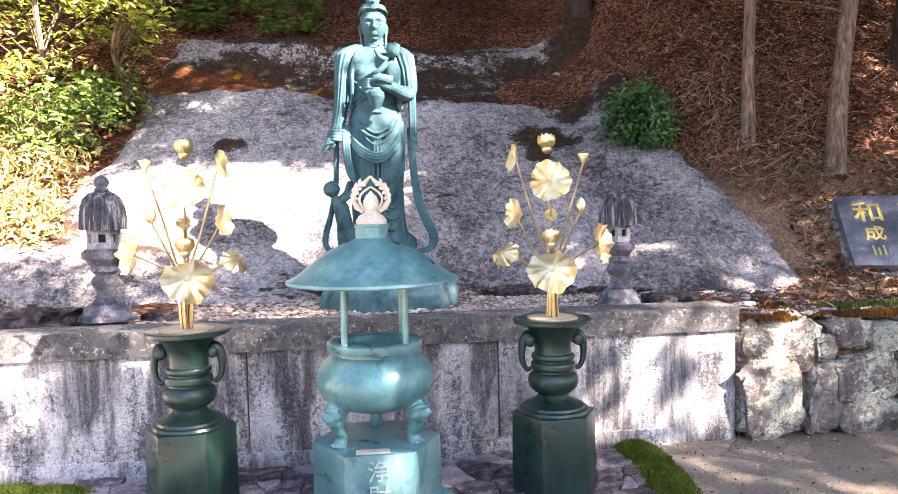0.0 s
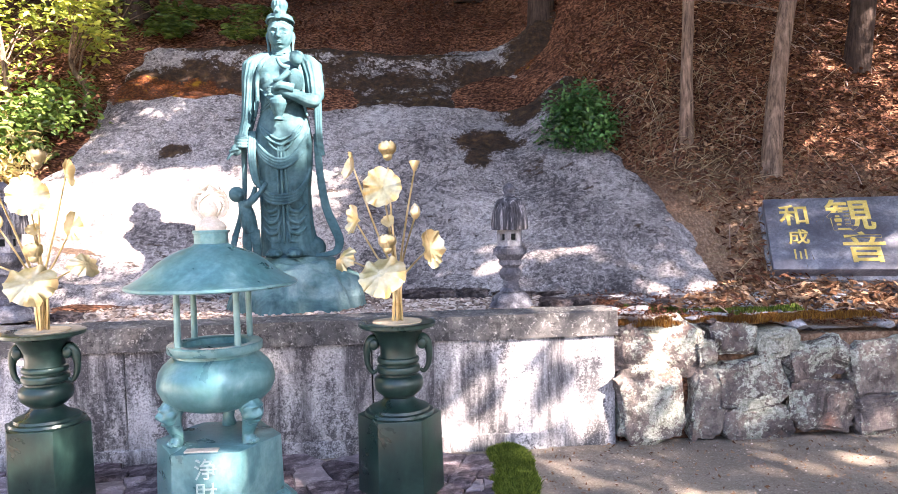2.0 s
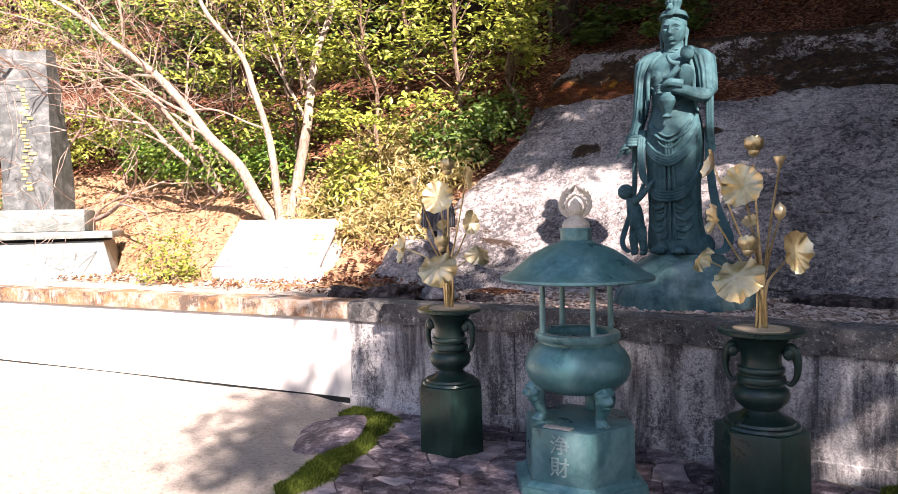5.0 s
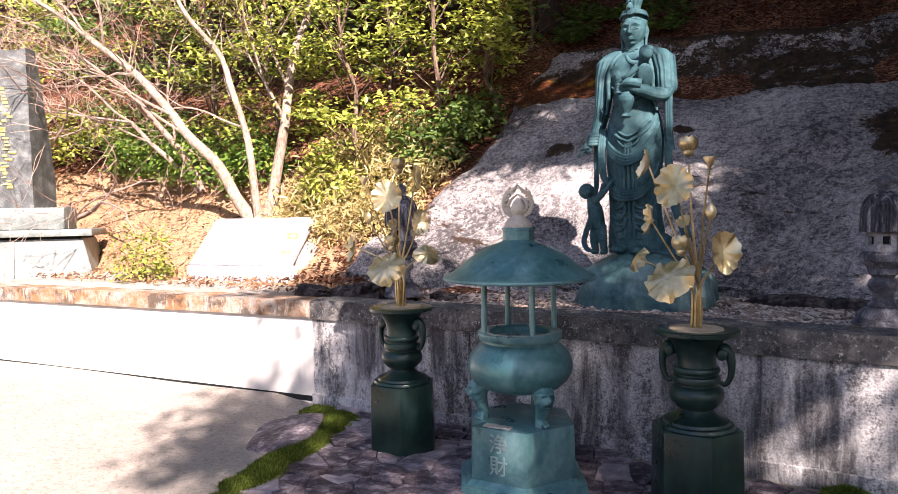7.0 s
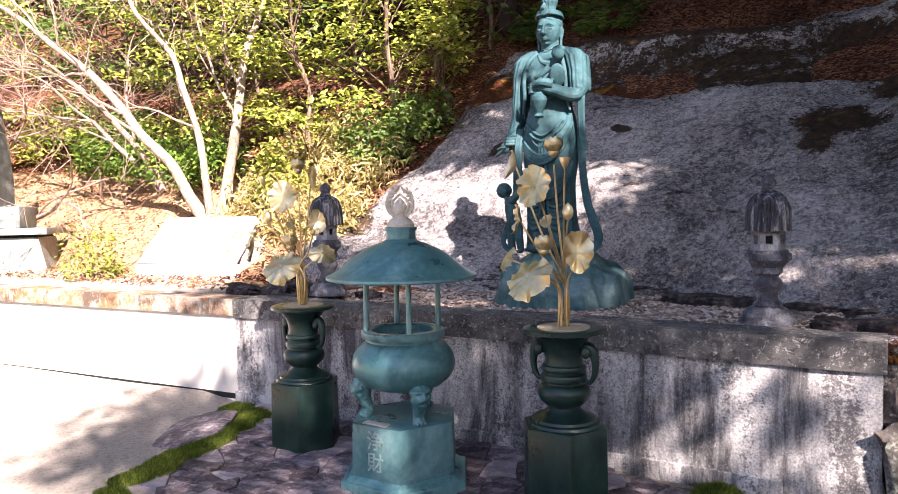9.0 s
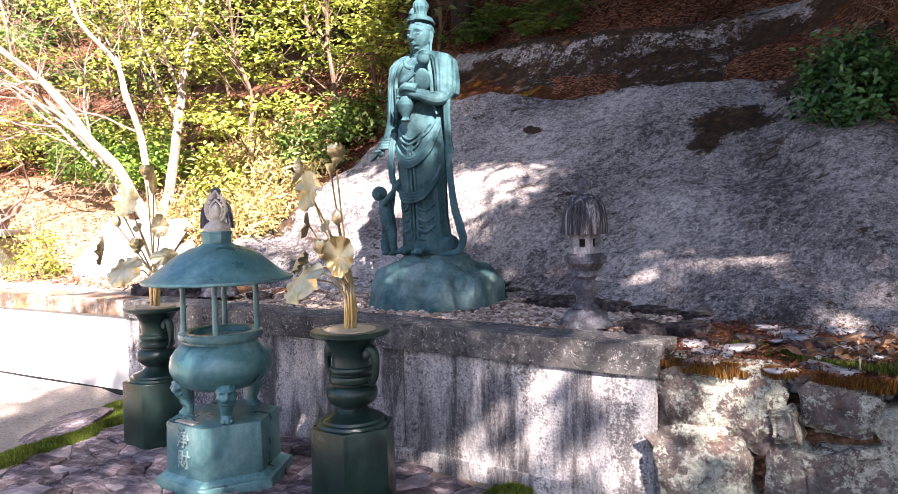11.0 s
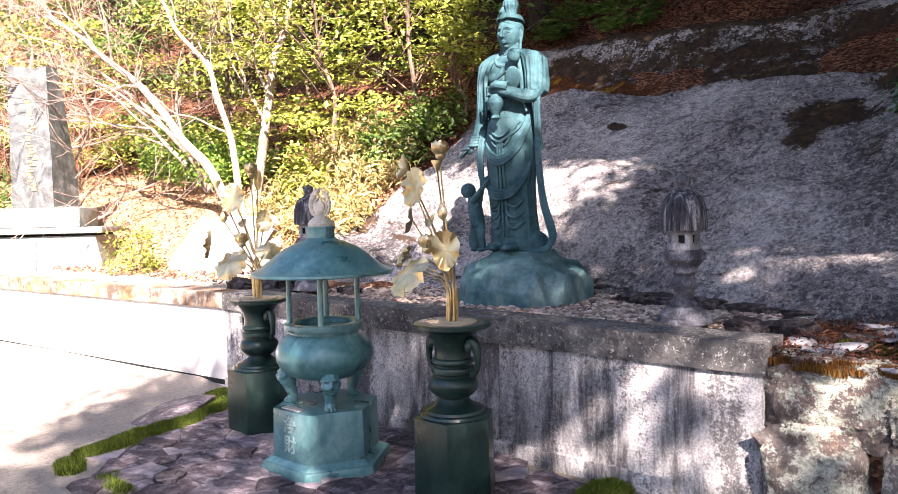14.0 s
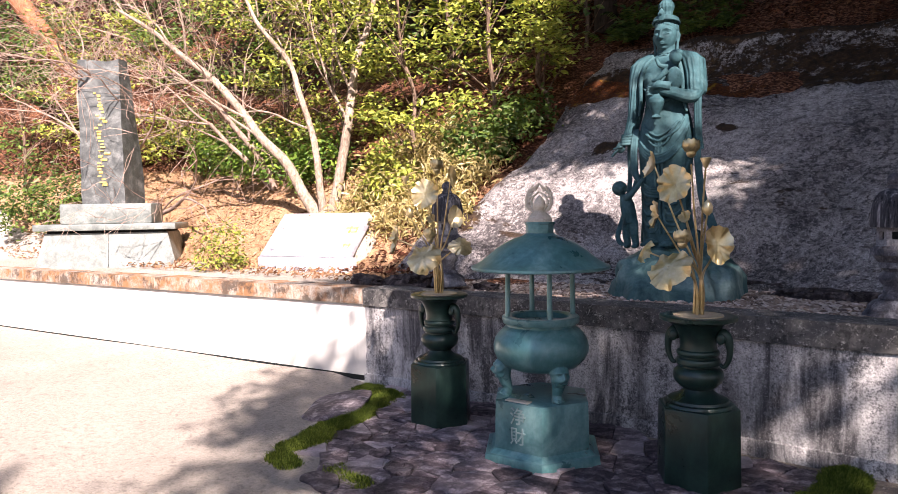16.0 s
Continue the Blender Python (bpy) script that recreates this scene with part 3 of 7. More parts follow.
for v in bm.verts:
    k = noise.fractal(v.co * 4, 1.0, 2.0, 3)
    v.co += Vector((0, 0.006 * k, 0.006 * k)) if v.co.z > 0.8 else Vector((0, 0.004 * k, 0))
part("cap", bm, CAP, wall, "dark rough concrete cap with pale speckles", smooth=False)
part("plinth", box(bmesh.new(), WALL_L, WALL_R - 0.5, WALL_Y - 0.02, WALL_Y + 0.2, -0.15, 0.035, 0.006), CONCRETE, wall)

long = 13.0
left_turn = Matrix.Translation((WALL_L, WALL_Y, 0)) @ Matrix.Rotation(math.atan(BEND), 4, "Z")
wall_left = thing("wall_pale", left_turn, "pale rendered retaining wall in full sun", "wall", kind="structure")
part("panel", box(bmesh.new(), -long, -0.004, 0.015, 0.3, -0.15, 0.735, 0.003), RENDER, wall_left)
part("footing_joint", box(bmesh.new(), -long, -0.02, 0.0125, 0.1, -0.05, 0.002), DARK, wall_left, "dark joint along the foot of the wall")
bm = box(bmesh.new(), -long, -0.01, -0.02, 0.30, 0.735, 0.888)
bmesh.ops.subdivide_edges(bm, edges=[e for e in bm.edges if e.calc_length() > 1], cuts=90)
for v in bm.verts:
    k = noise.fractal(v.co * 4, 1.0, 2.0, 3)
    v.co += Vector((0, 0.006 * k, 0.008 * k)) if v.co.z > 0.8 else Vector((0, 0.005 * k, 0))
part("cap", bm, CAP_RUST, wall_left, "concrete cap stained rust-brown by moss", smooth=False)

# dry wall of big stones, next to the concrete
stone_wall = thing("wall_fieldstone", pose(0, 0, 0), "retaining wall of big lichened field stones", "wall", kind="structure")
STONES = ((3.03, 0.655, 0.34, 0.215), (2.96, 0.24, 0.265, 0.285), (3.37, 0.25, 0.135, 0.275), (3.71, 0.37, 0.27, 0.19), (3.60, 0.69, 0.19, 0.12),
          (3.93, 0.66, 0.16, 0.11), (4.24, 0.52, 0.24, 0.16), (4.25, 0.18, 0.27, 0.2), (3.76, 0.07, 0.28, 0.13),
          (3.37, 0.60, 0.07, 0.09), (4.72, 0.44, 0.27, 0.22), (4.75, 0.10, 0.26, 0.16), (5.25, 0.42, 0.28, 0.24), (5.3, 0.06, 0.3, 0.17))
for k, (x, z, w, h) in enumerate(STONES):
    bm = boulder(bmesh.new(), (0, 0, 0), w * 0.985, 0.19 + 0.02 * (k % 3), h * 0.975, 0.19, 0.48, 4, k + 3, 2.6)
    for v in bm.verts:
        if v.co.y < -0.12:
            v.co.y = -0.12 + 0.4 * (v.co.y + 0.12) + 0.04 * noise.fractal(Vector((v.co.x * 6, v.co.z * 6, k)), 1.0, 2.0, 4)
    st = part("stone", bm, WALL_STONE, stone_wall)
    st.location = (x, WALL_Y + 0.10 - 0.03 * (k % 2) + 0.03 * (z > 0.6), z - 0.04)
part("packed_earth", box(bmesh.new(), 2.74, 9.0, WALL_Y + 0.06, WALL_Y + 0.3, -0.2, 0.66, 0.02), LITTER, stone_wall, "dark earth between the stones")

# stepping paving of split stone in front of the wall
def cell(points, k, bound):
    """The part of a rounded square round point k that is nearer to it than to its neighbours."""
    c = points[k]
    poly = [Vector((c[0] + bound * math.cos(a), c[1] + bound * math.sin(a))) for a in (math.pi / 6 * i for i in range(12))]
    for j, q in enumerate(points):
        if j == k:
            continue
        n = Vector((q[0] - c[0], q[1] - c[1]))
        if n.length > 2 * bound:
            continue
        mid = Vector(((q[0] + c[0]) / 2, (q[1] + c[1]) / 2)) - n.normalized() * 0.0028
        out = []
        for a, b in zip(poly, poly[1:] + poly[:1]):
            da, db = (a - mid).dot(n), (b - mid).dot(n)
            if da <= 0:
                out.append(a)
            if da * db < 0:
                out.append(a + (b - a) * (da / (da - db)))
        poly = out
        if len(poly) < 3:
            return []
    return poly


def in_paving(x, y):
    left = np.interp(y, (1.6, 2.5, 2.9, 3.4, 4.0, 4.4, 4.8), (-0.6, -0.7, -1.2, -1.6, -1.75, -1.85, -2.0))
    right = np.interp(y, (1.6, 2.9, 3.6, 4.2, 4.8), (1.1, 1.4, 1.75, 1.72, 1.68))
    return left < x < right and 1.7 < y < 4.79


PAVE_Z = -0.07
paving = thing("paving", pose(0, 0, 0), "crazy paving of purplish split stone", "paving", kind="structure")
rnd = random.Random(5)
pts = []
for _ in range(9000):
    q = (rnd.uniform(-2.4, 2.2), rnd.uniform(1.5, 5.0))
    if all((q[0] - p[0]) ** 2 + ((1.7 + 1.2 * noise.noise(Vector((q[0] * 1.3, q[1] * 1.3, 8)))) * (q[1] - p[1] + 0.5 * (q[0] - p[0]))) ** 2 > 0.25 ** 2 * (1 + 1.8 * noise.noise(Vector((p[0], p[1], 0)) * 2.3)) for p in pts):
        pts.append(q)
PAVING_CELLS = [(p, cell(pts, k, 0.42)) for k, p in enumerate(pts) if in_paving(*p)]
for k, (p, poly) in enumerate(PAVING_CELLS):
    if len(poly) < 3:
        continue
    bm = bmesh.new()
    ragged = []
    for a, b in zip(poly, poly[1:] + poly[:1]):
        for f in ((0.0, 0.34, 0.67) if (b - a).length > 0.09 else (0.0,)):
            q = a.lerp(b, f)
            ragged.append(q + 0.035 * Vector((noise.noise(Vector((q.x * 6, q.y * 6, 1))), noise.noise(Vector((q.x * 6, q.y * 6, 7))))) + 0.012 * Vector((noise.noise(Vector((q.x * 21, q.y * 21, 1))), noise.noise(Vector((q.x * 21, q.y * 21, 7))))))
    poly = ragged
    top, tilt = 0.016 + rnd.uniform(-0.010, 0.016), Vector((rnd.uniform(-0.05, 0.05), rnd.uniform(-0.05, 0.05)))
    cx = Vector(p)
    inner = [(q - cx) * 0.965 for q in poly]
    lo = [bm.verts.new((q.x - p[0], q.y - p[1], -0.03)) for q in poly]
    mi = [bm.verts.new((q.x - p[0], q.y - p[1], top - 0.006 + tilt.dot(q - cx) + rnd.uniform(-0.003, 0.003))) for q in poly]
    hi = [bm.verts.new((q.x, q.y, top + tilt.dot(q) + rnd.uniform(-0.003, 0.003))) for q in inner]
    core = [bm.verts.new((q.x * 0.55, q.y * 0.55, top + tilt.dot(q) * 0.55 + rnd.uniform(-0.005, 0.008))) for q in inner]
    for a, b in ((lo, mi), (mi, hi), (hi, core)):
        for i in range(len(a)):
            bm.faces.new((a[i], a[(i + 1) % len(a)], b[(i + 1) % len(a)], b[i]))
    bm.faces.new(core)
    ob = part("stone", bm, SLATE, paving, smooth=False)
    ob.location = (p[0], p[1], PAVE_Z)
flat = bmesh.new()
boulder(flat, (0, 0, 0), 0.27, 0.36, 0.04, 0.10, 0.6, 3, 77)
ob = solo("stepping_stone", flat, SLATE, "flat purplish stepping stone set in the ground", "stone")
ob.location, ob.rotation_euler = (-1.98, 4.0, -0.045), (0, 0, 0.5)

# ---- incense burner ----
def text_mesh(body, size, depth, mat, parent, m, name="lettering", label=""):
    cu = bpy.data.curves.new(name, "FONT")
    cu.body, cu.size, cu.extrude = body, size, depth
    cu.offset = 0.014 * size if depth < 0.005 else 0.0
    cu.align_x, cu.align_y = "CENTER", "CENTER"
    tmp = new("tmp_text", cu)
    me = bpy.data.meshes.new_from_object(tmp.evaluated_get(bpy.context.evaluated_depsgraph_get()))
    bpy.data.objects.remove(tmp)
    bpy.data.curves.remove(cu)
    me.materials.clear()
    me.materials.append(mat)
    ob = new(name, me)
    ob.parent = parent
    ob.matrix_basis = m
    return tagged(ob, label)


def lion_leg(a, r, parent):
    """A short curved leg under the pot, with a lion's mask on its knee and a clawed paw."""
    turn = Matrix.Rotation(a + math.pi / 2, 4, "Z") @ Matrix.Translation((0, -r, 0))
    bm = bmesh.new()
    tube(bm, [(0, 0.03, 0.62), (0, -0.03, 0.565), (0, -0.035, 0.49), (0, -0.012, 0.41), (0, -0.02, 0.37), (0, -0.03, 0.354)], [0.055, 0.062, 0.048, 0.034, 0.042, 0.044], 16, 6)
    for v in bm.verts:
        v.co = turn @ v.co
    leg = part("leg", bm, BRONZE, parent, "curved leg with a lion mask")
    bm = bmesh.new()
    for v in ball(bm, (0, 0, 0), 1.0, sub=5):
        q = v.co.copy()
        k = 1.0 + 0.05 * math.sin(9 * math.atan2(q.x, q.z) + 2 * q.y) * (1 - max(0.0, -q.y)) * 1.4
        x, y, z = 0.066 * q.x * k, 0.052 * q.y, 0.078 * q.z * k
        if q.y < 0.1:
            for s in (-1, 1):
                y += 0.016 * math.exp(-((x - 0.026 * s) / 0.012) ** 2 - ((z - 0.012) / 0.010) ** 2)       # eye socket
                y -= 0.010 * math.exp(-((x - 0.026 * s) / 0.007) ** 2 - ((z - 0.012) / 0.007) ** 2)       # eye
                y -= 0.013 * math.exp(-((x - 0.026 * s) / 0.02) ** 2 - ((z - 0.034) / 0.009) ** 2)        # brow
                y -= 0.010 * math.exp(-((x - 0.022 * s) / 0.016) ** 2 - ((z + 0.024) / 0.012) ** 2)       # muzzle
            y -= 0.024 * math.exp(-(x / 0.014) ** 2 - ((z + 0.004) / 0.022) ** 2)                         # nose
            y += 0.014 * math.exp(-(x / 0.028) ** 2 - ((z + 0.042) / 0.005) ** 2)                         # mouth
            y -= 0.008 * math.exp(-(x / 0.018) ** 2 - ((z + 0.056) / 0.009) ** 2)                         # chin
        v.co = turn @ Vector((x, y - 0.055, z + 0.54))
    part("lion_mask", bm, BRONZE, leg)
    for t in (-1, 0, 1):
        bm = bmesh.new()
        for v in ball(bm, (0.024 * t, -0.055 + 0.008 * abs(t), 0.368), 0.017, 0.85, 1.2, 0.85):
            v.co = turn @ v.co
        part("claw", bm, BRONZE, leg)


BRONZE_PALE = m_patina("rubbed_bronze", (0.27, 0.40, 0.39), (0.42, 0.53, 0.51), (0.13, 0.24, 0.24), 0.45)
burner = thing("incense_burner", pose(0.07, 4.0, 0), "verdigris bronze incense burner with a broad roof on posts", "incense burner")
bm = prism(bmesh.new(), 6, 0.452, 0.442, -0.075, 0.0, 0, 0.006)
prism(bm, 6, 0.41, 0.374, 0.0, 0.03, 0, 0.004)
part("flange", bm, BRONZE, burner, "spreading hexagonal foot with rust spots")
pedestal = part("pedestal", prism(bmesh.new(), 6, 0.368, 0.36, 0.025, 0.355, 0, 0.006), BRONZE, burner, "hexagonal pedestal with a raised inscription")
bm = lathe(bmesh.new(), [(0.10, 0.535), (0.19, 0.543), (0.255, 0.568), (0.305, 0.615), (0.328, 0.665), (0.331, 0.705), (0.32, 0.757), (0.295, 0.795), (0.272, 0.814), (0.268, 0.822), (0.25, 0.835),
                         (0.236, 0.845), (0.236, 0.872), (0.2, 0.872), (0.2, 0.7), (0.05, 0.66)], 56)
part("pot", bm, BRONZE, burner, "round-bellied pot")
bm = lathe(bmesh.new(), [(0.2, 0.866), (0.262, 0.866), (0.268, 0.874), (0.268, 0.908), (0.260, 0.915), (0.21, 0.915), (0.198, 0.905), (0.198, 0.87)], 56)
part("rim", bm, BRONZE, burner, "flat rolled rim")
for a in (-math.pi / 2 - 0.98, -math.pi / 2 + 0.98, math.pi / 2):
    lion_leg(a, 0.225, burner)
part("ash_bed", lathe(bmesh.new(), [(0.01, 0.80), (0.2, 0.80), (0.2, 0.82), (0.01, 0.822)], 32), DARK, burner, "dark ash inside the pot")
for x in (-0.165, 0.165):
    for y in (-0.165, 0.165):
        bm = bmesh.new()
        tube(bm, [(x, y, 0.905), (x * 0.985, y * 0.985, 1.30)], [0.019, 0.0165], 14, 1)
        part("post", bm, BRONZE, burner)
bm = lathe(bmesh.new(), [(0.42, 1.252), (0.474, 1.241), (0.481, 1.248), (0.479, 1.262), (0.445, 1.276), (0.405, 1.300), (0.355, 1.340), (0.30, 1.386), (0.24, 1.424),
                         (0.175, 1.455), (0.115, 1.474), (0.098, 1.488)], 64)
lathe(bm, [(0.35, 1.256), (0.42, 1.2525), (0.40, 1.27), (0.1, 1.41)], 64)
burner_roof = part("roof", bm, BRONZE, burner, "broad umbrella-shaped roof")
bm = prism(bmesh.new(), 8, 0.098, 0.098, 1.478, 1.556, math.pi / 8, 0.004)
prism(bm, 8, 0.106, 0.106, 1.548, 1.566, math.pi / 8, 0.003)
part("roof_neck", bm, BRONZE, burner_roof)
bm = lathe(bmesh.new(), [(0.085, 1.564), (0.088, 1.585), (0.07, 1.612), (0.045, 1.628), (0.03, 1.645), (0.04, 1.66), (0.044, 1.69), (0.032, 1.72), (0.012, 1.74), (0.002, 1.752)], 28)
finial = part("jewel", bm, PALE_METAL, burner, "pale jewel on a lotus seat")
bm = bmesh.new()
for sgn in (-1, 1):
    tube(bm, [(0.045 * sgn, 0, 1.635), (0.085 * sgn, 0, 1.675), (0.094 * sgn, 0, 1.72), (0.07 * sgn, 0, 1.775), (0.03 * sgn, 0, 1.80), (0, 0, 1.835)], [0.014, 0.018, 0.019, 0.018, 0.016, 0.004], 8, 6, 0.5)
    tube(bm, [(0.03 * sgn, 0, 1.64), (0.062 * sgn, 0, 1.69), (0.052 * sgn, 0, 1.735), (0, 0, 1.775)], [0.008, 0.009, 0.009, 0.006], 6, 5, 0.6)
    for z, o in ((1.66, 0.085), (1.69, 0.10), (1.72, 0.102), (1.75, 0.094), (1.775, 0.08), (1.797, 0.055)):
        tube(bm, [((o - 0.03) * sgn, 0, z - 0.012), ((o - 0.008) * sgn, 0, z - 0.008), ((o + 0.004) * sgn, 0, z + 0.008), ((o - 0.006) * sgn, 0, z + 0.024)], [0.009, 0.013, 0.011, 0.003], 7, 4, 0.6)
part("flame_halo", bm, PALE_METAL, finial, "openwork ring of flames")
for ch, z in (("浄", 0.262), ("財", 0.128)):
    text_mesh(ch, 0.125, 0.006, BRONZE_PALE, pedestal, pose(0, -0.3185, z, 89, 0, 0), "raised_character")
bm = box(bmesh.new(), -0.12, 0.06, -0.29, -0.23, 0.354, 0.364, 0.003)
part("coin_plate", bm, PALE_METAL, burner, "thin worn plate with a rust mark")

# ---- flower stands ----
def wavy_leaf(bm, centre, normal, r, cup=0.25, wave=0.10, lobes=11, sx=1.0, sy=1.0, spin=0.0, thick=0.004):
    """A round lotus leaf with a frilled rim."""
    nrm = Vector(normal).normalized()
    q = nrm.to_track_quat("Z", "Y").to_matrix()
    rings = []
    seg, steps = 44, 6
    for side in (1, -1):
        rr = []
        for j in range(1, steps + 1):
            f = j / steps
            ring = []
            for k in range(seg):
                a = 2 * math.pi * k / seg
                w = wave * f ** 3 * (0.7 * math.sin(lobes * a + spin) + 0.8 * math.sin((lobes // 2 + 1) * a + 2.1 * spin) + 0.5 * math.sin(17 * a + spin)) + 0.07 * f * math.sin(2 * a + spin * 2)
                rad = r * f * (1 + 0.035 * f * math.sin(lobes * a + spin + 1.0) + 0.05 * f * math.sin(3 * a + 1.7 * spin))
                p = Vector((rad * math.cos(a) * sx, rad * math.sin(a) * sy, r * (cup * f * f + w) + side * thick / 2 * (1 - 0.6 * f)))
                ring.append(bm.verts.new(Vector(centre) + q @ p))
            rr.append(ring)
        hub = bm.verts.new(Vector(centre) + q @ Vector((0, 0, side * thick / 2 - r * 0.03)))
        for k in range(seg):
            bm.faces.new((hub, rr[0][k], rr[0][(k + 1) % seg]))
            for a, b in zip(rr, rr[1:]):
                bm.faces.new((a[k], a[(k + 1) % seg], b[(k + 1) % seg], b[k]))
        rings.append(rr[-1])
    for k in range(seg):
        bm.faces.new((rings[0][k], rings[0][(k + 1) % seg], rings[1][(k + 1) % seg], rings[1][k]))


def petal_ring(bm, c, r, h, count, lean, wide=0.55, turn=0.0):
    """A ring of pointed cupped petals."""
    for k in range(count):
        a = turn + 2 * math.pi * k / count
        ca, sa = math.cos(a), math.sin(a)
        rows = []
        for j in range(6):
            f = j / 5
            out = r * (0.25 + math.sin(min(1.0, f * 1.15) * math.pi * 0.5) * (0.75 + lean * f))
            half = r * wide * math.sin(math.pi * (0.12 + 0.86 * f)) ** 0.8
            row = []
            for i in (-1, -0.5, 0, 0.5, 1):
                o = out - abs(i) ** 2 * half * 0.35
                row.append(bm.verts.new((c[0] + ca * o - sa * i * half, c[1] + sa * o + ca * i * half, c[2] + h * f)))
            rows.append(row)
        for a_, b_ in zip(rows, rows[1:]):
            for i in range(4):
                bm.faces.new((a_[i], a_[i + 1], b_[i + 1], b_[i]))
    ball(bm, (c[0], c[1], c[2] + h * 0.25), r * 0.55, 1, 1, h * 0.5 / r)


def bud(bm, c, r, h):
    lathe(bm, [(r * 0.3, c[2] - h * 0.5), (r * 0.85, c[2] - h * 0.28), (r, c[2]), (r * 0.75, c[2] + h * 0.28), (r * 0.3, c[2] + h * 0.45), (0.001, c[2] + h * 0.55)], 12, c[0], c[1],
          squash=lambda a, z: 1 + 0.06 * math.cos(5 * a))


def pod(bm, c, r):
    lathe(bm, [(r * 0.25, c[2] - r * 1.3), (r * 0.6, c[2] - r * 0.5), (r, c[2] + r * 0.4), (r * 0.96, c[2] + r * 0.55), (r * 0.8, c[2] + r * 0.5)], 16, c[0], c[1])


def flower_stand(m, mirror, label):
    """A vase with trunk handles on a six-sided base."""
    top = thing("flower_stand", m, label, "flower stand", "flower stands beside the incense burner")
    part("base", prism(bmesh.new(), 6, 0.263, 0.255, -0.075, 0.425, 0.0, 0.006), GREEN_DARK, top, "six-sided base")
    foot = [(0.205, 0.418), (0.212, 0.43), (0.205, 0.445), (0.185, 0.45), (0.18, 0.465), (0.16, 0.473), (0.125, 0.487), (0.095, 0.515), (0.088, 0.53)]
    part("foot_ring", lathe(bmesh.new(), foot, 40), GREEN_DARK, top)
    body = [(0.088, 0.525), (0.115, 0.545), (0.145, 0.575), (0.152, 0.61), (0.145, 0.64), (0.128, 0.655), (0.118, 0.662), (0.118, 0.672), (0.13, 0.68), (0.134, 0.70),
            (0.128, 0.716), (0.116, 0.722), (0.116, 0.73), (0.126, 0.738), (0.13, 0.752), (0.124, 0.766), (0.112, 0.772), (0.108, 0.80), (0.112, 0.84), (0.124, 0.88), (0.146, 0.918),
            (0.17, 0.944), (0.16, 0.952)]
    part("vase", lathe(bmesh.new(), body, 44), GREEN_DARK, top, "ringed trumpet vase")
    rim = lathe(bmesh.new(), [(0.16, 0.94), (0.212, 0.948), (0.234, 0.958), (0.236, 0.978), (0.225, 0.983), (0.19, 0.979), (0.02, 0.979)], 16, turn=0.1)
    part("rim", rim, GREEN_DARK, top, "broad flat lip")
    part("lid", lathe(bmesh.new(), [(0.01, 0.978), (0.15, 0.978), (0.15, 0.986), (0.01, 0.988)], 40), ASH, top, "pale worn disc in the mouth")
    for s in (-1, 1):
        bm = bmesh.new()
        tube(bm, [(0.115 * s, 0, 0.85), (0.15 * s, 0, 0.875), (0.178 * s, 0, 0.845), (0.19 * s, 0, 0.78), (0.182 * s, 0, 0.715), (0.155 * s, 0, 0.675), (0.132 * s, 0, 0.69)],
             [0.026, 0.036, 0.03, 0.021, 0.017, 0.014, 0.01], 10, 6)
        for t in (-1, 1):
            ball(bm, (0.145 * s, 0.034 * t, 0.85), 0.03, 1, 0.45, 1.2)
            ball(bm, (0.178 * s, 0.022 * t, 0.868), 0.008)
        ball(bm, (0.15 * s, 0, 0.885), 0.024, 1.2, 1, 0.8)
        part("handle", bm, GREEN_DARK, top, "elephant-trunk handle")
    g = -1 if mirror else 1
    spots = [(0.0, -0.03), (0.02, 0.02), (-0.025, 0.015), (0.03, -0.015), (-0.02, -0.02), (0.0, 0.03)]
    # leaves and flowers: centre, the way they face, size
    leaves = [((-0.083 * g, -0.30, 1.30), (-0.2 * g, -0.73, 0.65), 0.138, 1.0, 1.0, -0.22), ((-0.063 * g, -0.23, 1.785), (-0.25 * g, -1, 0.18), 0.114, 1, 1, 0.12),
              ((-0.315 * g, -0.107, 1.385), (-0.75 * g, -0.45, 0.5), 0.10, 1.0, 0.75, -0.3), ((0.197 * g, -0.28, 1.435), (0.6 * g, -0.8, 0.15), 0.112, 0.7, 1.0, 0.25),
              ((-0.23 * g, -0.08, 1.60), (-0.8 * g, -0.6, 0.15), 0.088, 0.7, 1, 0.3), ((-0.036 * g, -0.13, 1.59), (-0.2 * g, -0.9, 0.5), 0.04, 1, 1, 0.3)]
    for k, (c, nrm, r, sx, sy, cup) in enumerate(leaves):
        bm = bmesh.new()
        wavy_leaf(bm, c, nrm, r, cup, 0.10, 11, sx, sy, k * 1.3)
        leaf = part("lotus_leaf", bm, GOLD, top, "gilt frilled lotus leaf")
        s = spots[k]
        bm = bmesh.new()
        tube(bm, [(s[0], s[1], 0.985), (s[0] * 1.05, s[1], 1.16 + 0.02 * k), (0.45 * c[0] + 0.5 * s[0], 0.35 * c[1], 0.5 * (c[2] + 1.17) + (0.0 if c[2] > 1.5 else 0.03)), c], [0.0085, 0.008, 0.006, 0.005], 7, 7)
        part("stalk", bm, GOLD, leaf)
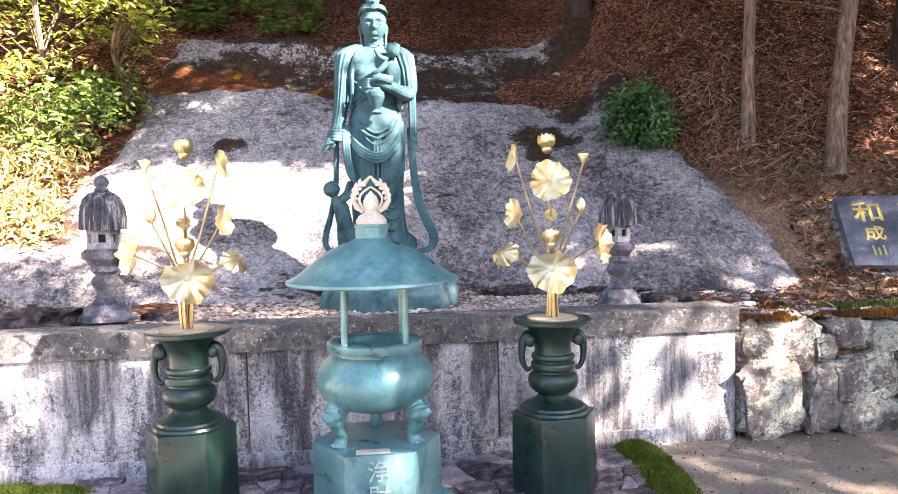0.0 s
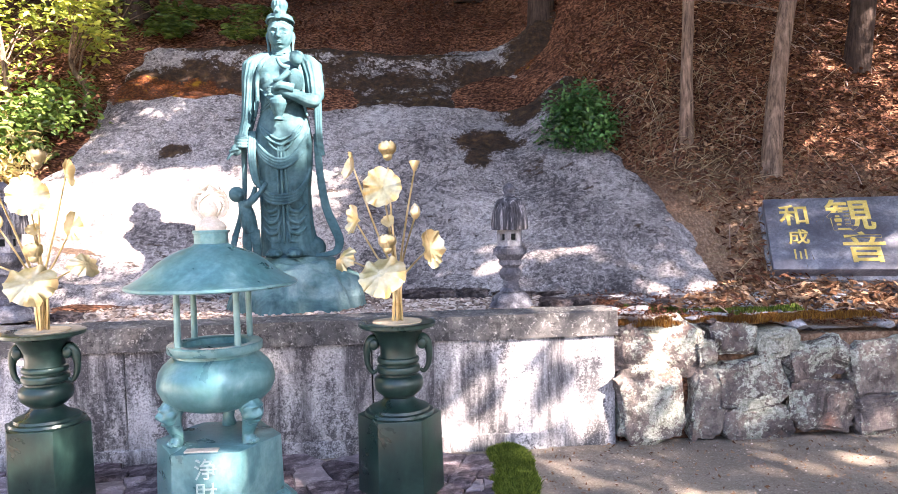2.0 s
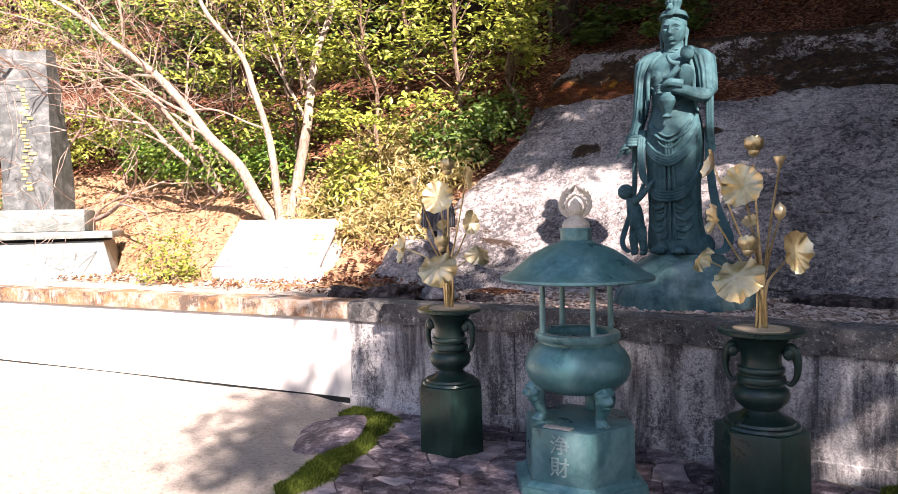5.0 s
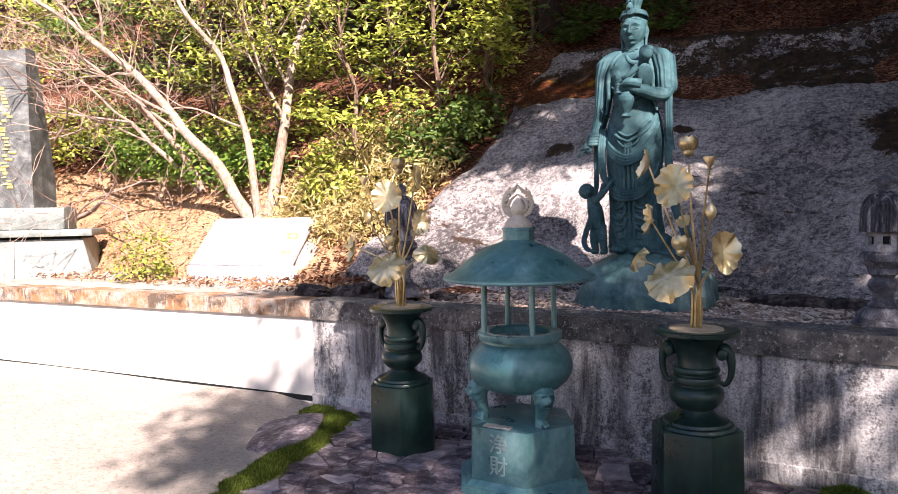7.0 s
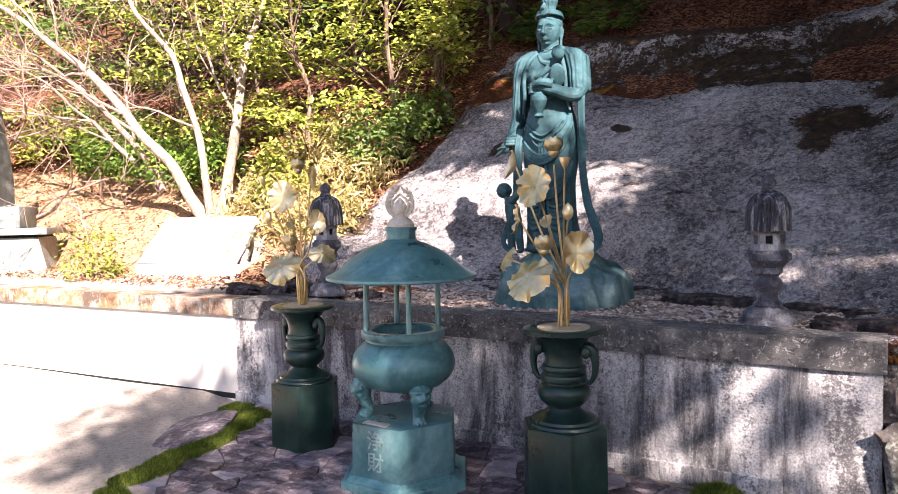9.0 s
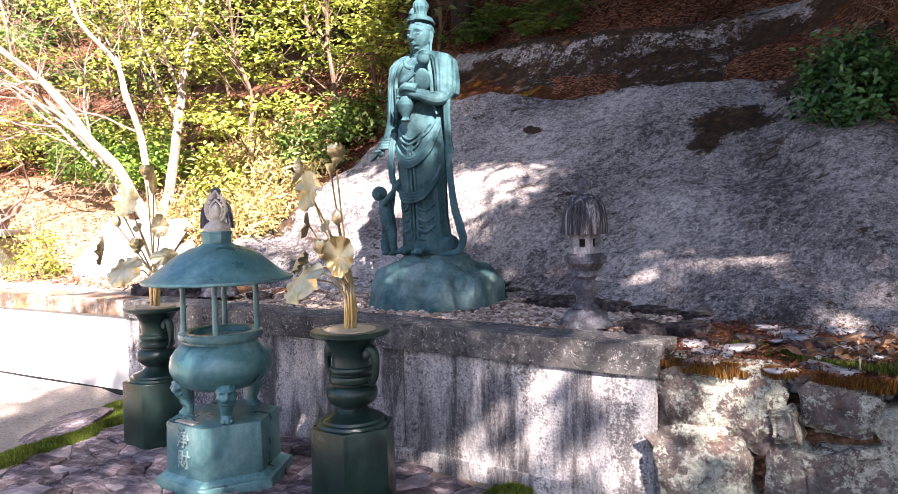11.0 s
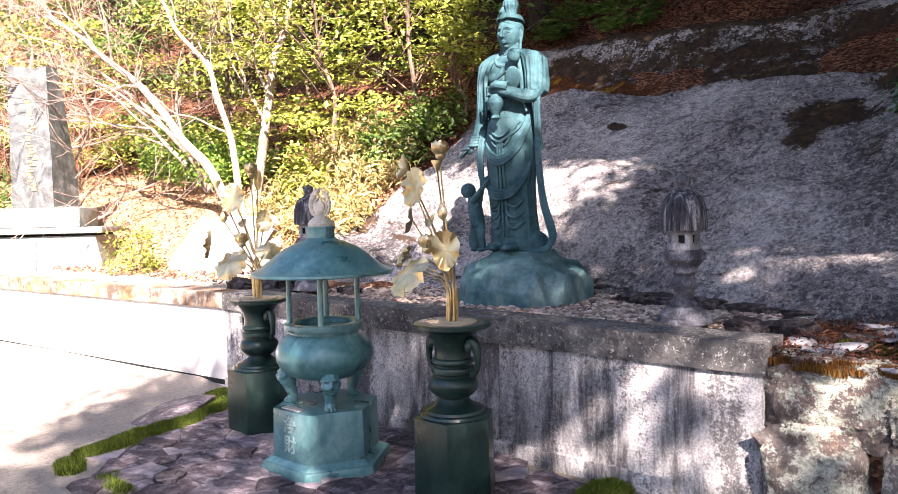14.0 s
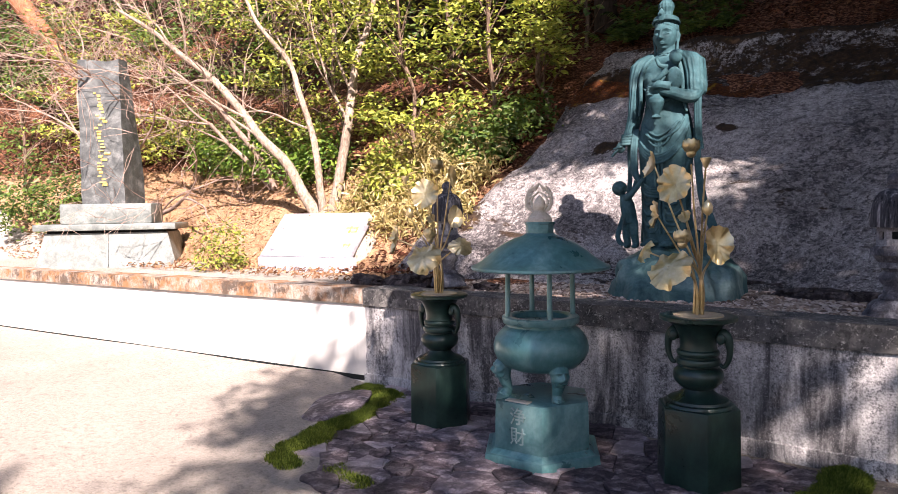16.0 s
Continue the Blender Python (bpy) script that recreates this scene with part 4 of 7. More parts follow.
    for c, r, kind in (((-0.03 * g, -0.04, 1.98), 0.068, "flower"), ((-0.044 * g, -0.16, 1.43), 0.068, "flower"), ((0.12 * g, -0.207, 1.645), 0.03, "bud"), ((0.123 * g, -0.25, 1.915), 0.032, "pod"), ((-0.23 * g, -0.12, 1.91), 0.026, "furled")):
        bm = bmesh.new()
        if kind == "flower":
            petal_ring(bm, c, r, r * 1.15, 8, -0.28, 0.62)
            petal_ring(bm, c, r * 0.86, r * 1.3, 6, -0.45, 0.66, 0.3)
            ball(bm, (c[0], c[1], c[2]), r * 0.45)
        elif kind == "bud":
            bud(bm, c, r, r * 3)
        elif kind == "pod":
            pod(bm, c, r)
        else:
            wavy_leaf(bm, c, (-0.8 * g, -0.6, 0.3), 0.085, 0.5, 0.08, 7, 0.35, 1.0)
        bloom = part("lotus_" + kind, bm, GOLD, top, "gilt lotus " + kind)
        bm = bmesh.new()
        tube(bm, [(0.01 * g, 0.01, 0.985), (0.012 * g, 0.01, 1.2), (0.5 * c[0], 0.5 * c[1], 0.5 * (c[2] + 1.2)), (c[0], c[1], c[2] - (r if kind != "furled" else 0))], [0.0085, 0.008, 0.006, 0.005], 7, 6)
        part("stalk", bm, GOLD, bloom)
    return top


flower_stand(pose(1.13, 4.10, 0), False, "dark green bronze vase with gilt lotus flowers on a six-sided base")
flower_stand(pose(-1.0, 4.22, 0), True, "dark green bronze vase with gilt lotus flowers near the mossy edge")

# ---- stone lanterns ----
def stone_lantern(m, label, k=1.0):
    top = thing("stone_lantern", m @ Matrix.Diagonal((0.9 * k, 0.9 * k, k, 1)), label, "stone lantern", "pair of stone lanterns")
    bm = prism(bmesh.new(), 6, 0.225, 0.19, 0.0, 0.05, 0.2, 0.012)
    lathe(bm, [(0.175, 0.045), (0.17, 0.075), (0.13, 0.11), (0.1, 0.12)], 24, squash=lambda a, z: 1 + 0.05 * math.cos(8 * a))
    part("foot", bm, LANTERN_STONE, top, "lotus foot slab")
    shaft = [(0.1, 0.115), (0.105, 0.13), (0.098, 0.142), (0.075, 0.16), (0.07, 0.2), (0.078, 0.225), (0.098, 0.25), (0.104, 0.275), (0.095, 0.3), (0.075, 0.32), (0.08, 0.335), (0.1, 0.345), (0.105, 0.37), (0.1, 0.385)]
    part("shaft", lathe(bmesh.new(), shaft, 28), LANTERN_STONE, top, "turned baluster shaft")
    bm = lathe(bmesh.new(), [(0.1, 0.38), (0.13, 0.41), (0.148, 0.435)], 6, turn=0.2)
    prism(bm, 6, 0.165, 0.165, 0.432, 0.485, 0.2, 0.006)
    prism(bm, 6, 0.15, 0.14, 0.483, 0.502, 0.2, 0.003)
    part("platform", bm, LANTERN_STONE, top)
    # not hollow: the core's dark colour stands for the unlit inside
    core = part("light_box", prism(bmesh.new(), 6, 0.085, 0.085, 0.5, 0.64, 0.2), DARK, top, "six-sided light box, solid core coloured dark like a shaded inside")
    for k in range(6):
        a = 0.2 + 2 * math.pi * (k + 0.5) / 6
        fm = Matrix.Rotation(a + math.pi / 2, 4, "Z")
        ap = 0.105
        w = ap * math.tan(math.pi / 6)
        side = bmesh.new()
        o = [side.verts.new(fm @ Vector((x, -ap, z))) for x, z in ((-w, 0.5), (w, 0.5), (w, 0.645), (-w, 0.645))]
        i = [side.verts.new(fm @ Vector((x, -ap, z))) for x, z in ((-0.026, 0.545), (0.026, 0.545), (0.026, 0.605), (-0.026, 0.605))]
        d = [side.verts.new(fm @ Vector((x, -ap + 0.026, z))) for x, z in ((-0.022, 0.549), (0.022, 0.549), (0.022, 0.601), (-0.022, 0.601))]
        for j in range(4):
            side.faces.new((o[j], o[(j + 1) % 4], i[(j + 1) % 4], i[j]))
            side.faces.new((i[j], i[(j + 1) % 4], d[(j + 1) % 4], d[j]))
        part("side", side, GRANITE, core, "pale stone side with a square hole", smooth=False)
    dome = [(0.1, 0.638), (0.166, 0.634), (0.170, 0.645), (0.169, 0.70), (0.164, 0.76), (0.153, 0.81), (0.132, 0.855), (0.10, 0.885), (0.055, 0.905), (0.045, 0.915)]
    bm = lathe(bmesh.new(), dome, 72, squash=lambda a, z: 0.86 + 0.16 * abs(math.sin(3 * a)) ** 0.7 + 0.10 * math.exp(-(((a * 6 / (2 * math.pi) + 0.5) % 1 - 0.5) / 0.06) ** 2))
    part("roof", bm, LANTERN_ROOF, top, "lobed bell-shaped stone roof with pale streaks")
    part("knob", lathe(bmesh.new(), [(0.05, 0.905), (0.055, 0.92), (0.04, 0.93), (0.052, 0.95), (0.056, 0.97), (0.045, 0.995), (0.02, 1.012), (0.004, 1.02)], 20), LANTERN_STONE, top)
    return top


stone_lantern(pose(2.04, 5.42, 0.875), "grey stone lantern with a lobed bell roof on the gravel", 0.97)
stone_lantern(pose(-1.86, 5.48, 0.885), "weathered grey stone lantern with a bell roof beside rocks", 1.05)

# ---- statue ----
def statue_base(bm):
    for v in bmesh.ops.create_icosphere(bm, subdivisions=5, radius=1.0)["verts"]:
        p = v.co.normalized()
        r = Vector((math.copysign(abs(p.x) ** 0.75, p.x), math.copysign(abs(p.y) ** 0.75, p.y), math.copysign(abs(p.z) ** 0.55, p.z)))
        r *= 1 + 0.09 * noise.fractal(p * 2.3, 1.0, 2.0, 3) + 0.05 * math.tanh(3 * noise.noise(p * 3.1 + Vector((5, 2, 1))))
        z = max(-0.1, r.z)
        wide = 1.0 - 0.28 * max(0, z) ** 1.5
        v.co = Vector((r.x * 0.60 * wide, r.y * 0.52 * wide, 0.46 * z))


def statue(m):
    bm = bmesh.new()
    statue_base(bm)
    on_rock = len(bm.verts)
    F0 = 0.455                                     # level of the feet
    # robe, hips, chest: half width, half depth, middle x, middle y
    rows = ((0.0, 0.25, 0.17, 0.03, 0.02), (0.1, 0.235, 0.165, 0.02, 0.01), (0.35, 0.225, 0.165, 0.0, 0.0), (0.6, 0.228, 0.175, -0.005, -0.01), (0.85, 0.25, 0.185, 0.0, -0.01),
            (1.05, 0.255, 0.185, 0.0, -0.005), (1.18, 0.235, 0.165, 0.0, 0.0), (1.32, 0.19, 0.145, 0.0, 0.01), (1.45, 0.20, 0.15, 0.0, 0.01), (1.58, 0.235, 0.16, 0.0, 0.015),
            (1.68, 0.25, 0.145, 0.0, 0.02), (1.77, 0.21, 0.12, 0.0, 0.03), (1.81, 0.12, 0.09, 0.0, 0.03), (1.84, 0.088, 0.085, 0.0, 0.02), (1.92, 0.082, 0.08, 0.0, 0.0))
    zs = np.linspace(0, 1.9, 90)
    seg, rings = 96, []
    for z in zs:
        w, d, cx, cy = (np.interp(z, [r[0] for r in rows], [r[i] for r in rows]) for i in (1, 2, 3, 4))
        ring = []
        for k in range(seg):
            a = 2 * math.pi * k / seg
            fold = 0.0
            if z < 1.02:
                g = math.sin(math.pi * min(1.0, (1.02 - z) / 0.8) / 2)
                side = abs(math.cos(a))
                fold = g * (0.010 + 0.022 * side) * math.sin(11 * a + 0.8 * math.sin(4 * z)) + 0.012 * g * math.sin(23 * a + 2.0 * z)
                fold -= 0.085 * g * math.exp(-((a - 1.5 * math.pi) / 0.20) ** 2)
                fold += 0.035 * g * (math.exp(-((a - 1.32 * math.pi) / 0.25) ** 2) + math.exp(-((a - 1.68 * math.pi) / 0.25) ** 2))
            if z < 0.3:
                fold += 0.16 * (1 - z / 0.3) ** 2 * max(0.0, math.cos(a + 0.5)) + 0.05 * (1 - z / 0.3) ** 2
            ring.append(bm.verts.new((cx + w * (1 + fold) * math.cos(a), cy + d * (1 + fold) * math.sin(a), F0 + z)))
        rings.append(ring)
    for a, b in zip(rings, rings[1:]):
        for k in range(seg):
            bm.faces.new((a[k], a[(k + 1) % seg], b[(k + 1) % seg], b[k]))

    bm.faces.new(list(reversed(rings[0])))
    bm.faces.new(rings[-1])

    def column(levels, folds=0, deep=0.0, seg=56, drift=1.5):
        """A draped hanging shape: height, middle x and y, half width, half depth, with grooves down its length."""
        prev, first = None, None
        hs = [q[0] for q in levels]
        for z in np.linspace(hs[0], hs[-1], 40):
            key = [float(np.interp(-z, [-h for h in hs], [q[i] for q in levels])) for i in (1, 2, 3, 4)]
            row = []
            for k in range(seg):
                a = 2 * math.pi * k / seg
                f = 1 + deep * math.sin(folds * a + drift * (hs[0] - z) * 2) * min(1.0, (hs[0] - z) * 8)
                row.append(bm.verts.new((key[0] + key[2] * f * math.cos(a), key[1] + key[3] * f * math.sin(a), F0 + z)))
            if prev:
                for k in range(seg):
                    bm.faces.new((row[k], row[(k + 1) % seg], prev[(k + 1) % seg], prev[k]))
            else:
                first = row
            prev = row
        bm.faces.new(first)
        bm.faces.new(list(reversed(prev)))

    def front(x, z, out=0.0):
        """A point on the skin of the figure's front."""
        w, d, cx, cy = (np.interp(z, [r[0] for r in rows], [r[i] for r in rows]) for i in (1, 2, 3, 4))
        t = max(-0.97, min(0.97, (x - cx) / w))
        return (x, cy - (d + out) * math.sqrt(1 - t * t), F0 + z)
    # chest, belly
    for s in (-1, 1):
        ball(bm, (0.10 * s, -0.045, F0 + 1.59), 0.105, 1.1, 0.85, 0.8, 3)
    ball(bm, (0, -0.06, F0 + 1.22), 0.13, 1.1, 0.85, 1.0, 3)
    # swags over the skirt
    for k in range(4):
        o, dz = 0.016 + 0.004 * k, -0.026 * k
        tube(bm, [front(-0.235, 1.10 + dz * 0.3, o), front(-0.2, 1.0 + dz, o), front(-0.11, 0.90 + dz, o), front(0.0, 0.86 + dz, o), front(0.11, 0.91 + dz, o), front(0.19, 1.02 + dz, o), front(0.23, 1.15 + dz * 0.3, o)],
             0.0135, 7, 6)
        tube(bm, [front(-0.21, 0.64 + dz * 0.5, o + 0.01), front(-0.13, 0.57 + dz, o + 0.01), front(0.0, 0.545 + dz, o + 0.01), front(0.12, 0.58 + dz, o + 0.01), front(0.2, 0.68 + dz * 0.6, o + 0.01), front(0.235, 0.8 + dz * 0.3, o)],
             0.0125, 7, 6)
    for k in range(3):
        o = 0.014
        tube(bm, [front(-0.18 + 0.02 * k, 1.16 - 0.03 * k, o), front(-0.08, 1.07 - 0.045 * k, o), front(0.0, 1.035 - 0.05 * k, o), front(0.08, 1.075 - 0.045 * k, o), front(0.17 - 0.02 * k, 1.17 - 0.03 * k, o)], 0.011, 7, 6)
        for s in (-1, 1):
            tube(bm, [front(s * 0.19, 0.46 - 0.1 * k, 0.012), front(s * 0.13, 0.40 - 0.1 * k, 0.02), front(s * 0.06, 0.42 - 0.1 * k, 0.014), front(s * 0.03, 0.5 - 0.1 * k, 0.01)], [0.006, 0.017, 0.015, 0.005], 6, 6)
    for s in (-0.035, 0.0, 0.035):
        tube(bm, [front(s * 0.6, 0.98, 0.012), front(s, 0.75, 0.012), front(s * 1.2, 0.4, 0.004), front(s * 1.3, 0.12, 0.004)], [0.012, 0.013, 0.012, 0.009], 6, 5)
    tube(bm, [front(-0.2, 1.52, 0.01), front(-0.09, 1.40, 0.012), front(0.03, 1.36, 0.012), front(0.15, 1.42, 0.01)], [0.012, 0.018, 0.018, 0.012], 6, 5)
    ball(bm, front(-0.2, 0.66, 0.03), 0.034, 1, 0.8, 1)
    # pointed apron with a rolled hem, and the sash across the ribs
    for s in (-1, 1):
        tube(bm, [front(0.20 * s, 1.20, 0.012), front(0.165 * s, 1.10, 0.018), front(0.09 * s, 1.03, 0.02), front(0.0, 0.985, 0.022)], [0.006, 0.011, 0.012, 0.012], 8, 6)
        for k in range(3):
            tube(bm, [front(0.17 * s, 0.44 - 0.13 * k, 0.006), front(0.12 * s, 0.37 - 0.12 * k, 0.010), front(0.05 * s, 0.38 - 0.12 * k, 0.008), front(0.02 * s, 0.44 - 0.12 * k, 0.004)], [0.004, 0.010, 0.009, 0.004], 6, 6)
        tube(bm, [front(0.21 * s, 0.9, 0.004), front(0.2 * s, 0.6, 0.006), front(0.21 * s, 0.3, 0.008), front(0.23 * s, 0.03, 0.02)], [0.006, 0.010, 0.012, 0.016], 6, 6)
    for dz in (0.0, 0.032):
        tube(bm, [front(-0.19, 1.285 + dz, 0.010), front(-0.08, 1.36 + dz, 0.012), front(0.03, 1.42 + dz, 0.012), front(0.1, 1.46 + dz, 0.010)], 0.011, 8, 5)
    ball(bm, front(-0.05, 1.385, 0.0), 0.008)
    # shawl over both shoulders: broad grooved folds
    column(((1.835, -0.115, 0.02, 0.055, 0.07), (1.80, -0.175, 0.015, 0.105, 0.10), (1.735, -0.235, 0.01, 0.108, 0.125), (1.6, -0.268, 0.005, 0.082, 0.13), (1.42, -0.285, 0.0, 0.068, 0.12), (1.26, -0.302, -0.01, 0.06, 0.105),
            (1.14, -0.325, -0.035, 0.058, 0.09), (1.05, -0.345, -0.07, 0.052, 0.07), (1.0, -0.358, -0.09, 0.04, 0.045)), 15, 0.04)
    column(((1.835, 0.115, 0.02, 0.055, 0.07), (1.80, 0.175, 0.015, 0.105, 0.10), (1.735, 0.24, 0.01, 0.11, 0.13), (1.6, 0.275, 0.0, 0.088, 0.145), (1.5, 0.285, -0.01, 0.085, 0.15), (1.43, 0.29, -0.02, 0.078, 0.14), (1.40, 0.29, -0.02, 0.05, 0.1)), 15, 0.038)
    for s in (-1, 1):                              # open front edges of the shawl
        tube(bm, [(0.10 * s, -0.05, F0 + 1.80), (0.165 * s, -0.115, F0 + 1.70), (0.195 * s, -0.13, F0 + 1.56), (0.20 * s, -0.12, F0 + 1.40), (0.225 * s, -0.10, F0 + 1.25)], [0.016, 0.02, 0.02, 0.018, 0.012], 8, 6)
    # cuff folds and open palm of the hanging arm
    for k in range(4):
        a = 1.08 - 0.026 * k
        tube(bm, [(-0.405 - 0.006 * k, -0.07, F0 + a), (-0.36, -0.155 - 0.006 * k, F0 + a - 0.02), (-0.295, -0.10, F0 + a - 0.01), (-0.33, -0.01, F0 + a + 0.02), (-0.405 - 0.006 * k, -0.07, F0 + a)], 0.014, 8, 5)
    ball(bm, (-0.395, -0.14, F0 + 0.955), 0.048, 1.0, 0.6, 1.15)
    for k in range(4):
        tube(bm, [(-0.40 - 0.012 * k, -0.17 + 0.02 * k, F0 + 0.945), (-0.435 - 0.008 * k, -0.2 + 0.02 * k, F0 + 0.90), (-0.462, -0.205 + 0.022 * k, F0 + 0.865 + 0.006 * k)], [0.015, 0.013, 0.009], 8, 4)
    tube(bm, [(-0.37, -0.16, F0 + 0.96), (-0.41, -0.2, F0 + 0.95), (-0.44, -0.215, F0 + 0.935)], [0.015, 0.012, 0.009], 8, 4)
    # bent arm with the baby and the flask
    tube(bm, [(0.265, 0.01, F0 + 1.67), (0.30, -0.01, F0 + 1.5), (0.27, -0.12, F0 + 1.385), (0.13, -0.22, F0 + 1.42), (0.02, -0.25, F0 + 1.45)], [0.075, 0.072, 0.066, 0.05, 0.034], 14, 6)
    ball(bm, (-0.01, -0.25, F0 + 1.45), 0.042, 1.2, 0.8, 0.8)
    for k in range(4):
        tube(bm, [(-0.02, -0.27 + 0.008 * k, F0 + 1.475 - 0.02 * k), (-0.065, -0.275, F0 + 1.48 - 0.022 * k), (-0.095, -0.255, F0 + 1.475 - 0.024 * k)], [0.013, 0.012, 0.008], 6, 4)
    lathe(bm, [(0.035, F0 + 1.19), (0.045, F0 + 1.2), (0.028, F0 + 1.225), (0.055, F0 + 1.28), (0.073, F0 + 1.335), (0.068, F0 + 1.37), (0.04, F0 + 1.395), (0.036, F0 + 1.41)], 20, 0.0, -0.255)
    ball(bm, (0.145, -0.19, F0 + 1.55), 0.085, 0.85, 0.8, 1.25, 3)
    ball(bm, (0.155, -0.185, F0 + 1.745), 0.06, 0.95, 1.0, 1.1, 3)
    ball(bm, (0.16, -0.175, F0 + 1.775), 0.057, 1.08, 1.1, 0.7, 2)
    tube(bm, [(0.1, -0.25, F0 + 1.62), (0.03, -0.28, F0 + 1.55), (-0.03, -0.27, F0 + 1.535)], [0.03, 0.024, 0.016], 8, 5)
    tube(bm, [(0.1, -0.24, F0 + 1.65), (0.04, -0.27, F0 + 1.67), (0.0, -0.25, F0 + 1.735)], [0.028, 0.02, 0.013], 8, 5)
    tube(bm, [(0.13, -0.25, F0 + 1.47), (0.03, -0.29, F0 + 1.49), (-0.03, -0.28, F0 + 1.46)], [0.045, 0.036, 0.02], 8, 5)
    # head: face, hair, crown band, topknot
    H = F0 + 1.985

    def face_y(x, z):
        return -0.02 - 0.118 * math.sqrt(max(0.02, 1 - (x / 0.106) ** 2 - (z / 0.148) ** 2))
    for v in ball(bm, (0, 0, 0), 1.0, 1, 1, 1, 5):
        q = v.co.copy()
        jaw = 1 - 0.20 * max(0.0, -q.z) ** 1.5
        x, y, z = 0.106 * q.x * jaw, 0.118 * q.y, 0.148 * q.z
        if q.y < 0:
            for s in (-1, 1):
                y += 0.024 * math.exp(-((x - 0.045 * s) / 0.028) ** 2 - ((z - 0.014) / 0.017) ** 2)      # eye hollow
                y -= 0.006 * math.exp(-((x - 0.055 * s) / 0.03) ** 2 - ((z + 0.045) / 0.03) ** 2)       # cheek
            y -= 0.008 * math.exp(-(x / 0.03) ** 2 - ((z + 0.125) / 0.02) ** 2)                          # chin
            y += 0.012 * math.exp(-(x / 0.05) ** 2 - ((z + 0.104) / 0.009) ** 2)                         # under the lip
        v.co = Vector((x, y - 0.02, H + z))
    tube(bm, [(0, face_y(0, 0.045) + 0.004, H + 0.045), (0, face_y(0, 0.01) - 0.006, H + 0.01), (0, face_y(0, -0.03) - 0.017, H - 0.03), (0, face_y(0, -0.045) + 0.0, H - 0.045)], [0.009, 0.012, 0.019, 0.010], 10, 5)
    for s in (-1, 1):
        ball(bm, (0.013 * s, face_y(0, -0.036) - 0.004, H - 0.037), 0.010)
        ball(bm, (0.046 * s, face_y(0.046, 0.002) + 0.010, H + 0.003), 0.025, 1.0, 0.5, 0.48, 3)
        tube(bm, [(0.022 * s, face_y(0.022, -0.004) + 0.004, H - 0.002), (0.046 * s, face_y(0.046, -0.008) + 0.002, H - 0.009), (0.072 * s, face_y(0.072, 0) + 0.002, H + 0.0)], [0.003, 0.005, 0.003], 8, 5)
        tube(bm, [(0.012 * s, face_y(0.012, 0.04) + 0.002, H + 0.036), (0.045 * s, face_y(0.045, 0.05), H + 0.048), (0.082 * s, face_y(0.082, 0.035), H + 0.032)], [0.006, 0.008, 0.005], 8, 6)
        tube(bm, [(0.0, face_y(0, -0.076) - 0.002, H - 0.074), (0.014 * s, face_y(0.014, -0.074) - 0.001, H - 0.0725), (0.031 * s, face_y(0.031, -0.073) + 0.004, H - 0.075)], [0.006, 0.007, 0.003], 7, 4)
        tube(bm, [(0.0, face_y(0, -0.088) - 0.002, H - 0.087), (0.015 * s, face_y(0.015, -0.086), H - 0.085), (0.026 * s, face_y(0.026, -0.08) + 0.005, H - 0.079)], [0.0075, 0.007, 0.003], 7, 4)
        tube(bm, [(0.104 * s, 0.0, H + 0.035), (0.116 * s, 0.005, H + 0.0), (0.108 * s, 0.0, H - 0.08), (0.104 * s, -0.004, H - 0.15), (0.10 * s, -0.004, H - 0.165)], [0.012, 0.019, 0.013, 0.015, 0.006], 8, 6, 0.6)
        for k in range(4):
            tube(bm, [(0.012 * s, -0.108 + 0.010 * k, H + 0.10 + 0.010 * k), (0.06 * s, -0.088 + 0.012 * k, H + 0.085 + 0.011 * k), (0.108 * s, -0.005 + 0.01 * k, H + 0.045 + 0.012 * k)], [0.008, 0.011, 0.010], 6, 5)
    ball(bm, (0, 0.014, H + 0.055), 1.0, 0.113, 0.122, 0.10, 3)
    for z, r in ((0.125, 0.011), (0.142, 0.008), (0.157, 0.010)):
        w = 0.118 - 0.35 * (z - 0.125)
        tube(bm, [(w * math.sin(a), -w * 1.05 * math.cos(a), H + z + 0.014 * math.cos(a)) for a in (2 * math.pi * k / 16 for k in range(17))], r, 8, 2)
    lathe(bm, [(0.10, H + 0.11), (0.10, H + 0.15), (0.07, H + 0.175), (0.052, H + 0.19), (0.056, H + 0.225), (0.072, H + 0.265), (0.070, H + 0.30), (0.045, H + 0.335), (0.01, H + 0.345)], 48, 0, 0.005, squash=lambda a, z: 1 + 0.05 * math.sin(14 * a))
    tube(bm, [(0, -0.125, H + 0.125), (0, -0.13, H + 0.19), (0, -0.115, H + 0.24)], [0.024, 0.034, 0.006], 10, 6, 0.35, (1, 0, 0))
    ball(bm, (0, -0.14, H + 0.185), 0.016)
    for k in range(3):                             # rings of the neck
        tube(bm, [(0.076 * math.sin(a), -0.078 * math.cos(a), H - 0.165 - 0.02 * k) for a in (-1.3, -0.6, 0, 0.6, 1.3)], 0.0045, 5, 4)
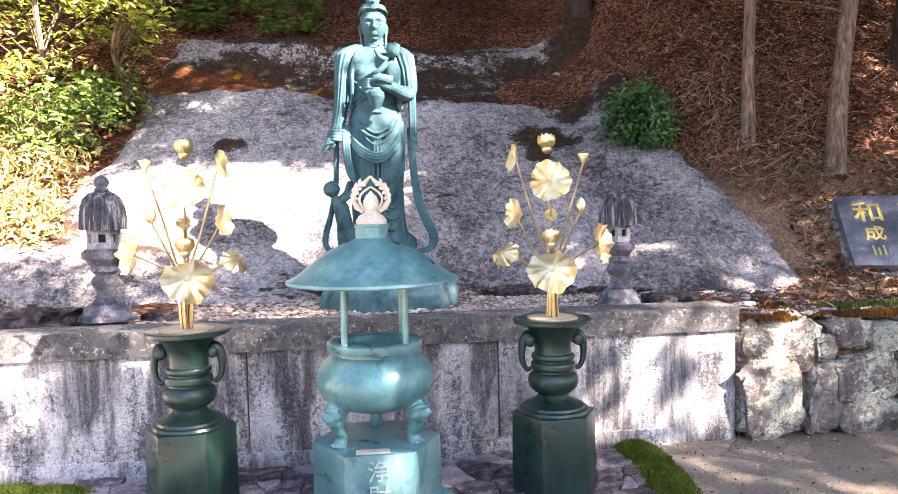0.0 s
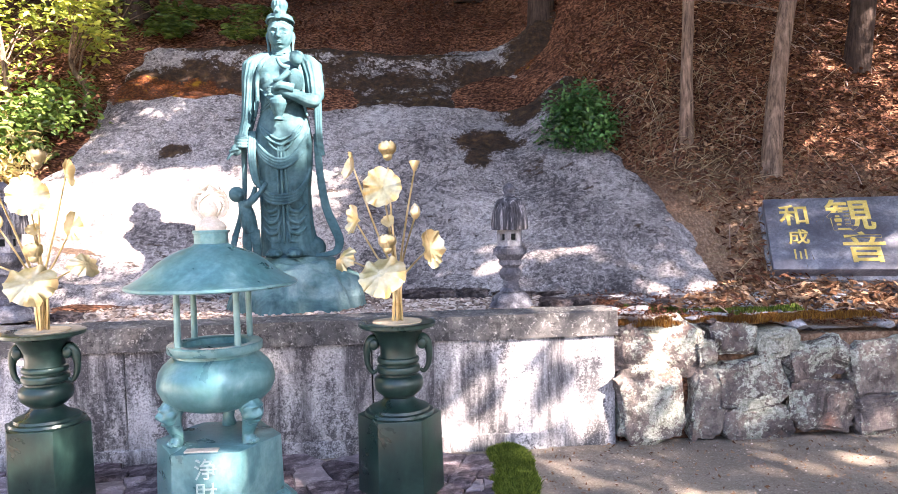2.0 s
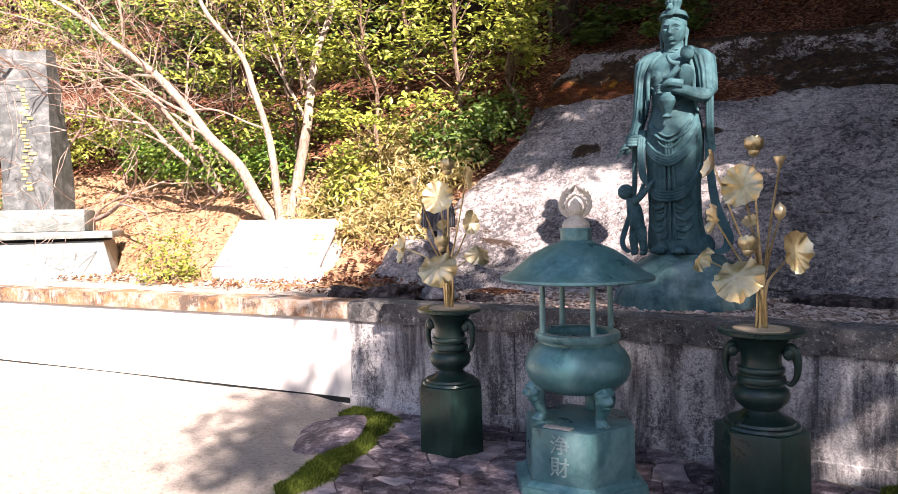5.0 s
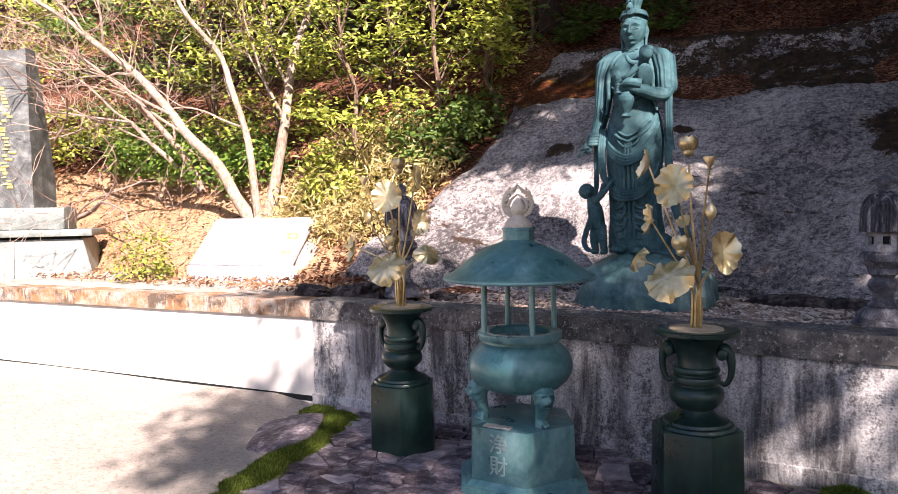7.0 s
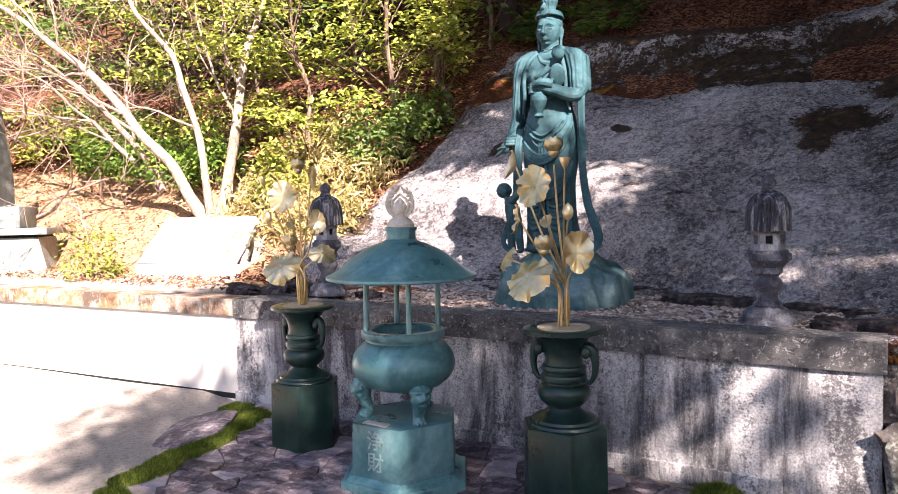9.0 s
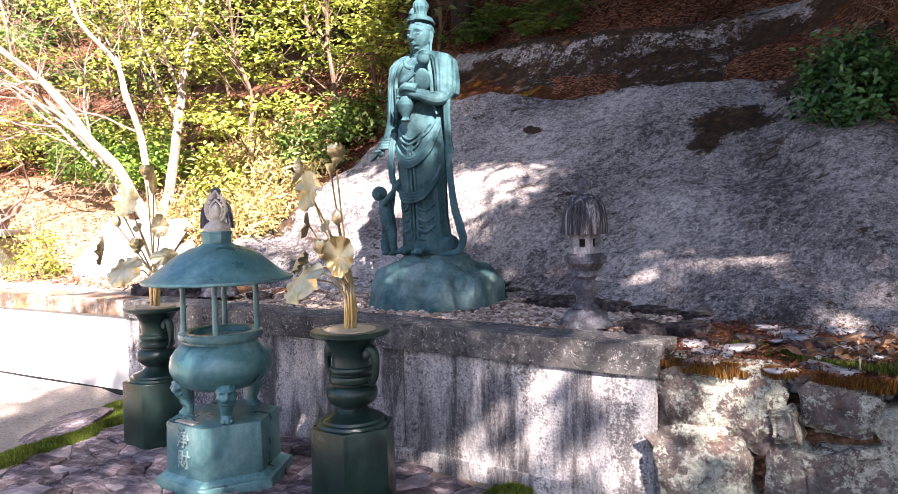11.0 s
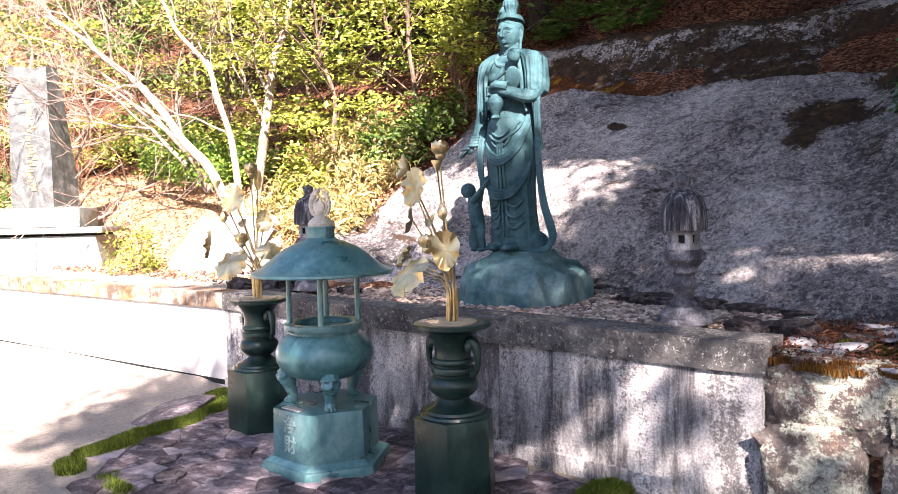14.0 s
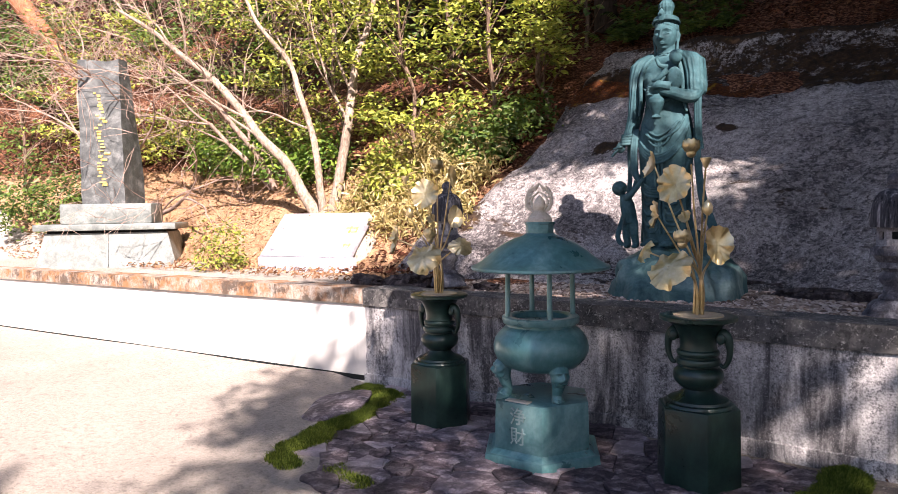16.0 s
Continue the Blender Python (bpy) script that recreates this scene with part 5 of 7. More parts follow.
    # ribbons: one from each elbow to the feet, where it curls up; one that joins the lower swag
    for k in range(3):
        o = 0.018 * (k - 1)
        tube(bm, [(0.315 + o, -0.06, F0 + 1.46), (0.318 + o, -0.075, F0 + 1.25), (0.318 + o, -0.06, F0 + 1.05), (0.335 + 1.2 * o, -0.05, F0 + 0.90)], [0.020, 0.017, 0.017, 0.012], 8, 6)
    tube(bm, [(0.30, -0.05, F0 + 1.1), (0.305, -0.05, F0 + 0.9), (0.325, -0.05, F0 + 0.65), (0.365, -0.06, F0 + 0.42), (0.435, -0.08, F0 + 0.24), (0.475, -0.1, F0 + 0.13), (0.455, -0.13, F0 + 0.04), (0.38, -0.15, F0 + 0.01), (0.27, -0.16, F0 + 0.0)],
         [0.034, 0.034, 0.036, 0.04, 0.044, 0.042, 0.036, 0.032, 0.02], 12, 7, 0.32, (1, 0, 0))
    tube(bm, [(-0.345, -0.03, F0 + 1.1), (-0.352, -0.03, F0 + 0.9), (-0.365, 0.0, F0 + 0.6), (-0.41, 0.0, F0 + 0.35), (-0.455, -0.02, F0 + 0.19), (-0.465, -0.06, F0 + 0.09), (-0.42, -0.09, F0 + 0.02), (-0.34, -0.1, F0 + 0.01)],
         [0.026, 0.026, 0.026, 0.027, 0.03, 0.028, 0.024, 0.02], 10, 7, 0.4, (1, 0, 0))
    for k in range(3):
        o = 0.02 * (k - 1)
        tube(bm, [(-0.255 + o, -0.10, F0 + 1.12), (-0.262 + o, -0.14, F0 + 0.95), (-0.25 + o, -0.165, F0 + 0.8), (-0.215 + o, -0.18, F0 + 0.66 - 0.02 * k), front(-0.12 + o, 0.575 - 0.022 * k, 0.026)], [0.014, 0.015, 0.015, 0.016, 0.010], 8, 6)
    # feet and hem
    for s in (-1, 1):
        ball(bm, (0.09 * s, -0.17, F0 + 0.03), 0.075, 0.9, 1.5, 0.6, 3)
        for k in range(4):
            ball(bm, (0.09 * s - 0.045 + 0.03 * k, -0.275 + 0.01 * abs(k - 1.5), F0 + 0.02), 0.02)
    ball(bm, (0.2, 0.02, F0 + 0.06), 0.12, 1.2, 1.1, 1.0, 3)
    # child at the knee
    cx, cy = -0.30, -0.17
    ball(bm, (cx - 0.095, cy, F0 + 0.56), 0.072, 1, 1.05, 1.0, 3)
    tube(bm, [(cx - 0.05, cy, F0 + 0.50), (cx - 0.02, cy, F0 + 0.40), (cx + 0.0, cy, F0 + 0.30), (cx + 0.015, cy, F0 + 0.22)], [0.04, 0.068, 0.07, 0.065], 12, 5)
    for s in (-1, 1):
        tube(bm, [(cx + 0.015 + 0.025 * s, cy, F0 + 0.24), (cx + 0.02 + 0.04 * s, cy - 0.02, F0 + 0.12), (cx + 0.03 + 0.04 * s, cy, F0 + 0.0)], [0.05, 0.04, 0.03], 10, 5)
        ball(bm, (cx + 0.03 + 0.04 * s, cy - 0.03, F0 + 0.0), 0.035, 0.9, 1.5, 0.6)
    tube(bm, [(cx - 0.02, cy - 0.03, F0 + 0.46), (cx + 0.05, cy - 0.07, F0 + 0.50), (cx + 0.12, cy - 0.06, F0 + 0.58), (cx + 0.165, cy - 0.03, F0 + 0.655)], [0.035, 0.029, 0.022, 0.020], 10, 5)
    tube(bm, [(cx - 0.02, cy + 0.03, F0 + 0.47), (cx + 0.03, cy + 0.03, F0 + 0.53), (cx + 0.06, cy + 0.03, F0 + 0.63)], [0.035, 0.028, 0.020], 10, 5)
    ball(bm, (cx - 0.055, cy - 0.05, F0 + 0.55), 0.02, 1, 1, 1.2)
    bm.verts.ensure_lookup_table()
    for v in bm.verts[on_rock:]:
        v.co = Vector((v.co.x * 0.98 - 0.075, v.co.y, F0 + (v.co.z - F0) * 0.968))
    # cast in one piece: a single skin round all the shapes
    rough = new("statue_core", mesh_of(bm, "statue_core", STATUE))
    skin = rough.modifiers.new("skin", "REMESH")
    skin.mode, skin.voxel_size, skin.use_smooth_shade = "VOXEL", 0.0042, True
    me = bpy.data.meshes.new_from_object(rough.evaluated_get(bpy.context.evaluated_depsgraph_get()))
    bpy.data.objects.remove(rough)
    me.name = "statue"
    me.materials.clear()
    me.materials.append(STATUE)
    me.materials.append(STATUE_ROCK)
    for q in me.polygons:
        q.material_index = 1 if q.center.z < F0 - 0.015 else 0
    ob = tagged(new("statue", me), "verdigris bronze standing robed figure holding a small child", "statue")
    ob.matrix_basis = m
    return ob


statue(pose(0.245, 6.18, 0.84, 0, 0, 0))

# ---- plaque, slab, monument ----
STELE = m_stone("dark_grey_stele_stone", (0.03, 0.034, 0.034), (0.075, 0.083, 0.082), (0.19, 0.2, 0.195), 1.6, 0.5, 0.5)
GILT_PAINT = m_stone("gold_lettering_paint", (0.42, 0.30, 0.06), (0.58, 0.44, 0.12), (0.68, 0.56, 0.22), 3.0, 0.5, 0.1)
plaque = thing("stone_plaque", pose(4.594, 6.09, 1.044, 0, 0, -19.5), "dark polished stone slab with gold lettering lying on the slope", "stone plaque")
pm = Matrix.Rotation(radians(46.8), 4, "X")
part("slab", box(bmesh.new(), 0, 1.55, 0, 0.90, -0.11, 0, 0.012, pm), POLISHED, plaque, "polished slab with a worn grey edge")
bm = box(bmesh.new(), -0.03, 1.58, -0.04, 0.9, -0.25, -0.105, 0.02, pm)
part("bed", bm, GRANITE, plaque, "rough stone bed under the slab")
for ch, x, y, size in (("観", 0.74, 0.65, 0.42), ("音", 0.80, 0.25, 0.38), ("和", 0.26, 0.67, 0.28), ("成", 0.26, 0.40, 0.19)):
    text_mesh(ch, size, 0.004, GILT_PAINT, plaque, pm @ Matrix.Translation((x, y - 0.02, 0.002)), "gold_character")
for k in range(3):
    part("worn_stroke", box(bmesh.new(), 0.2 + 0.045 * k, 0.215 + 0.045 * k, 0.12, 0.24 - 0.03 * (k % 2), -0.001, 0.005, 0.001, pm), GILT_PAINT, plaque)

slab = thing("stone_slab", pose(-5.62, 6.03, 1.07, 0, 0, 8), "leaning slab of polished stone with a gold inscription in the sun", "stone slab")
part("body", box(bmesh.new(), 0, 1.52, 0, 0.80, -0.12, 0, 0.01, pm), LILAC_SLAB, slab)
bm = boulder(bmesh.new(), (0.76, 0.50, -0.02), 0.80, 0.44, 0.52, 0.10, 0.7, 4, 55)
for v in bm.verts:
    v.co.z = min(v.co.z, max(-0.3, v.co.y * 1.065 - 0.14))
part("bed", bm, GROUND, slab, "mound of pale earth under the slab")
part("kerb", box(bmesh.new(), -0.03, 1.55, -0.01, 0.2, -0.3, -0.012, 0.02), LILAC_SLAB, slab, "low kerb at the slab's foot")
for k, (x0, x1, y0, y1) in enumerate(((1.27, 1.46, 0.50, 0.525), (1.34, 1.37, 0.42, 0.56), (1.45, 1.48, 0.43, 0.54), (1.33, 1.5, 0.43, 0.45), (1.36, 1.50, 0.2, 0.22), (1.38, 1.40, 0.16, 0.26), (1.46, 1.48, 0.15, 0.25))):
    part("gold_stroke", box(bmesh.new(), x0, x1, y0, y1, -0.001, 0.005, 0.001, pm), GILT_PAINT, slab)

mon = thing("stone_monument", pose(-8.87, 5.68, 0.84, 0, 0, 48), "tall grey-green stone monument on a stepped plinth", "monument")
for k in range(2):
    bm = bmesh.new()
    x0, x1 = ((-1.0, 0.02), (0.026, 1.0))[k]
    lo = [bm.verts.new((x, y, 0)) for x, y in ((x0 * 1.04, -0.60), (x1 * 1.04, -0.60), (x1 * 1.04, 0.6), (x0 * 1.04, 0.6))]
    hi = [bm.verts.new((x, y, 0.56)) for x, y in ((x0 * 0.9, -0.52), (x1 * 0.9, -0.52), (x1 * 0.9, 0.52), (x0 * 0.9, 0.52))]
    for i in range(4):
        bm.faces.new((lo[i], lo[(i + 1) % 4], hi[(i + 1) % 4], hi[i]))
    bm.faces.new(hi)
    bm.faces.new(list(reversed(lo)))
    part("plinth_block", bm, GREY_SLAB, mon, "battered plinth block of pale stone", smooth=False)
part("ledge", box(bmesh.new(), -1.04, 1.04, -0.62, 0.62, 0.60, 0.70, 0.012), GREY_SLAB, mon, "overhanging ledge")
# near-black band paints in the shadow that the ledge throws
part("neck", box(bmesh.new(), -0.88, 0.88, -0.48, 0.48, 0.55, 0.605), DARK, mon, "neck band coloured dark as the shade under the ledge")
part("step", box(bmesh.new(), -0.70, 0.66, -0.45, 0.42, 0.70, 1.02, 0.025), GREY_SLAB, mon, "rough stone step")
bm = box(bmesh.new(), -0.35, 0.35, -0.36, 0.36, 1.02, 3.30)
bmesh.ops.subdivide_edges(bm, edges=bm.edges[:], cuts=10, use_grid_fill=True)
spin = Matrix.Rotation(radians(-12), 4, "Z")
for v in bm.verts:
    f = (v.co.z - 1.02) / 2.28
    v.co.x *= 1 - 0.06 * f
    if v.co.y > -0.35:
        v.co.y = -0.36 + (v.co.y + 0.36) * (1 - 0.62 * max(0.0, f) ** 1.6)
    v.co += Vector((0.015 * noise.noise(v.co * 2.5), 0.012 * noise.noise(v.co * 3 + Vector((4, 0, 0))), 0.08 * f * noise.noise(v.co * 2.2)))
    v.co = spin @ v.co
stele = part("stele", bm, STELE, mon, "rough-edged upright stone")
rnd = random.Random(4)
for k in range(30):
    z = 2.75 - k * 0.05
    x0, w = rnd.uniform(-0.07, 0.02), rnd.uniform(0.03, 0.08) + 0.001 * k
    part("gold_stroke", box(bmesh.new(), x0, x0 + w, -0.376, -0.35, z, z + rnd.uniform(0.015, 0.04), 0.002, spin @ Matrix.Rotation(rnd.uniform(-0.02, 0.02), 4, "Y")), GILT_PAINT, stele)
# ---- foliage helpers ----
def leaf_cloud(name, mat, centres, normals, lengths, aspect=0.45, fold=0.18, seed=0):
    """Many small pointed leaves as one mesh: each a folded six-point blade."""
    r = np.random.RandomState(seed)
    c, n = np.asarray(centres, float), np.asarray(normals, float)
    n = n / np.linalg.norm(n, axis=1)[:, None]
    k = len(c)
    t = r.normal(size=(k, 3))
    t -= n * (t * n).sum(1)[:, None]
    t /= np.linalg.norm(t, axis=1)[:, None]
    b = np.cross(n, t)
    L = np.asarray(lengths, float)[:, None] * np.ones((k, 1))
    w = L * aspect * 0.5
    up = n * L * fold
    v = np.stack([c - t * L * 0.5, c - t * L * 0.1 + b * w + up * 0.5, c + t * L * 0.22 + b * w * 0.8 + up * 0.4, c + t * L * 0.5 - up * 0.3, c + t * L * 0.22 - b * w * 0.8 + up * 0.4, c - t * L * 0.1 - b * w + up * 0.5], 1).reshape(-1, 3)
    base = np.arange(k)[:, None] * 6
    f = np.concatenate([base + np.array([[0, 1, 2, 3]]), base + np.array([[0, 3, 4, 5]])], 0)
    me = bpy.data.meshes.new(name)
    me.from_pydata(v.tolist(), [], f.tolist())
    me.materials.append(mat)
    return me


def blade_cloud(name, mat, roots, tips, widths, bend=0.2, seed=0):
    """Grass blades or needles: narrow bent strips from root to tip."""
    r = np.random.RandomState(seed)
    a, e = np.asarray(roots, float), np.asarray(tips, float)
    k = len(a)
    d = e - a
    s = np.cross(d, r.normal(size=(k, 3)))
    s /= np.linalg.norm(s, axis=1)[:, None] + 1e-9
    w = np.asarray(widths, float).reshape(-1, 1) * np.ones((k, 1)) * 0.5
    ln = np.linalg.norm(d, axis=1)[:, None]
    m = a + d * 0.55 + np.array([[0, 0, 1.0]]) * ln * bend
    v = np.stack([a - s * w, a + s * w, m + s * w * 0.8, e, m - s * w * 0.8], 1).reshape(-1, 3)
    base = np.arange(k)[:, None] * 5
    f4 = (base + np.array([[0, 1, 2, 4]])).tolist()
    f3 = (base + np.array([[4, 2, 3]])).tolist()
    me = bpy.data.meshes.new(name)
    me.from_pydata(v.tolist(), [], f4 + f3)
    me.materials.append(mat)
    return me


def rod_cloud(bm, lines, seg=4):
    for pts, r0, r1 in lines:
        tube(bm, pts, [r0, r1], seg, 1 if len(pts) < 3 else 3)


def branch(rng, start, way, length, radius, depth, out, tips, droop=0.0, spread=0.55, thin=0.62, kids=3):
    """Grows a limb and its side limbs as lists of points."""
    p, d = Vector(start), Vector(way).normalized()
    pts = [p.copy()]
    steps = 4
    for _ in range(steps):
        d = (d + Vector(rng.normal(size=3)) * 0.13 + Vector((0, 0, -droop))).normalized()
        p = p + d * length / steps
        pts.append(p.copy())
    out.append((pts, radius, radius * thin))
    tips.append((p.copy(), d.copy()))
    if depth <= 0:
        return
    for k in range(kids):
        q = pts[-1] if k == 0 else pts[int(rng.randint(2, steps + 1))]
        w = (d + Vector(rng.normal(size=3)) * spread).normalized()
        branch(rng, q, w, length * rng.uniform(0.6, 0.85), radius * thin * rng.uniform(0.6, 0.9), depth - 1, out, tips, droop, spread, thin, kids)


def sprays(rng, centres, radius, per, flat=0.35, tilt=0.5, lean=(0, 0, 0)):
    """Leaf places and normals in loose flat sprays round the centres."""
    c = np.repeat(np.asarray(centres, float), per, 0)
    o = rng.normal(size=c.shape) * radius * np.array([1, 1, flat])
    n = np.array([[0, 0, 1.0]]) + rng.normal(size=c.shape) * tilt + np.array([lean])
    return c + o, n


GREEN_YELLOW = m_leaf("sunlit_broad_leaf", (0.09, 0.13, 0.018), (0.31, 0.35, 0.045), (0.58, 0.56, 0.11))
GREEN_MID = m_leaf("green_broad_leaf", (0.03, 0.07, 0.012), (0.09, 0.16, 0.025), (0.2, 0.27, 0.05))
GREEN_BRIGHT = m_leaf("bright_evergreen_leaf", (0.035, 0.085, 0.012), (0.13, 0.24, 0.03), (0.30, 0.40, 0.06), 0.4)
GREEN_DEEP = m_leaf("glossy_deep_green_leaf", (0.012, 0.05, 0.012), (0.04, 0.14, 0.03), (0.12, 0.27, 0.07), 0.4, 0.25)
FERN = m_leaf("yellowing_fern", (0.2, 0.17, 0.05), (0.44, 0.36, 0.14), (0.68, 0.56, 0.32))
DRY = m_leaf("dry_fallen_leaf", (0.07, 0.03, 0.015), (0.2, 0.1, 0.05), (0.42, 0.28, 0.18), 0.8, 0.1)
RED_DRY = m_leaf("red_brown_fallen_leaf", (0.03, 0.009, 0.005), (0.10, 0.034, 0.017), (0.24, 0.11, 0.065), 0.8, 0.1)
STRAW = m_leaf("dry_straw", (0.12, 0.085, 0.05), (0.24, 0.18, 0.11), (0.4, 0.32, 0.22), 0.8, 0.1)
MOSS = m_leaf("moss_blade", (0.022, 0.034, 0.006), (0.085, 0.14, 0.017), (0.31, 0.37, 0.065), 0.8, 0.25)
BARK_PALE = m_bark("smooth_pale_bark", (0.15, 0.112, 0.085), (0.42, 0.34, 0.27), 0.5)
BARK_GREY = m_bark("ridged_grey_brown_bark", (0.04, 0.027, 0.02), (0.27, 0.19, 0.14), 0.12)
BARK_RED = m_bark("red_pine_bark", (0.16, 0.06, 0.03), (0.36, 0.17, 0.1), 0.3)
BARK_DARK = m_bark("dark_trunk_bark", (0.02, 0.014, 0.012), (0.07, 0.05, 0.04), 0.12)
TWIG = m_bark("pinkish_bare_twig", (0.2, 0.14, 0.115), (0.4, 0.3, 0.25), 0.4)


def on_land(x, y):
    return Vector((x, y, float(land(x, y))))


def mesh_part(name, me, parent, label="", kind=""):
    ob = new(name, me)
    ob.parent = parent
    return tagged(ob, label, kind=kind)


def broadleaf(x, y, tall, wide, count, mat, seed, label, low=0.25, per=24, leaf=0.10, bark=BARK_GREY, lean=(0, -0.25, 0), trunk_r=0.04, z=None):
    """A small evergreen tree: trunk, limbs, and sprays of leaves at their ends."""
    rng = np.random.RandomState(seed)
    foot = on_land(x, y) if z is None else Vector((x, y, z))
    top = thing("tree", Matrix.Translation(foot - Vector((0, 0, 0.05))), label, "tree")
    a = rng.uniform(0, 2 * math.pi, count)
    h = tall * (low + (1 - low) * rng.uniform(0, 1, count) ** 0.8)
    env = wide * np.sqrt(np.clip(np.sin(math.pi * np.clip(0.12 + 0.8 * (h / tall - low) / (1 - low), 0, 1)), 0.1, 1))
    r = env * np.sqrt(rng.uniform(0.1, 1, count))
    cs = np.stack([r * np.cos(a), r * np.sin(a), h], 1) + np.outer(h / tall, np.array(lean) * tall * 0.5)
    bm = bmesh.new()
    mid = [Vector((lean[0] * tall * 0.5 * f * f, lean[1] * tall * 0.5 * f * f, tall * f)) + Vector((rng.normal() * 0.05, rng.normal() * 0.05, 0)) * min(1, f * 5) for f in np.linspace(0, 0.93, 6)]
    tube(bm, mid, [trunk_r, trunk_r * 0.75, trunk_r * 0.25], 8, 4)
    part("trunk", bm, bark, top)
    bm = bmesh.new()
    for c in cs[::2]:
        f = max(0.08, c[2] / tall - 0.22)
        k = f * 0.93 / 0.93 * 5 / 0.93 * 0.93
        i = min(4, int(k))
        s = mid[i].lerp(mid[i + 1], min(1, k - i))
        q = Vector(c)
        tube(bm, [s, s.lerp(q, 0.5) + Vector((0, 0, 0.06)), q], [trunk_r * 0.3, 0.004], 4, 3)
    tagged(part("branchwork", bm, bark, top), kind="stuff")
    pts, nrm = sprays(rng, cs, wide * 0.13 + 0.05, per, 0.20, 0.45, (0.2, -0.3, 0))
    mesh_part("crown", leaf_cloud("crown", mat, pts, nrm, rng.uniform(0.7, 1.25, len(pts)) * leaf, 0.48, 0.12, seed), top, kind="stuff")
    return top


def bare_tree(x, y, stems, seed, label, bark, twig, depth=4, name="bare_tree", kids=3, droop=0.0):
    rng = np.random.RandomState(seed)
    foot = on_land(x, y)
    top = thing(name, Matrix.Translation(foot - Vector((0, 0, 0.06))), label, "tree")
    lines, tips = [], []
    for way, length, radius, d in stems:
        bm = bmesh.new()
        sub = []
        branch(rng, (0.04 * way[0], 0.04 * way[1], 0), way, length, radius, d, sub, tips, droop, 0.42, 0.62, kids)
        tube(bm, sub[0][0], [radius * 1.25, radius, radius * 0.75], 10, 5)
        part("stem", bm, bark, top)
        lines += sub[1:]
    bm = bmesh.new()
    rod_cloud(bm, [(p, r0, max(0.0035, r1)) for p, r0, r1 in lines if r0 > 0.012], 6)
    tagged(part("branchwork", bm, bark, top), kind="stuff")
    bm = bmesh.new()
    rod_cloud(bm, [(p, max(0.0035, r0), 0.0025) for p, r0, r1 in lines if r0 <= 0.012], 3)
    tagged(part("twig_haze", bm, twig, top), kind="stuff")
    return top, [foot + t[0] for t in tips]


# ---- trees and shrubs of the hillside, sunny end ----
def stemmed_tree(x, y, stems, seed, label, bark, twig):
    """A leafless tree of several long pale stems that lean apart, with side limbs and twigs."""
    rng = np.random.RandomState(seed)
    foot = on_land(x, y)
    top = thing("bare_tree", Matrix.Translation(foot - Vector((0, 0, 0.06))), label, "tree")
    limbs, fine = [], []
    for start, way, bow, length, radius, sides in stems:
        d, b, s = Vector(way).normalized(), Vector(bow), Vector(start)
        pts = [s + d * length * f + b * f * f + Vector(rng.normal(size=3)) * 0.045 * min(1, 4 * f) for f in np.linspace(0, 1, 9)]
        bm = bmesh.new()
        tube(bm, pts, [radius * 1.5, radius * 1.08, radius, radius * 0.9, radius * 0.78, radius * 0.65, radius * 0.5, radius * 0.3], 12, 5)
        for v in bm.verts:
            v.co += Vector((1, 0.6, 0)) * 0.006 * noise.noise(v.co * 7)
        part("stem", bm, bark, top)
        for k in range(sides):
            f = 0.32 + 0.66 * (k + rng.uniform(0, 0.9)) / sides
            p = s + d * length * f + b * f * f
            w = d * 0.9 + Vector((-0.35 + rng.normal() * 0.55, -0.3 + rng.normal() * 0.4, 0.05 + rng.normal() * 0.3))
            sub, tips = [], []
            branch(rng, p, w, length * (0.40 - 0.22 * f), radius * (0.42 - 0.2 * f), 3, sub, tips, 0.0, 0.5, 0.6, 3)
            for q in sub:
                (limbs if q[1] > 0.009 else fine).append(q)
    bm = bmesh.new()
    rod_cloud(bm, [(q, r0, max(0.004, r1)) for q, r0, r1 in limbs], 6)
    tagged(part("branchwork", bm, bark, top), kind="stuff")
    bm = bmesh.new()
    rod_cloud(bm, [(q, max(0.0035, r0), 0.0022) for q, r0, r1 in fine], 3)
    tagged(part("twig_haze", bm, twig, top), kind="stuff")
    return top


stemmed_tree(-5.60, 7.25, (((-0.04, 0, 0), (-0.44, -0.20, 1.0), (-1.5, -0.7, -0.3), 4.2, 0.074, 6), ((0.08, 0.05, 0), (0.16, 0.10, 1.0), (0.10, 0.1, 0), 4.0, 0.072, 4),
                           ((0.06, -0.03, 0), (0.0, -0.06, 1.0), (-1.15, -0.6, -0.1), 4.0, 0.052, 5)), 11,
             "leafless many-stemmed tree with smooth pale bark", BARK_PALE, TWIG)
bare_tree(-10.6, 6.9, (((0.55, -0.35, 0.9), 2.4, 0.06, 5), ((-0.1, -0.4, 1.0), 2.4, 0.06, 5), ((0.9, -0.2, 0.55), 2.2, 0.04, 5)), 12, "leafless tree with a haze of pinkish twigs", TWIG, TWIG)
bare_tree(-7.6, 8.0, (((-0.3, -0.5, 1.0), 1.9, 0.05, 5), ((-0.8, -0.5, 0.8), 1.9, 0.045, 5)), 14, "leafless tree with a haze of pinkish twigs", TWIG, TWIG)

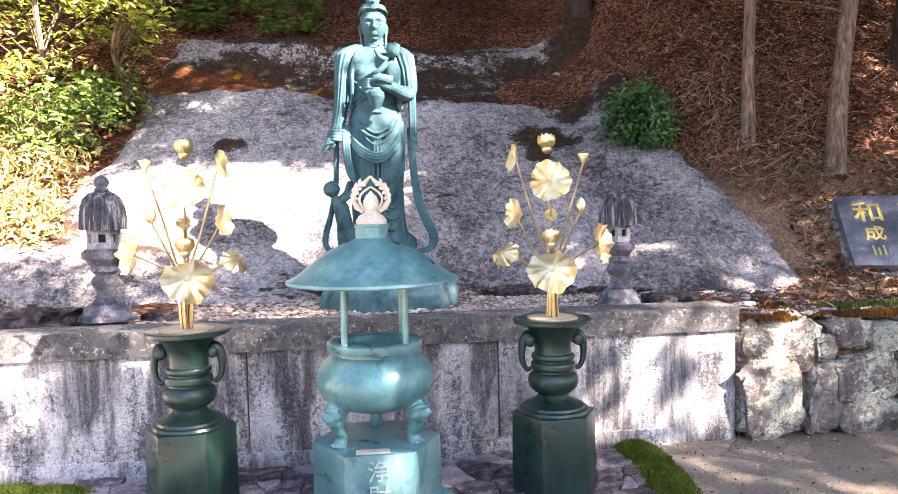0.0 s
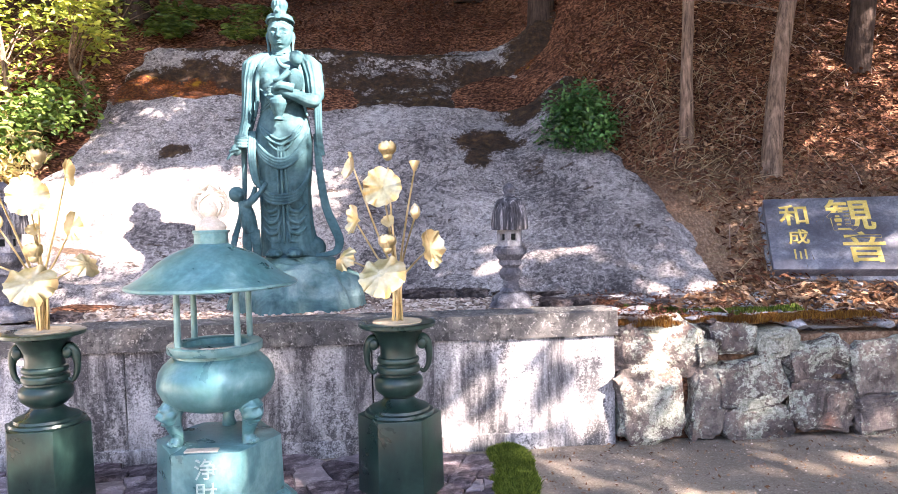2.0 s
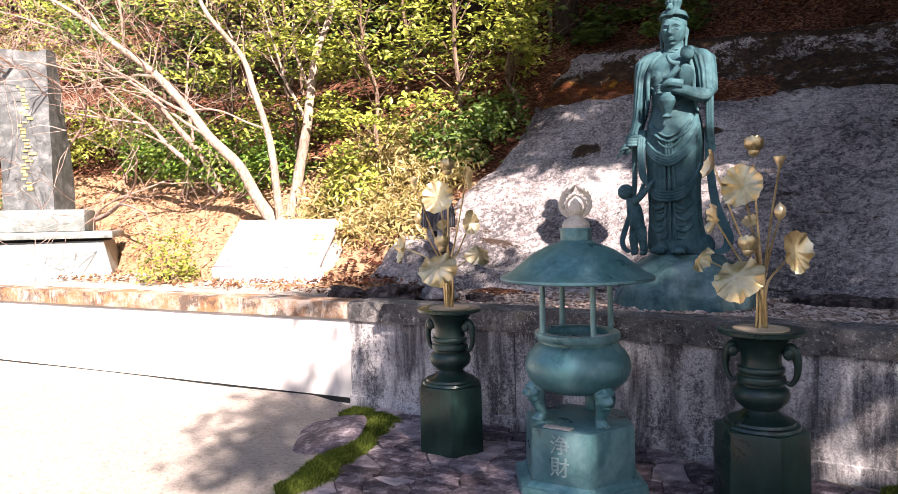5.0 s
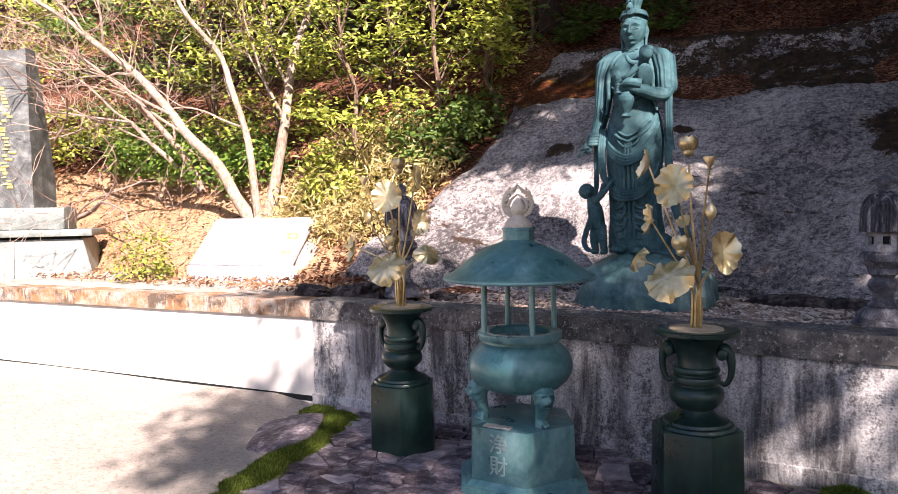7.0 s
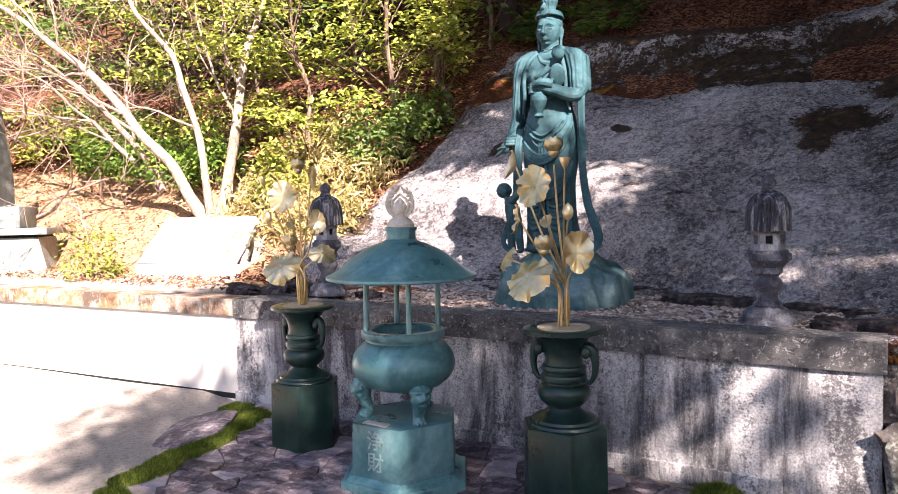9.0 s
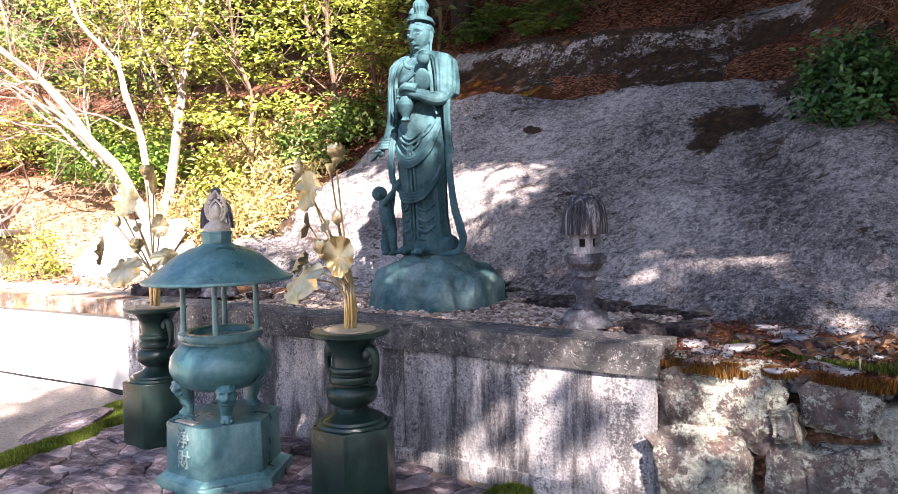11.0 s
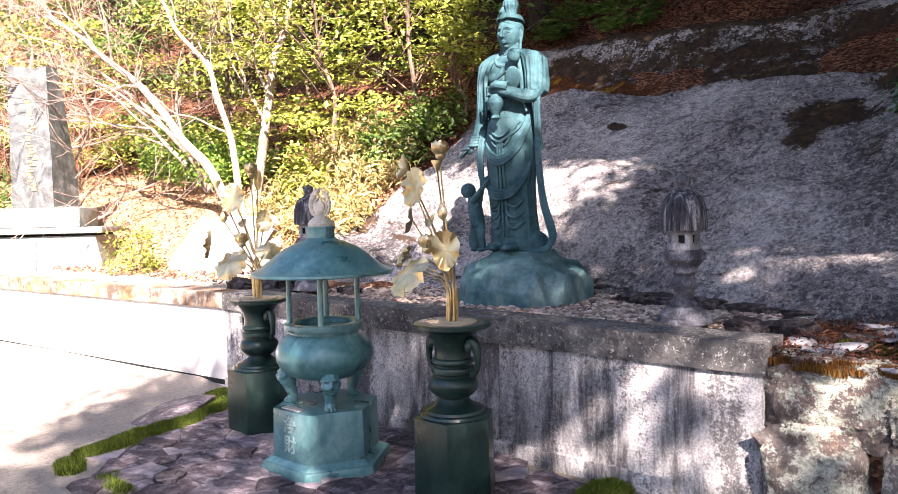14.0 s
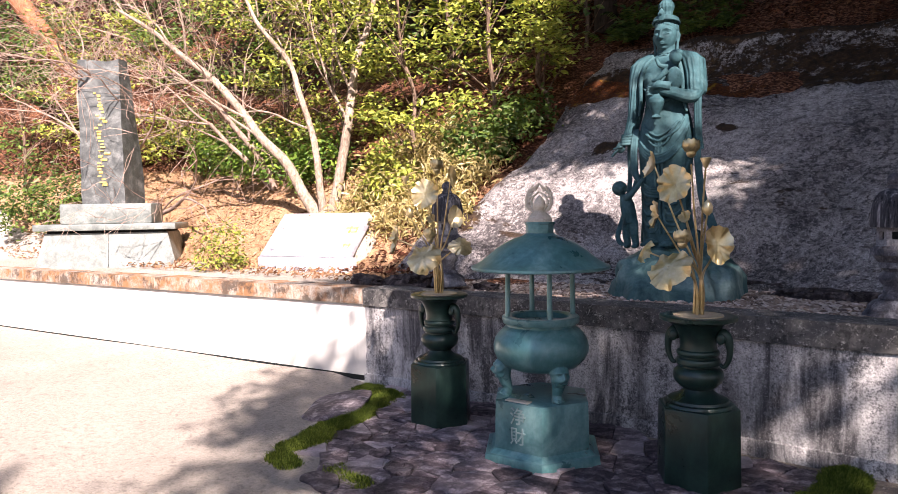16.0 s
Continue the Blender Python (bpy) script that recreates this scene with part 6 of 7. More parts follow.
for k, (x, y, tall, wide, count, mat) in enumerate((
        (-4.6, 8.3, 3.3, 1.25, 130, GREEN_YELLOW), (-3.7, 9.2, 3.4, 1.2, 120, GREEN_YELLOW), (-6.6, 8.6, 3.4, 1.5, 140, GREEN_YELLOW), (-8.3, 8.9, 3.6, 1.5, 130, GREEN_YELLOW),
        (-10.2, 8.9, 3.8, 1.6, 130, GREEN_MID), (-12.2, 7.6, 3.6, 1.7, 130, GREEN_YELLOW), (-14.5, 6.6, 4.2, 1.9, 140, GREEN_MID), (-17.5, 5.4, 4.8, 2.2, 150, GREEN_MID),
        (-5.5, 10.4, 4.2, 1.8, 130, GREEN_MID), (-8.5, 11.0, 4.5, 2.0, 130, GREEN_MID), (-12.0, 10.5, 5.0, 2.2, 140, GREEN_MID), (-16.0, 9.5, 5.5, 2.5, 140, GREEN_MID), (-3.0, 11.0, 3.2, 1.3, 80, GREEN_MID))):
    broadleaf(x, y, tall, wide, int(count * 0.38), mat, 40 + k, "young evergreen tree with layered yellow-green leaves" if mat is GREEN_YELLOW else "evergreen tree with mid-green leaves at the wood's edge",
              0.10, 62 if k < 8 else 34, 0.10 if k < 8 else 0.15)
for k, (x, y) in enumerate(((-20, 8), (-24, 4), (-18, 12), (-22, 13), (-13, 14), (-9, 15), (-5.5, 14.5), (-26, 9), (-15, 17), (-10, 19))):
    broadleaf(x, y, 6.5, 2.8, 150, GREEN_MID, 60 + k, "dark evergreen tree deep in the wood", 0.05, 20, 0.22, trunk_r=0.1)
# branch with bright leaves that hangs over the rock's upper corner
broadleaf(-2.85, 9.3, 1.7, 0.6, 44, GREEN_YELLOW, 71, "young evergreen tree leaning over the rock's upper corner", 0.4, 24, 0.11, lean=(0.45, -0.9, 0))


def shrub(x, y, wide, tall, count, mat, seed, label, leaf=0.07, per=14, stems=9, name="shrub"):
    rng = np.random.RandomState(seed)
    foot = on_land(x, y)
    top = thing(name, Matrix.Translation(foot - Vector((0, 0, 0.03))), label, "shrub")
    d = rng.normal(size=(count, 3))
    d /= np.linalg.norm(d, axis=1)[:, None]
    d[:, 2] = np.abs(d[:, 2]) * 0.95 + 0.05
    f = rng.uniform(0.35, 1, (count, 1)) ** 0.5 * (1 + 0.22 * np.sin(3 * d[:, :1] + 5 * d[:, 1:2] + seed))
    cs = d * f * np.array([wide, wide, tall])
    bm = bmesh.new()
    for c in cs[:: max(1, count // stems)]:
        tube(bm, [(c[0] * 0.1, c[1] * 0.1, 0), (c[0] * 0.5, c[1] * 0.5, c[2] * 0.65), tuple(c)], [0.012, 0.004], 5, 3)
    tagged(part("stem_cluster", bm, BARK_GREY, top), kind="stuff")
    pts, nrm = sprays(rng, cs, leaf * 1.1, per, 0.7, 0.8, (0, -0.2, 0))
    nrm = nrm + np.repeat(d, per, 0) * 0.8
    mesh_part("leaves", leaf_cloud("leaves", mat, pts, nrm, rng.uniform(0.7, 1.25, len(pts)) * leaf, 0.5, 0.1, seed), top, kind="stuff")
    return top


shrub(3.36, 8.2, 0.43, 0.82, 230, GREEN_DEEP, 5, "dense dark-green evergreen bush growing from the rock", 0.068, 18)
shrub(-6.15, 5.8, 0.36, 0.9, 90, GREEN_YELLOW, 6, "small yellow-green shrub with upright twigs", 0.06, 10)
for k, (x, y, w, t, n, mat) in enumerate(((-3.4, 8.35, 0.5, 0.85, 120, GREEN_MID), (-3.0, 8.9, 0.45, 0.7, 90, GREEN_MID), (-7.5, 8.2, 0.8, 0.9, 150, GREEN_BRIGHT), (-8.8, 8.5, 0.9, 0.95, 170, GREEN_BRIGHT), (-6.4, 8.0, 0.6, 0.9, 110, GREEN_BRIGHT),
                                          (-4.6, 7.7, 0.5, 0.7, 100, GREEN_YELLOW), (-10.2, 8.7, 0.8, 0.9, 140, GREEN_BRIGHT), (-12.5, 6.2, 1.0, 1.2, 180, GREEN_MID), (-14.5, 5.0, 1.1, 1.4, 180, GREEN_YELLOW), (-11.6, 8.9, 0.9, 1.0, 140, GREEN_YELLOW))):
    shrub(x, y, w, t, n, mat, 80 + k, "low evergreen shrub with glossy leaves on the slope", 0.09)


def fern_patch(name, spots, mat, size, seed, label):
    """Arching fronds with two rows of leaflets."""
    rng = np.random.RandomState(seed)
    roots, tips = [], []
    for x, y in spots:
        p = on_land(x, y) + Vector((0, 0, 0.12))
        for _ in range(7):
            a = rng.uniform(0, 2 * math.pi)
            L = size * rng.uniform(0.7, 1.2)
            way = Vector((math.cos(a), math.sin(a), 0))
            rise = rng.uniform(0.5, 1.0)
            for i in range(3, 15):
                f = i / 15
                q = p + way * L * f * rise + Vector((0, 0, L * (1.5 * f - 1.1 * f * f)))
                s = Vector((-way.y, way.x, 0))
                w = L * 0.26 * math.sin(math.pi * (0.15 + 0.8 * f))
                for g in (-1, 1):
                    roots.append(q)
                    tips.append(q + s * w * g + way * w * 0.5 - Vector((0, 0, w * 0.25)))
    me = blade_cloud(name, mat, roots, tips, size * 0.055, 0.05, seed)
    return tagged(new(name, me), label, "fern", kind="stuff")


rng = np.random.RandomState(3)
tuft = np.array([on_land(rng.uniform(-5.2, -2.95), rng.uniform(6.9, 9.0)) + Vector((0, 0, 0.14 + abs(rng.normal()) * 0.12)) for _ in range(230)])
tuft_pts, tuft_n = sprays(rng, tuft, 0.12, 30, 0.8, 1.6)
tagged(new("fern_bank", leaf_cloud("fern_bank", FERN, tuft_pts, tuft_n, rng.uniform(0.5, 1.3, len(tuft_pts)) * 0.13, 0.2, 0.2, 4)), "bank of yellowing ferns in the sun beside the rock", "fern", kind="stuff")
fern_patch("green_fern", [(rng.uniform(-2.6, -0.6), rng.uniform(10.6, 11.6)) for _ in range(24)], GREEN_MID, 0.42, 5, "green ferns along the top of the rock")

# ---- trunks on the shaded slope ----
def trunk(x, y, way, length, r, bark, seed, label, crown=0):
    rng = np.random.RandomState(seed)
    foot = on_land(x, y)
    top = thing("tree", Matrix.Translation(foot - Vector((0, 0, 0.1))), label, "tree")
    pts = [Vector(way) * length * f + Vector((rng.normal(), rng.normal(), 0)) * 0.012 * (f > 0) for f in np.linspace(0, 1, 7)]
    bm = bmesh.new()
    tube(bm, pts, [r * 1.35, r * 1.05, r, r * 0.95, r * 0.9, r * 0.8], 18, 6)
    for v in bm.verts:
        v.co += v.co.normalized() * 0 + Vector((1, 1, 0)) * 0.012 * noise.noise(v.co * Vector((9, 9, 2)).x)
    part("trunk", bm, bark, top)
    lines, tips = [], []
    for _ in range(5):
        f = rng.uniform(0.35, 0.95)
        branch(rng, Vector(way) * length * f, (rng.normal(), rng.normal(), 0.3), rng.uniform(0.5, 1.1), 0.014, 2, lines, tips, 0.05)
    bm = bmesh.new()
    rod_cloud(bm, lines, 4)
    tagged(part("dead_branchwork", bm, bark, top), kind="stuff")
    # crown held above the view, added to keep light off the hillside
    if crown:
        a, q = rng.uniform(0, 2 * math.pi, crown), np.sqrt(rng.uniform(0, 1, crown))
        low = max(7.4 + 0.3 * max(0.0, y - 11), foot.z + 1.5) - foot.z
        h = low + rng.uniform(0, 3.0, crown)
        cs = np.stack([way[0] * h + 2.9 * q * np.cos(a), way[1] * h + 2.9 * q * np.sin(a), h], 1)
        pts, nrm = sprays(rng, cs, 0.32, 16, 0.5, 0.6)
        mesh_part("crown", leaf_cloud("crown", GREEN_MID, pts, nrm, rng.uniform(0.7, 1.2, len(pts)) * 0.24, 0.5, 0.1, seed), top, kind="stuff")
    return top


trunk(4.42, 7.62, (0.03, 0.05, 1.0), 5.0, 0.062, BARK_GREY, 1, "straight slim conifer trunk on the slope")
trunk(5.12, 7.1, (0.16, 0.1, 1.0), 5.0, 0.085, BARK_GREY, 2, "leaning ridged conifer trunk on the slope")
for k, (x, y, r, lean) in enumerate(((3.4, 10.6, 0.16, 0.02), (5.8, 9.4, 0.14, 0.05), (6.8, 8.2, 0.12, 0.1), (7.6, 10.2, 0.18, 0.0), (1.2, 13.5, 0.18, 0.0), (-1.2, 13.0, 0.2, 0.02), (-2.9, 11.6, 0.16, -0.03), (5.0, 12.0, 0.2, 0.0),
                                     (-4.4, 12.2, 0.16, 0.0), (9.0, 7.6, 0.16, 0.0), (8.6, 12.5, 0.2, 0.0), (-7.0, 13.0, 0.2, 0.0), (-10.5, 12.8, 0.2, 0.0), (3.0, 15.0, 0.2, 0.0))):
    trunk(x, y, (lean, 0.0, 1.0), 7.0, r, BARK_DARK, 20 + k, "dark conifer trunk standing in the shade of the wood", 170)
trunk(-12.63, 8.15, (-0.49, -0.40, 1.0), 5.5, 0.22, BARK_RED, 50, "leaning pine trunk with red flaking bark")

# ---- unseen ridge added behind the camera to cut the low sky light ----
def ridge_at(u, v):
    a = math.pi * (0.93 + 1.14 * u)
    r = 34 + 16 * v
    h = (9 + 2.5 * noise.noise(Vector((u * 9, 0, 1)))) * math.sin(min(1.0, v * 1.6) * math.pi / 2) + 1.6 * noise.fractal(Vector((u * 40, v * 6, 2)), 1.0, 2.0, 3) * v
    return (r * math.cos(a), 2 + r * math.sin(a), h - 0.3)


solo("wooded_ridge", grid_mesh(160, 24, ridge_at), m_litter("ridge_green", (0.012, 0.02, 0.006), (0.03, 0.05, 0.015), (0.06, 0.085, 0.03)), "unseen green ridge added to block low sky light", "backdrop", kind="structure")

# ---- litter, grass, pebbles ----
def scatter_leaves(name, n, xs, ys, mat, size, seed, label, keep=None, lift=0.02, height=land):
    r = np.random.RandomState(seed)
    pts, nrm = [], []
    while len(pts) < n:
        x, y = r.uniform(*xs), r.uniform(*ys)
        if keep and not keep(x, y):
            continue
        pts.append((x, y, float(height(x, y)) + lift + abs(r.normal()) * 0.02))
        nrm.append((r.normal() * 0.5, -0.35 + r.normal() * 0.5, 1.0))
    me = leaf_cloud(name, mat, pts, nrm, r.uniform(0.6, 1.3, n) * size, 0.4, 0.15, seed)
    return tagged(new(name, me), label, "leaf litter", kind="stuff")


def off_rock(x, y):
    return x > np.interp(y, (5.0, 6.3, 6.8, 7.6, 8.2, 9.0, 10.7), (2.9, 4.3, 4.3, 3.8, 3.5, 3.5, 3.5)) or x < -2.9 or y > 10.4


scatter_leaves("fallen_leaves", 16000, (-4, 9.5), (6.0, 14.0), RED_DRY, 0.085, 1, "red-brown fallen leaves on the shaded slope", off_rock, 0.07)
scatter_leaves("dry_leaves", 10000, (2.9, 9.5), (5.2, 9.5), DRY, 0.075, 2, "pale dry fallen leaves and bits of bark", off_rock, 0.06)
scatter_leaves("sunlit_leaves", 6000, (-13, -2.7), (5.4, 8.6), DRY, 0.07, 3, "pale dry leaves on the sunny slope", lambda x, y: True, 0.05)
r = np.random.RandomState(8)
roots, tips = [], []
while len(roots) < 1300:
    x, y = r.normal(4.3, 0.75), r.normal(7.6, 0.7)
    if off_rock(x, y):
        p = on_land(x, y)
        roots.append(p + Vector((0, 0, 0.02)))
        tips.append(p + Vector((r.normal() * 0.16, r.normal() * 0.16 - 0.06, abs(r.normal()) * 0.11 + 0.04)))
tagged(new("dry_grass", blade_cloud("dry_grass", STRAW, roots, tips, 0.008, 0.02, 3)), "tangle of dry straw-coloured grass round the trunks", "grass", kind="stuff")
tw = bmesh.new()
for _ in range(180):
    x, y = r.uniform(2.9, 8.5), r.uniform(5.0, 9.0)
    if off_rock(x, y):
        a, L = r.uniform(0, math.pi), r.uniform(0.1, 0.45)
        p, q = on_land(x, y), on_land(x + L * math.cos(a), y + L * math.sin(a) * 0.6)
        tube(tw, [p + Vector((0, 0, 0.05)), p.lerp(q, 0.5) + Vector((0, 0, 0.08)), q + Vector((0, 0, 0.06))], [0.006, 0.003], 4, 2)
tagged(solo("fallen_twigs", tw, TWIG, "dead twigs lying on the slope", "twigs"), kind="stuff")

# pale trodden earth on the sunny terrace
def earth_at(u, v):
    x = -15 + 12.1 * u
    y0, y1 = wall_front(x) + 0.28, 6.15 + 0.25 * noise.noise(Vector((x, 0, 5)))
    y = y0 + (y1 - y0) * v
    e = min(1.0, 8 * min(v + 0.3, 1 - v, 3 * (1 - u)))
    return (x, y, float(land(x, y)) + 0.028 * e - 0.006 + 0.012 * noise.noise(Vector((x * 2, y * 2, 0))))


solo("terrace_earth", grid_mesh(120, 24, earth_at), GROUND, "pale dry earth on the sunny terrace", "ground", kind="structure")


# pebble bed on the terrace
def pebble_bed(name, n, xs, ys, mat, size, seed, label, z=None):
    r = np.random.RandomState(seed)
    ico = bmesh.new()
    bmesh.ops.create_icosphere(ico, subdivisions=1, radius=1.0)
    ico.verts.ensure_lookup_table()
    base = np.array([v.co[:] for v in ico.verts])
    tri = np.array([[v.index for v in f.verts] for f in ico.faces])
    ico.free()
    V, F = [], []
    for k in range(n):
        x, y = r.uniform(*xs), r.uniform(*ys)
        s = size * r.uniform(0.5, 1.3) * np.array([r.uniform(0.8, 1.4), r.uniform(0.7, 1.2), r.uniform(0.4, 0.7)])
        a = r.uniform(0, math.pi)
        q = base * (1 + 0.15 * r.normal(size=(len(base), 1))) * s
        rot = np.array([[math.cos(a), -math.sin(a), 0], [math.sin(a), math.cos(a), 0], [0, 0, 1]])
        V.append(q @ rot.T + np.array([x, y, (land(x, y) if z is None else z) + s[2] * 0.5 + r.uniform(0, 0.012)]))
        F.append(tri + k * len(base))
    me = bpy.data.meshes.new(name)
    me.from_pydata(np.concatenate(V).tolist(), [], np.concatenate(F).tolist())
    me.materials.append(mat)
    return tagged(new(name, me), label, "pebbles", kind="stuff")


PEB = Nodes("mixed_pebbles", 0.8)
PEB.colour(PEB.mix(PEB.ramp(PEB.noise(60, 3), [(0.35, 0.4), (0.6, 0.0)]), PEB.ramp(PEB.island(), [(0.0, (0.09, 0.06, 0.05)), (0.4, (0.30, 0.22, 0.17)), (1.0, (0.62, 0.53, 0.46))]), (0.12, 0.1, 0.09)))
pebble_bed("pebble_bed", 12500, (-2.1, 2.45), (5.14, 6.85), PEB.mat, 0.0215, 1, "bed of pale rounded pebbles on the terrace")
pebble_bed("grit", 2600, (1.6, 7.5), (1.5, 4.75), PEB.mat, 0.008, 2, "loose grit and small stones on the earth", -0.088)

# edging stones behind and beside the pebbles
rnd = random.Random(21)
for k in range(15):
    x = -2.2 + k * 0.34 + rnd.uniform(-0.06, 0.06)
    bm = boulder(bmesh.new(), (0, 0, 0), rnd.uniform(0.14, 0.22), rnd.uniform(0.08, 0.13), rnd.uniform(0.04, 0.07), 0.30, 0.5, 4, 200 + k)
    ob = solo("edging_stone", bm, EDGE_STONE, "dark flat stone edging the pebble bed", "stone", "edging stones of the pebble bed")
    y = 6.72 - 0.03 * k * (k > 9) + rnd.uniform(-0.05, 0.05)
    ob.location = (x, y, float(land(x, y)) + 0.02)
for x, y, sx, sy, sz in ((-2.45, 5.55, 0.36, 0.2, 0.10), (-2.9, 5.4, 0.2, 0.16, 0.09), (-1.55, 5.72, 0.13, 0.1, 0.06), (-2.2, 5.25, 0.12, 0.1, 0.05), (2.42, 5.5, 0.13, 0.1, 0.07), (2.62, 5.65, 0.17, 0.12, 0.06)):
    ob = solo("rock", boulder(bmesh.new(), (0, 0, 0), sx, sy, sz, 0.28, 0.55, 4, int(sx * 1000)), EDGE_STONE, "dark rough rock lying on the terrace", "rock")
    ob.location = (x, y, float(land(x, y)) + sz * 0.4)
# flat flakes of stone on the terrace above the field-stone wall
for k in range(90):
    x, y = rnd.uniform(2.75, 5.6), rnd.uniform(4.9, 6.1)
    bm = boulder(bmesh.new(), (0, 0, 0), rnd.uniform(0.05, 0.16), rnd.uniform(0.04, 0.1), rnd.uniform(0.012, 0.03), 0.2, 0.6, 2, 300 + k)
    ob = solo("stone_flake", bm, GRANITE if k % 3 else EDGE_STONE, "flat flake of grey stone lying among dead leaves", "stone", "stone flakes on the terrace")
    ob.location, ob.rotation_euler = (x, y, float(land(x, y)) + 0.02), (0, 0, rnd.uniform(0, 3))
scatter_leaves("ground_debris", 2200, (1.9, 7.0), (2.2, 4.75), DRY, 0.028, 9, "bits of dead leaf and bark on the earth", None, 0.002, lambda x, y: -0.092)
scatter_leaves("terrace_litter", 9000, (2.7, 7.0), (4.85, 6.3), RED_DRY, 0.03, 7, "dead leaves on the rough terrace", None, 0.02)


def moss_patch(name, inside, xs, ys, n, seed, label, tall=0.022, z=0.0, mat=MOSS):
    r = np.random.RandomState(seed)
    roots, tips = [], []
    while len(roots) < n:
        x, y = r.uniform(*xs), r.uniform(*ys)
        e = inside(x, y)
        if e <= 0:
            continue
        h = z + 0.042 * min(1, e * 7) + 0.022 * noise.noise(Vector((x * 11, y * 11, 0))) + 0.008 * noise.noise(Vector((x * 40, y * 40, 0)))
        roots.append((x, y, h - 0.03))
        tips.append((x + r.normal() * (0.002 + 0.64 * tall), y + r.normal() * (0.002 + 0.64 * tall), h + tall * r.uniform(0.3, 1.0)))
    return tagged(new(name, blade_cloud(name, mat, roots, tips, 0.005, 0.02, seed)), label, "moss", kind="stuff")


def near_line(pts, wide):
    def inside(x, y):
        best = 9.0
        for (ax, ay), (bx, by) in zip(pts, pts[1:]):
            t = max(0, min(1, ((x - ax) * (bx - ax) + (y - ay) * (by - ay)) / ((bx - ax) ** 2 + (by - ay) ** 2)))
            best = min(best, math.hypot(x - ax - t * (bx - ax), y - ay - t * (by - ay)))
        return wide * (1 + 0.45 * noise.noise(Vector((x * 3, y * 3, 2)))) - best
    return inside


moss_patch("moss_strip", near_line([(-2.2, 4.6), (-1.83, 4.5), (-1.62, 3.9), (-1.53, 3.4), (-1.5, 3.12)], 0.155), (-2.6, -1.2), (2.7, 4.8), 34000, 1, "strip of bright green moss along the paving", z=-0.055)
moss_patch("moss_cushion", near_line([(-1.28, 2.84), (-1.42, 2.9)], 0.1), (-1.7, -1.0), (2.6, 3.1), 1400, 2, "small cushion of green moss", z=-0.065)
moss_patch("moss_cushion", near_line([(-0.9, 2.97), (-0.6, 2.86)], 0.1), (-1.2, -0.3), (2.6, 3.2), 1800, 3, "small cushion of brownish moss", z=-0.065)
moss_patch("moss_strip", near_line([(1.88, 4.68), (1.86, 4.3), (1.82, 3.9), (1.76, 3.5)], 0.13), (1.4, 2.5), (2.7, 4.79), 30000, 4, "strip of bright green moss along the paving", z=-0.05)

RUST_MOSS = m_leaf("rust_brown_moss", (0.05, 0.018, 0.006), (0.17, 0.07, 0.015), (0.3, 0.17, 0.03), 0.85, 0.1)
moss_patch("rusty_moss", near_line([(2.78, 4.9), (3.0, 4.86), (3.3, 4.95), (3.7, 4.86), (4.2, 4.98), (4.7, 4.9)], 0.085), (2.7, 5.0), (4.7, 5.2), 12000, 8, "rust-brown moss on top of the field-stone wall", 0.004, 0.803, RUST_MOSS)
moss_patch("green_moss", near_line([(3.0, 5.5), (3.5, 5.15), (4.3, 5.2)], 0.06), (2.8, 4.6), (4.9, 5.7), 2500, 9, "dark green moss between the stone flakes", 0.006, 0.825)

# ---- tall trees added beside the place, crowns laid out to shape the shade ----
def lit(u, w):
    """How open the crowns are, by where their shadow falls on level ground."""
    k = 0.0
    if w < 5.2:
        k = max(k, min(1, (-1.75 - 0.85 * (w - 3) - u) / 0.5))
    if 4.6 < w < 9.9 and u < -4.3:
        k = max(k, min(1, (-4.3 - u) / 0.4))
    if 7.9 < w < 10.0 and u < -1.2:
        k = 1.0 if u < -1.9 else 0.7
    if 4.9 < w < 5.8 and -5.0 < u < -2.6:
        k = 0.96
    if 4.7 < w < 5.95 and 1.0 < u < 2.8:
        k = 0.82
    if 5.95 < w < 6.6 and 0.8 < u < 3.5:
        k = max(k, 0.45)
    if 2.0 < w < 4.8 and u > 2.0:
        k = 0.5
    if w < 4.6 and -2 < u < 2:
        k = max(k, 0.36)
    if w >= 9.9 and u < -5.4 - 0.6 * (w - 10):
        k = 1.0 if w < 15.2 else 0.3
    if w > 6.0 and u > 2.3:
        k = max(k, 0.5)
    return k


r = np.random.RandomState(17)
clumps = []
while len(clumps) < 11500:
    u, w = r.uniform(-22, 11), r.uniform(-1.5, 21)
    if (noise.noise(Vector((u * 1.1, w * 1.1, 4))) > 0.45 and not (u > -3 and w > 8)) or r.uniform() < lit(u, w) * 1.02:
        continue
    z = r.uniform(7.0, 10.5) + 0.2 * max(0, w - 9)
    clumps.append((u + z * SUN_DIR.x / SUN_DIR.z, w + z * SUN_DIR.y / SUN_DIR.z, z))
